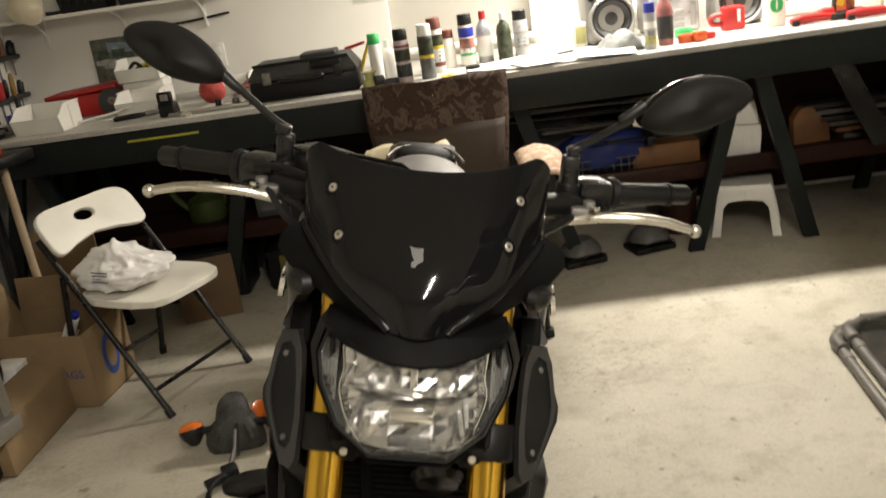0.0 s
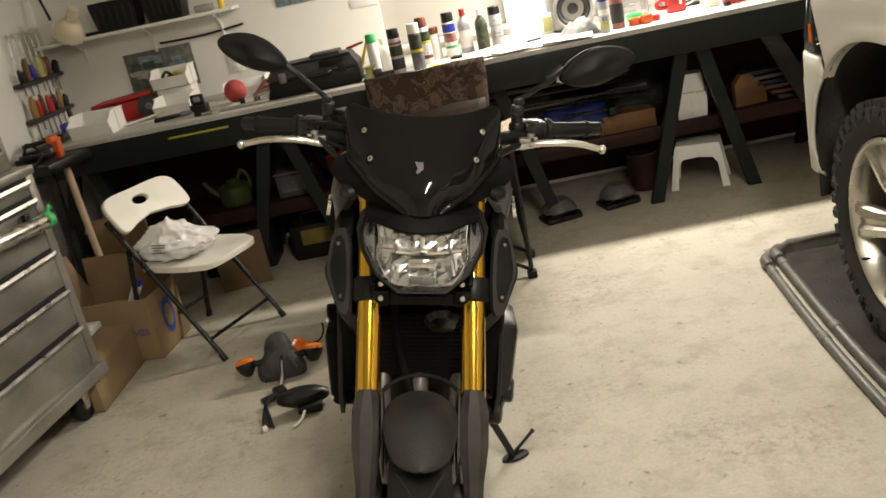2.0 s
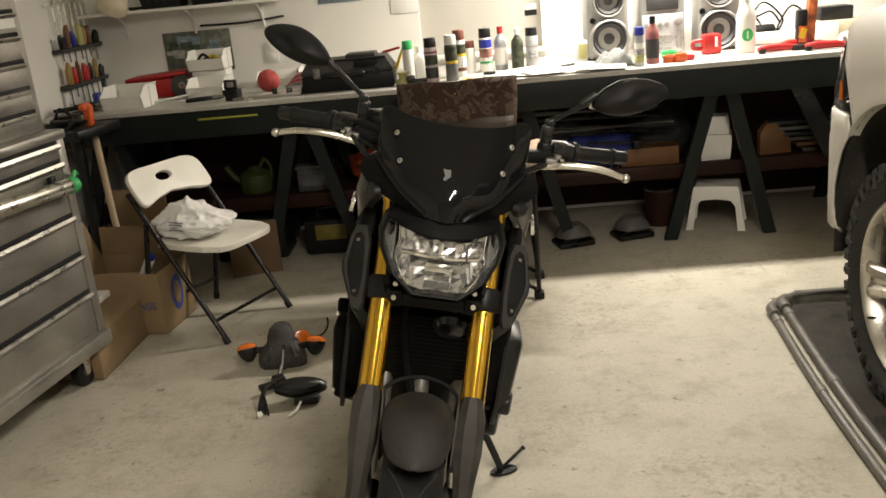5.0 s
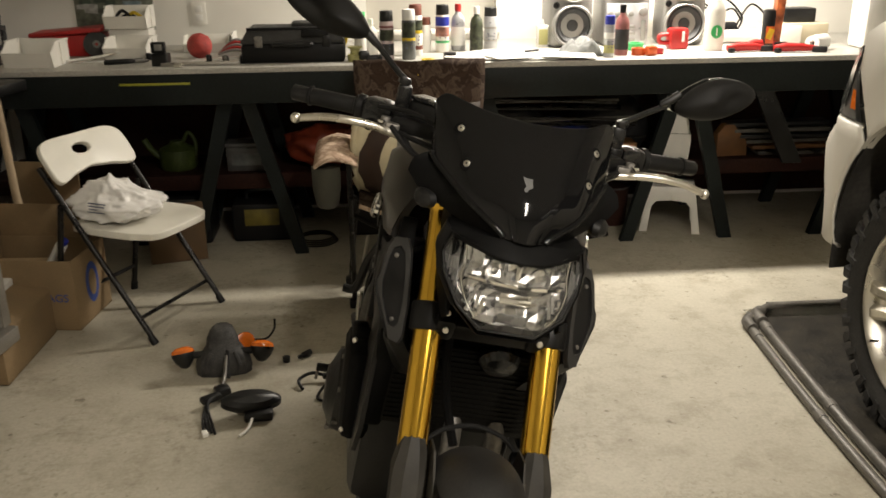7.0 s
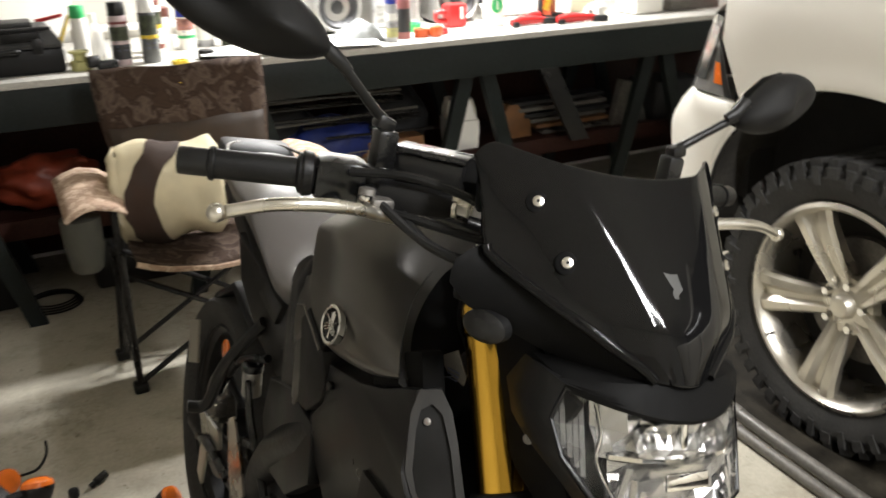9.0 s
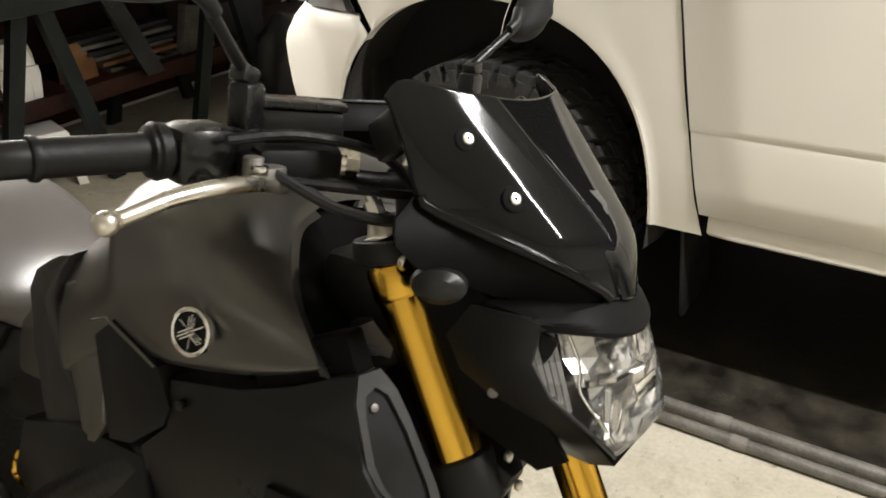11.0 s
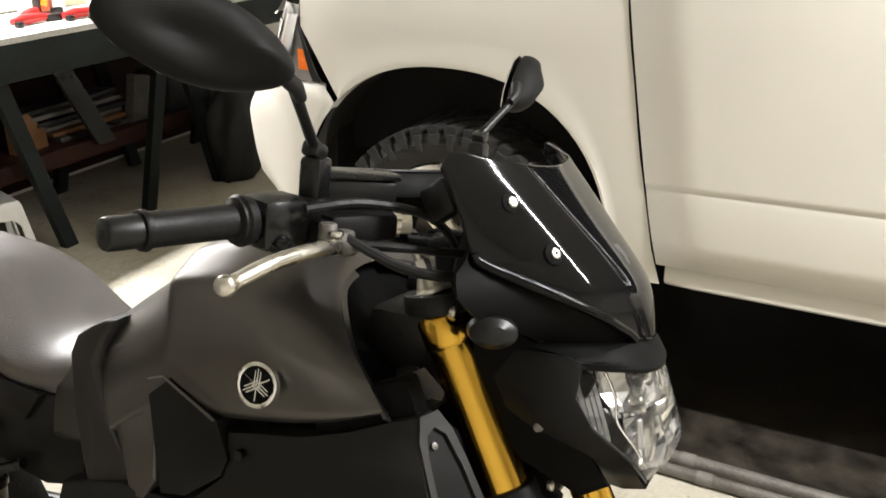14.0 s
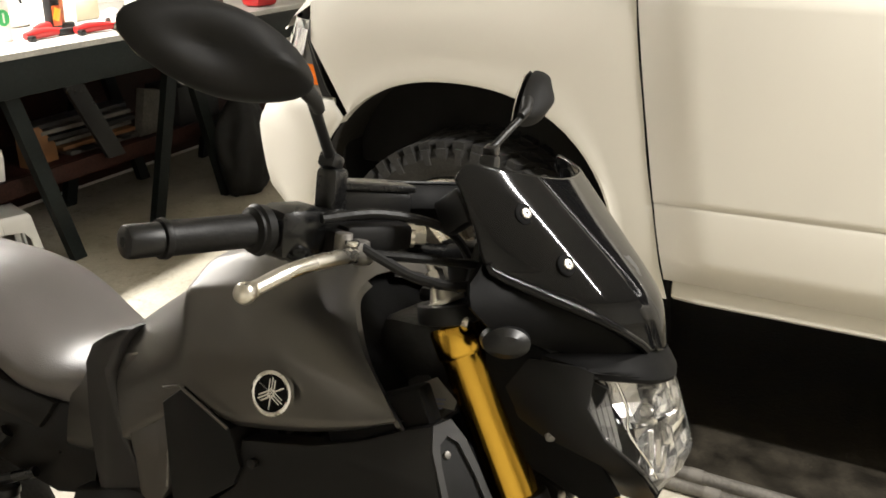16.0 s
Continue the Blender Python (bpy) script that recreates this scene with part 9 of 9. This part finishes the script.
    # inner dark body that closes gaps, underbody and arch liner
    P("inner_body", merge(bx((W - 0.16, 4.35, 0.78), (TX + W / 2, 0.835, 0.86), 0.02), bx((W - 0.5, 1.1, 0.55), (TX + W / 2, 3.6, 0.90), 0.02), bx((W - 0.30, 0.10, 0.62), (TX + W / 2, 4.17, 0.86), 0.02)), "dark_gap")
    P("chassis", merge(bx((0.10, 5.2, 0.16), (TX + 0.50, 1.45, 0.50), 0.02), bx((0.10, 5.2, 0.16), (TX + W - 0.50, 1.45, 0.50), 0.02)), "arch")
    ln = bmesh.new()
    rr = []
    for dx, g in ((0.012, 1.0), (0.10, 1.03), (0.34, 1.03)):
        rr.append([ln.verts.new((TX + dx, *arch_pt(a0 + (a1 - a0) * i / n, g))) for i in range(n + 1)])
    for p, q in zip(rr, rr[1:]):
        for i in range(n):
            ln.faces.new((p[i], p[i + 1], q[i + 1], q[i]))
    P("arch_liner", ln, "arch", "dusty black wheel arch liner")
    P("arch_inner_wall", plate([(4.12, 0.35), (3.1, 0.35), (3.1, 1.0), (4.12, 1.0)], lambda y, z, q: Vector((TX + 0.36 + q, y, z)), 0.02), "dark_gap")
    P("mud_flap", bx((0.24, 0.012, 0.34), (TX + 0.16, 3.075, 0.36), 0.004, (-6, 0, 0)), "rubber", "black rubber mud flap")
    # bonnet
    rows = []
    for y, zc in ((4.345, 1.05), (4.325, 1.15), (4.25, 1.225), (4.12, 1.275), (3.9, 1.315), (3.5, 1.345), (3.08, 1.365)):
        row = []
        for k in range(25):
            u = k / 24
            zl = crown(min(y, 4.19)) - (0.05 if y > 4.3 else 0.0)
            x0 = side_x(min(zl, 1.25), min(y, 4.2)) + 0.004 + max(0, y - 4.2) * 0.9
            x = x0 + (2 * TX + W - 2 * x0) * u
            e = min(u, 1 - u)
            q = min(1, e / 0.14)
            row.append(Vector((x, y, zl - 0.006 + (zc + 0.03 - zl) * (q * q * (3 - 2 * q)) ** 0.8)))
        rows.append(row)
    hd = P("bonnet", loft(rows, False, False), "truck_white", "white bonnet", angle=60)
    # nose: one bumper that wraps round both corners, grille, lamps
    def wrapped(z, yr, cx, cy, out=0.0):
        """Plan line from one wheel arch round the nose to the other at height z."""
        half = [(side_x(z, min(yr, 4.0)) + out, yr), (TX + 0.004 + out, max(yr + 0.012, 4.17)), (TX + 0.028 + out * 0.5, 4.25), (cx - 0.014, cy - 0.034), (cx, cy - 0.006), (cx + 0.020, cy + 0.012), (cx + 0.12, cy + 0.045), (TX + 0.5, cy + 0.09), (TX + W / 2, cy + 0.11)]
        pts = [Vector((p.x, p.y, z)) for p in curve_pts([(x, y, 0) for x, y in half], 3)]
        return pts + [Vector((2 * TX + W - p.x, p.y, z)) for p in pts[-2::-1]]

    arch_y = lambda z: AC + AR_Y * max(0.05, 1 - max(0, (z - AZ) / AR_Z) ** 2.3) ** (1 / 2.3)
    rows = [wrapped(z, min(arch_y(z) + 0.002, 4.15) if z < 0.84 else front_edge(z) + 0.006, cx, cy, o) for z, cx, cy, o in (
        (0.452, 1.17, 4.29, 0.03), (0.468, 1.148, 4.33, 0.008), (0.55, 1.130, 4.385, 0.0), (0.62, 1.122, 4.395, -0.003), (0.70, 1.117, 4.402, -0.005), (0.755, 1.115, 4.404, -0.005), (0.785, 1.118, 4.396, -0.003), (0.835, 1.126, 4.37, 0.0), (0.875, 1.135, 4.335, 0.002), (0.885, 1.150, 4.31, 0.02))]
    bp = P("front_bumper", loft(rows, False, False), "truck_white", "white front bumper wrapped round the corners", angle=60)
    thk = bp.modifiers.new("thick", "SOLIDIFY")
    thk.thickness, thk.offset = 0.010, 0
    P("grille", bx((W - 0.6, 0.06, 0.26), (TX + W / 2, 4.33, 1.00), 0.02), "black", "dark grille")
    for side in (0, 1):
        flip = (lambda v: v) if not side else (lambda v: Vector((2 * TX + W - v.x, v.y, v.z)))
        def lamp_patch(u0, u1, z0, z1, lift):
            rows_ = []
            for k in range(9):
                z = z0 + (z1 - z0) * k / 8
                yr, yf = front_edge(z) + 0.004, 4.345 - 0.35 * (z - 0.89)
                path = [(side_x(z, yr), yr)] + [(TX + 0.012 + 0.16 - 0.16 * math.cos(radians(a)), yf - 0.16 + 0.16 * math.sin(radians(a))) for a in (10, 25, 40, 55, 70, 85)]
                pts = [Vector((float(np.interp(u, range(7), [p[0] for p in path])) - lift, float(np.interp(u, range(7), [p[1] for p in path])) + lift * 0.5, z)) for u in [u0 + (u1 - u0) * q / 8 for q in range(9)]]
                rows_.append([flip(p) for p in pts])
            return loft(rows_, False, False)
        lp = P("headlamp", lamp_patch(0.0, 6.0, 0.893, 1.112, 0.0), "lamp_smoke", "grey headlamp with amber marker", angle=60)
        part("amber_marker", lamp_patch(0.22, 0.55, 0.925, 0.985, 0.004), M["orange_lens"], lp, "amber side marker", angle=60)
        part("lamp_bowl", lamp_patch(0.9, 2.2, 0.93, 1.085, 0.004), M["reflector"], lp, angle=60)
        part("lamp_bowl", lamp_patch(2.8, 5.6, 0.93, 1.06, 0.004), M["reflector"], lp, angle=60)
        part("lamp_frame", lamp_patch(0.0, 0.22, 0.893, 1.112, 0.003), M["black"], lp, angle=60)
    # cab above the belt line
    def band(y0, y1, z0, z1, ins0, ins1):
        return loft([[Vector((TX + ins0, y0, z0)), Vector((TX + W - ins0, y0, z0)), Vector((TX + W - ins0, y1, z0)), Vector((TX + ins0, y1, z0))], [Vector((TX + ins1, y0 + 0.25, z1)), Vector((TX + W - ins1, y0 + 0.25, z1)), Vector((TX + W - ins1, y1 - 0.55, z1)), Vector((TX + ins1, y1 - 0.55, z1))]])
    P("cab_glass", band(0.90, 3.10, 1.27, 1.80, 0.05, 0.20), "black_gloss", "dark cab windows")
    P("cab_roof", bx((W - 0.40, 1.45, 0.07), (TX + W / 2, 1.87, 1.83), 0.03), "truck_white", "white cab roof")
    P("bed_cover", bx((W - 0.2, 2.2, 0.05), (TX + W / 2, -0.22, 1.28), 0.02), "black", "black load bed cover")
    # wheels
    def wheel(c, s):
        wh = P("wheel", revolve([(0.283, -0.090), (0.292, -0.118), (0.322, -0.136), (0.355, -0.138), (0.380, -0.122), (0.389, -0.09), (0.391, 0.09), (0.380, 0.122), (0.355, 0.136), (0.292, 0.118), (0.283, 0.090)], c, "x", 72, True), "tyre_dusty", "black off-road tyre on silver five-spoke wheel")
        # tread blocks: shoulder lugs and inner blocks
        lug, blk = None, []
        N = 44
        verts, faces = [], []
        def block(a, r0, r1, x0, x1, da0, da1, sk):
            base = len(verts)
            for r in (r0, r1):
                for xx, dd, k in ((x0, da0, 0), (x1, da1, sk), (x1, -da1, sk), (x0, -da0, 0)):
                    an = a + dd + k
                    verts.append((c.x + s * xx, c.y + r * math.cos(an), c.z + r * math.sin(an)))
            for f in ((0, 1, 2, 3), (7, 6, 5, 4), (0, 4, 5, 1), (1, 5, 6, 2), (2, 6, 7, 3), (3, 7, 4, 0)):
                faces.append([base + q for q in f])
        jit = random.Random(9)
        for k in range(N):
            a = 2 * math.pi * k / N
            big = 0.058 if k % 2 else 0.046
            e = lambda w: jit.uniform(-w, w)
            # notched shoulder lugs, alternating long and short, and staggered hooked blocks between them
            block(a, 0.368, 0.403, -0.132 + e(0.003), -0.092, big * 0.80, big * 0.95, 0.035)
            block(a + 0.018, 0.372, 0.403, -0.094, -0.062, big * 0.62, big * 0.85, 0.045)
            block(a + 0.07, 0.372, 0.403, 0.132, 0.064, big * 0.85, big, -0.02)
            block(a + 0.03 + e(0.006), 0.376, 0.402, -0.056, -0.030, 0.050, 0.040, 0.06)
            block(a + 0.075 + e(0.006), 0.376, 0.402, -0.030, -0.004, 0.036, 0.052, 0.05)
            block(a + 0.06, 0.376, 0.402, 0.008, 0.056, 0.05, 0.045, 0.05)
            block(a + 0.01, 0.335 if k % 2 else 0.352, 0.382, -0.1415, -0.120, 0.026 if k % 2 else 0.040, 0.046, 0.0)
        me = bmesh.new()
        vv = [me.verts.new(p) for p in verts]
        for f in faces:
            me.faces.new([vv[q] for q in f])
        part("tread", me, M["tyre_dusty"], wh, flat=True, kind="stuff")
        xo = -0.118
        R = 0.286
        rim = part("rim", merge(revolve([(R, xo + 0.03), (R + 0.002, xo - 0.006), (R - 0.010, xo - 0.012), (R - 0.020, xo - 0.002), (R - 0.030, xo + 0.05), (R - 0.034, xo + 0.16)], c, (s, 0, 0), 72)), M["rim"], wh, "silver alloy rim")
        part("brake_drum", cyl(c + Vector((s * (xo + 0.13), 0, 0)), c + Vector((s * (xo + 0.17), 0, 0)), 0.245, n=40), M["dark_gap"], wh)
        part("brake_rotor", cyl(c + Vector((s * (xo + 0.10), 0, 0)), c + Vector((s * (xo + 0.125), 0, 0)), 0.175, n=40), M["alu_dull"], wh)
        for k in range(5):
            a = 2 * math.pi * k / 5 - 0.175
            d, e = Vector((0, math.cos(a), math.sin(a))), Vector((0, -math.sin(a), math.cos(a)))
            rings = []
            for r, w, xh, th in ((0.045, 0.036, 0.030, 0.05), (0.09, 0.040, 0.018, 0.05), (0.15, 0.047, 0.002, 0.045), (0.22, 0.056, -0.008, 0.04), (0.256, 0.064, -0.010, 0.036), (0.274, 0.080, -0.004, 0.030)):
                x = xo + xh + 0.012
                dip = 0.014
                pts = [(-1, 0.012), (-0.82, 0.0), (-0.42, -0.002), (-0.15, dip), (0.15, dip), (0.42, -0.002), (0.82, 0.0), (1, 0.012), (0.9, th), (-0.9, th)]
                rings.append([c + d * r + e * (q * w) + Vector((s * (x + h), 0, 0)) for q, h in pts])
            part("spoke", loft(rings), M["rim"], rim, angle=40)
        hub = part("hub_cap", revolve([(0.0, xo + 0.012), (0.026, xo + 0.014), (0.033, xo + 0.024), (0.036, xo + 0.040), (0.080, xo + 0.046), (0.088, xo + 0.07)], c, (s, 0, 0), 36), M["rim"], rim)
        for k in range(5):
            a = 2 * math.pi * k / 5 - 0.175 + math.pi / 5
            d = Vector((0, math.cos(a), math.sin(a))) * 0.062
            part("lug_nut", cyl(c + d + Vector((s * (xo + 0.020), 0, 0)), c + d + Vector((s * (xo + 0.05), 0, 0)), 0.011, n=6), M["chrome"], rim)
        part("valve", cyl(c + Vector((s * (xo - 0.01), 0.20, -0.16)), c + Vector((s * (xo + 0.02), 0.205, -0.165)), 0.004, n=8), M["black"], rim)
        return wh
    wheel(WC + Vector((0.085, 0, 0)), 1)
    wheel(Vector((TX + W - 0.145, 3.655, 0.403)), -1)
    wheel(Vector((TX + 0.145, -0.15, 0.403)), 1)
    wheel(Vector((TX + W - 0.145, -0.15, 0.403)), -1)


M["lamp_smoke"] = mat("clear_lamp_cover", (0.24, 0.235, 0.225), 0.12, 0.3, var=0.3, scale=12, bump=0.0, coat=0.6)
pickup()


# ---- containment mat with pipe frame under the truck ----
def containment():
    mt = thing("containment_mat", "wet black mat framed by plastic-wrapped pipes under the truck", "mat")
    # the pipes bend slightly away from the truck towards its rear
    run = lambda y: float(np.interp(y, (-1.55, 2.0, 2.9, 3.75, 4.55), (0.890, 0.897, 0.909, 0.938, 1.006)))
    edge_ = [(run(y) + 0.004, y) for y in (-1.58, 0.5, 2.0, 2.9, 3.75, 4.55)] + [(1.02, 4.63), (3.07, 4.63), (3.07, -1.58)]
    part("mat_sheet", loft([[Vector((x, y, z)) for x, y in edge_] for z in (0.001, 0.008)]), M["mat_black"], mt, flat=True)
    for off, y1, r in ((-0.058, 4.50, 0.0165), (0.0, 4.555, 0.0185)):
        p = part("edge_pipe", tube(curve_pts([(run(y) + off, y, r) for y in (-1.55, 0.5, 2.0, 2.9, 3.75, y1)]), r, 18), M["galv"], mt, "dusty grey pipe")
        for k in range(7):
            y = y1 - 0.12 - 0.52 * k - 0.07 * (k % 3)
            part("pipe_tape", cyl((run(y - 0.02) + off, y - 0.02, r), (run(y + 0.02) + off, y + 0.02, r), r + 0.0024, n=18), M["tape"], p)
    part("end_pipe", tube(curve_pts([(1.006, 4.555, 0.0185), (1.10, 4.635, 0.0185), (1.28, 4.64, 0.0185), (3.0, 4.645, 0.0185)]), 0.0185, 14), M["galv"], mt)
    for x, y, r in ((0.945, 4.50, 0.022), (1.004, 4.55, 0.0245)):
        part("pipe_elbow", tube(curve_pts([(x - 0.006, y - 0.07, r), (x, y, r), (x + 0.03, y + 0.035, r)]), r, 14), M["galv"], mt)
    ws = bmesh.new()
    bmesh.ops.create_grid(ws, x_segments=40, y_segments=4, size=0.5)
    for v in ws.verts:
        v.co = Vector((1.35 + v.co.x * 0.75, 4.595 + v.co.y * 0.07, 0.03 + 0.012 * noise.noise(Vector((v.co.x * 30, v.co.y * 9, 0))) - 0.02 * abs(v.co.y * 2)))
    sh = part("wrap_sheet", ws, M["bottle_clear"], mt, "crumpled clear plastic sheet", angle=180)


containment()
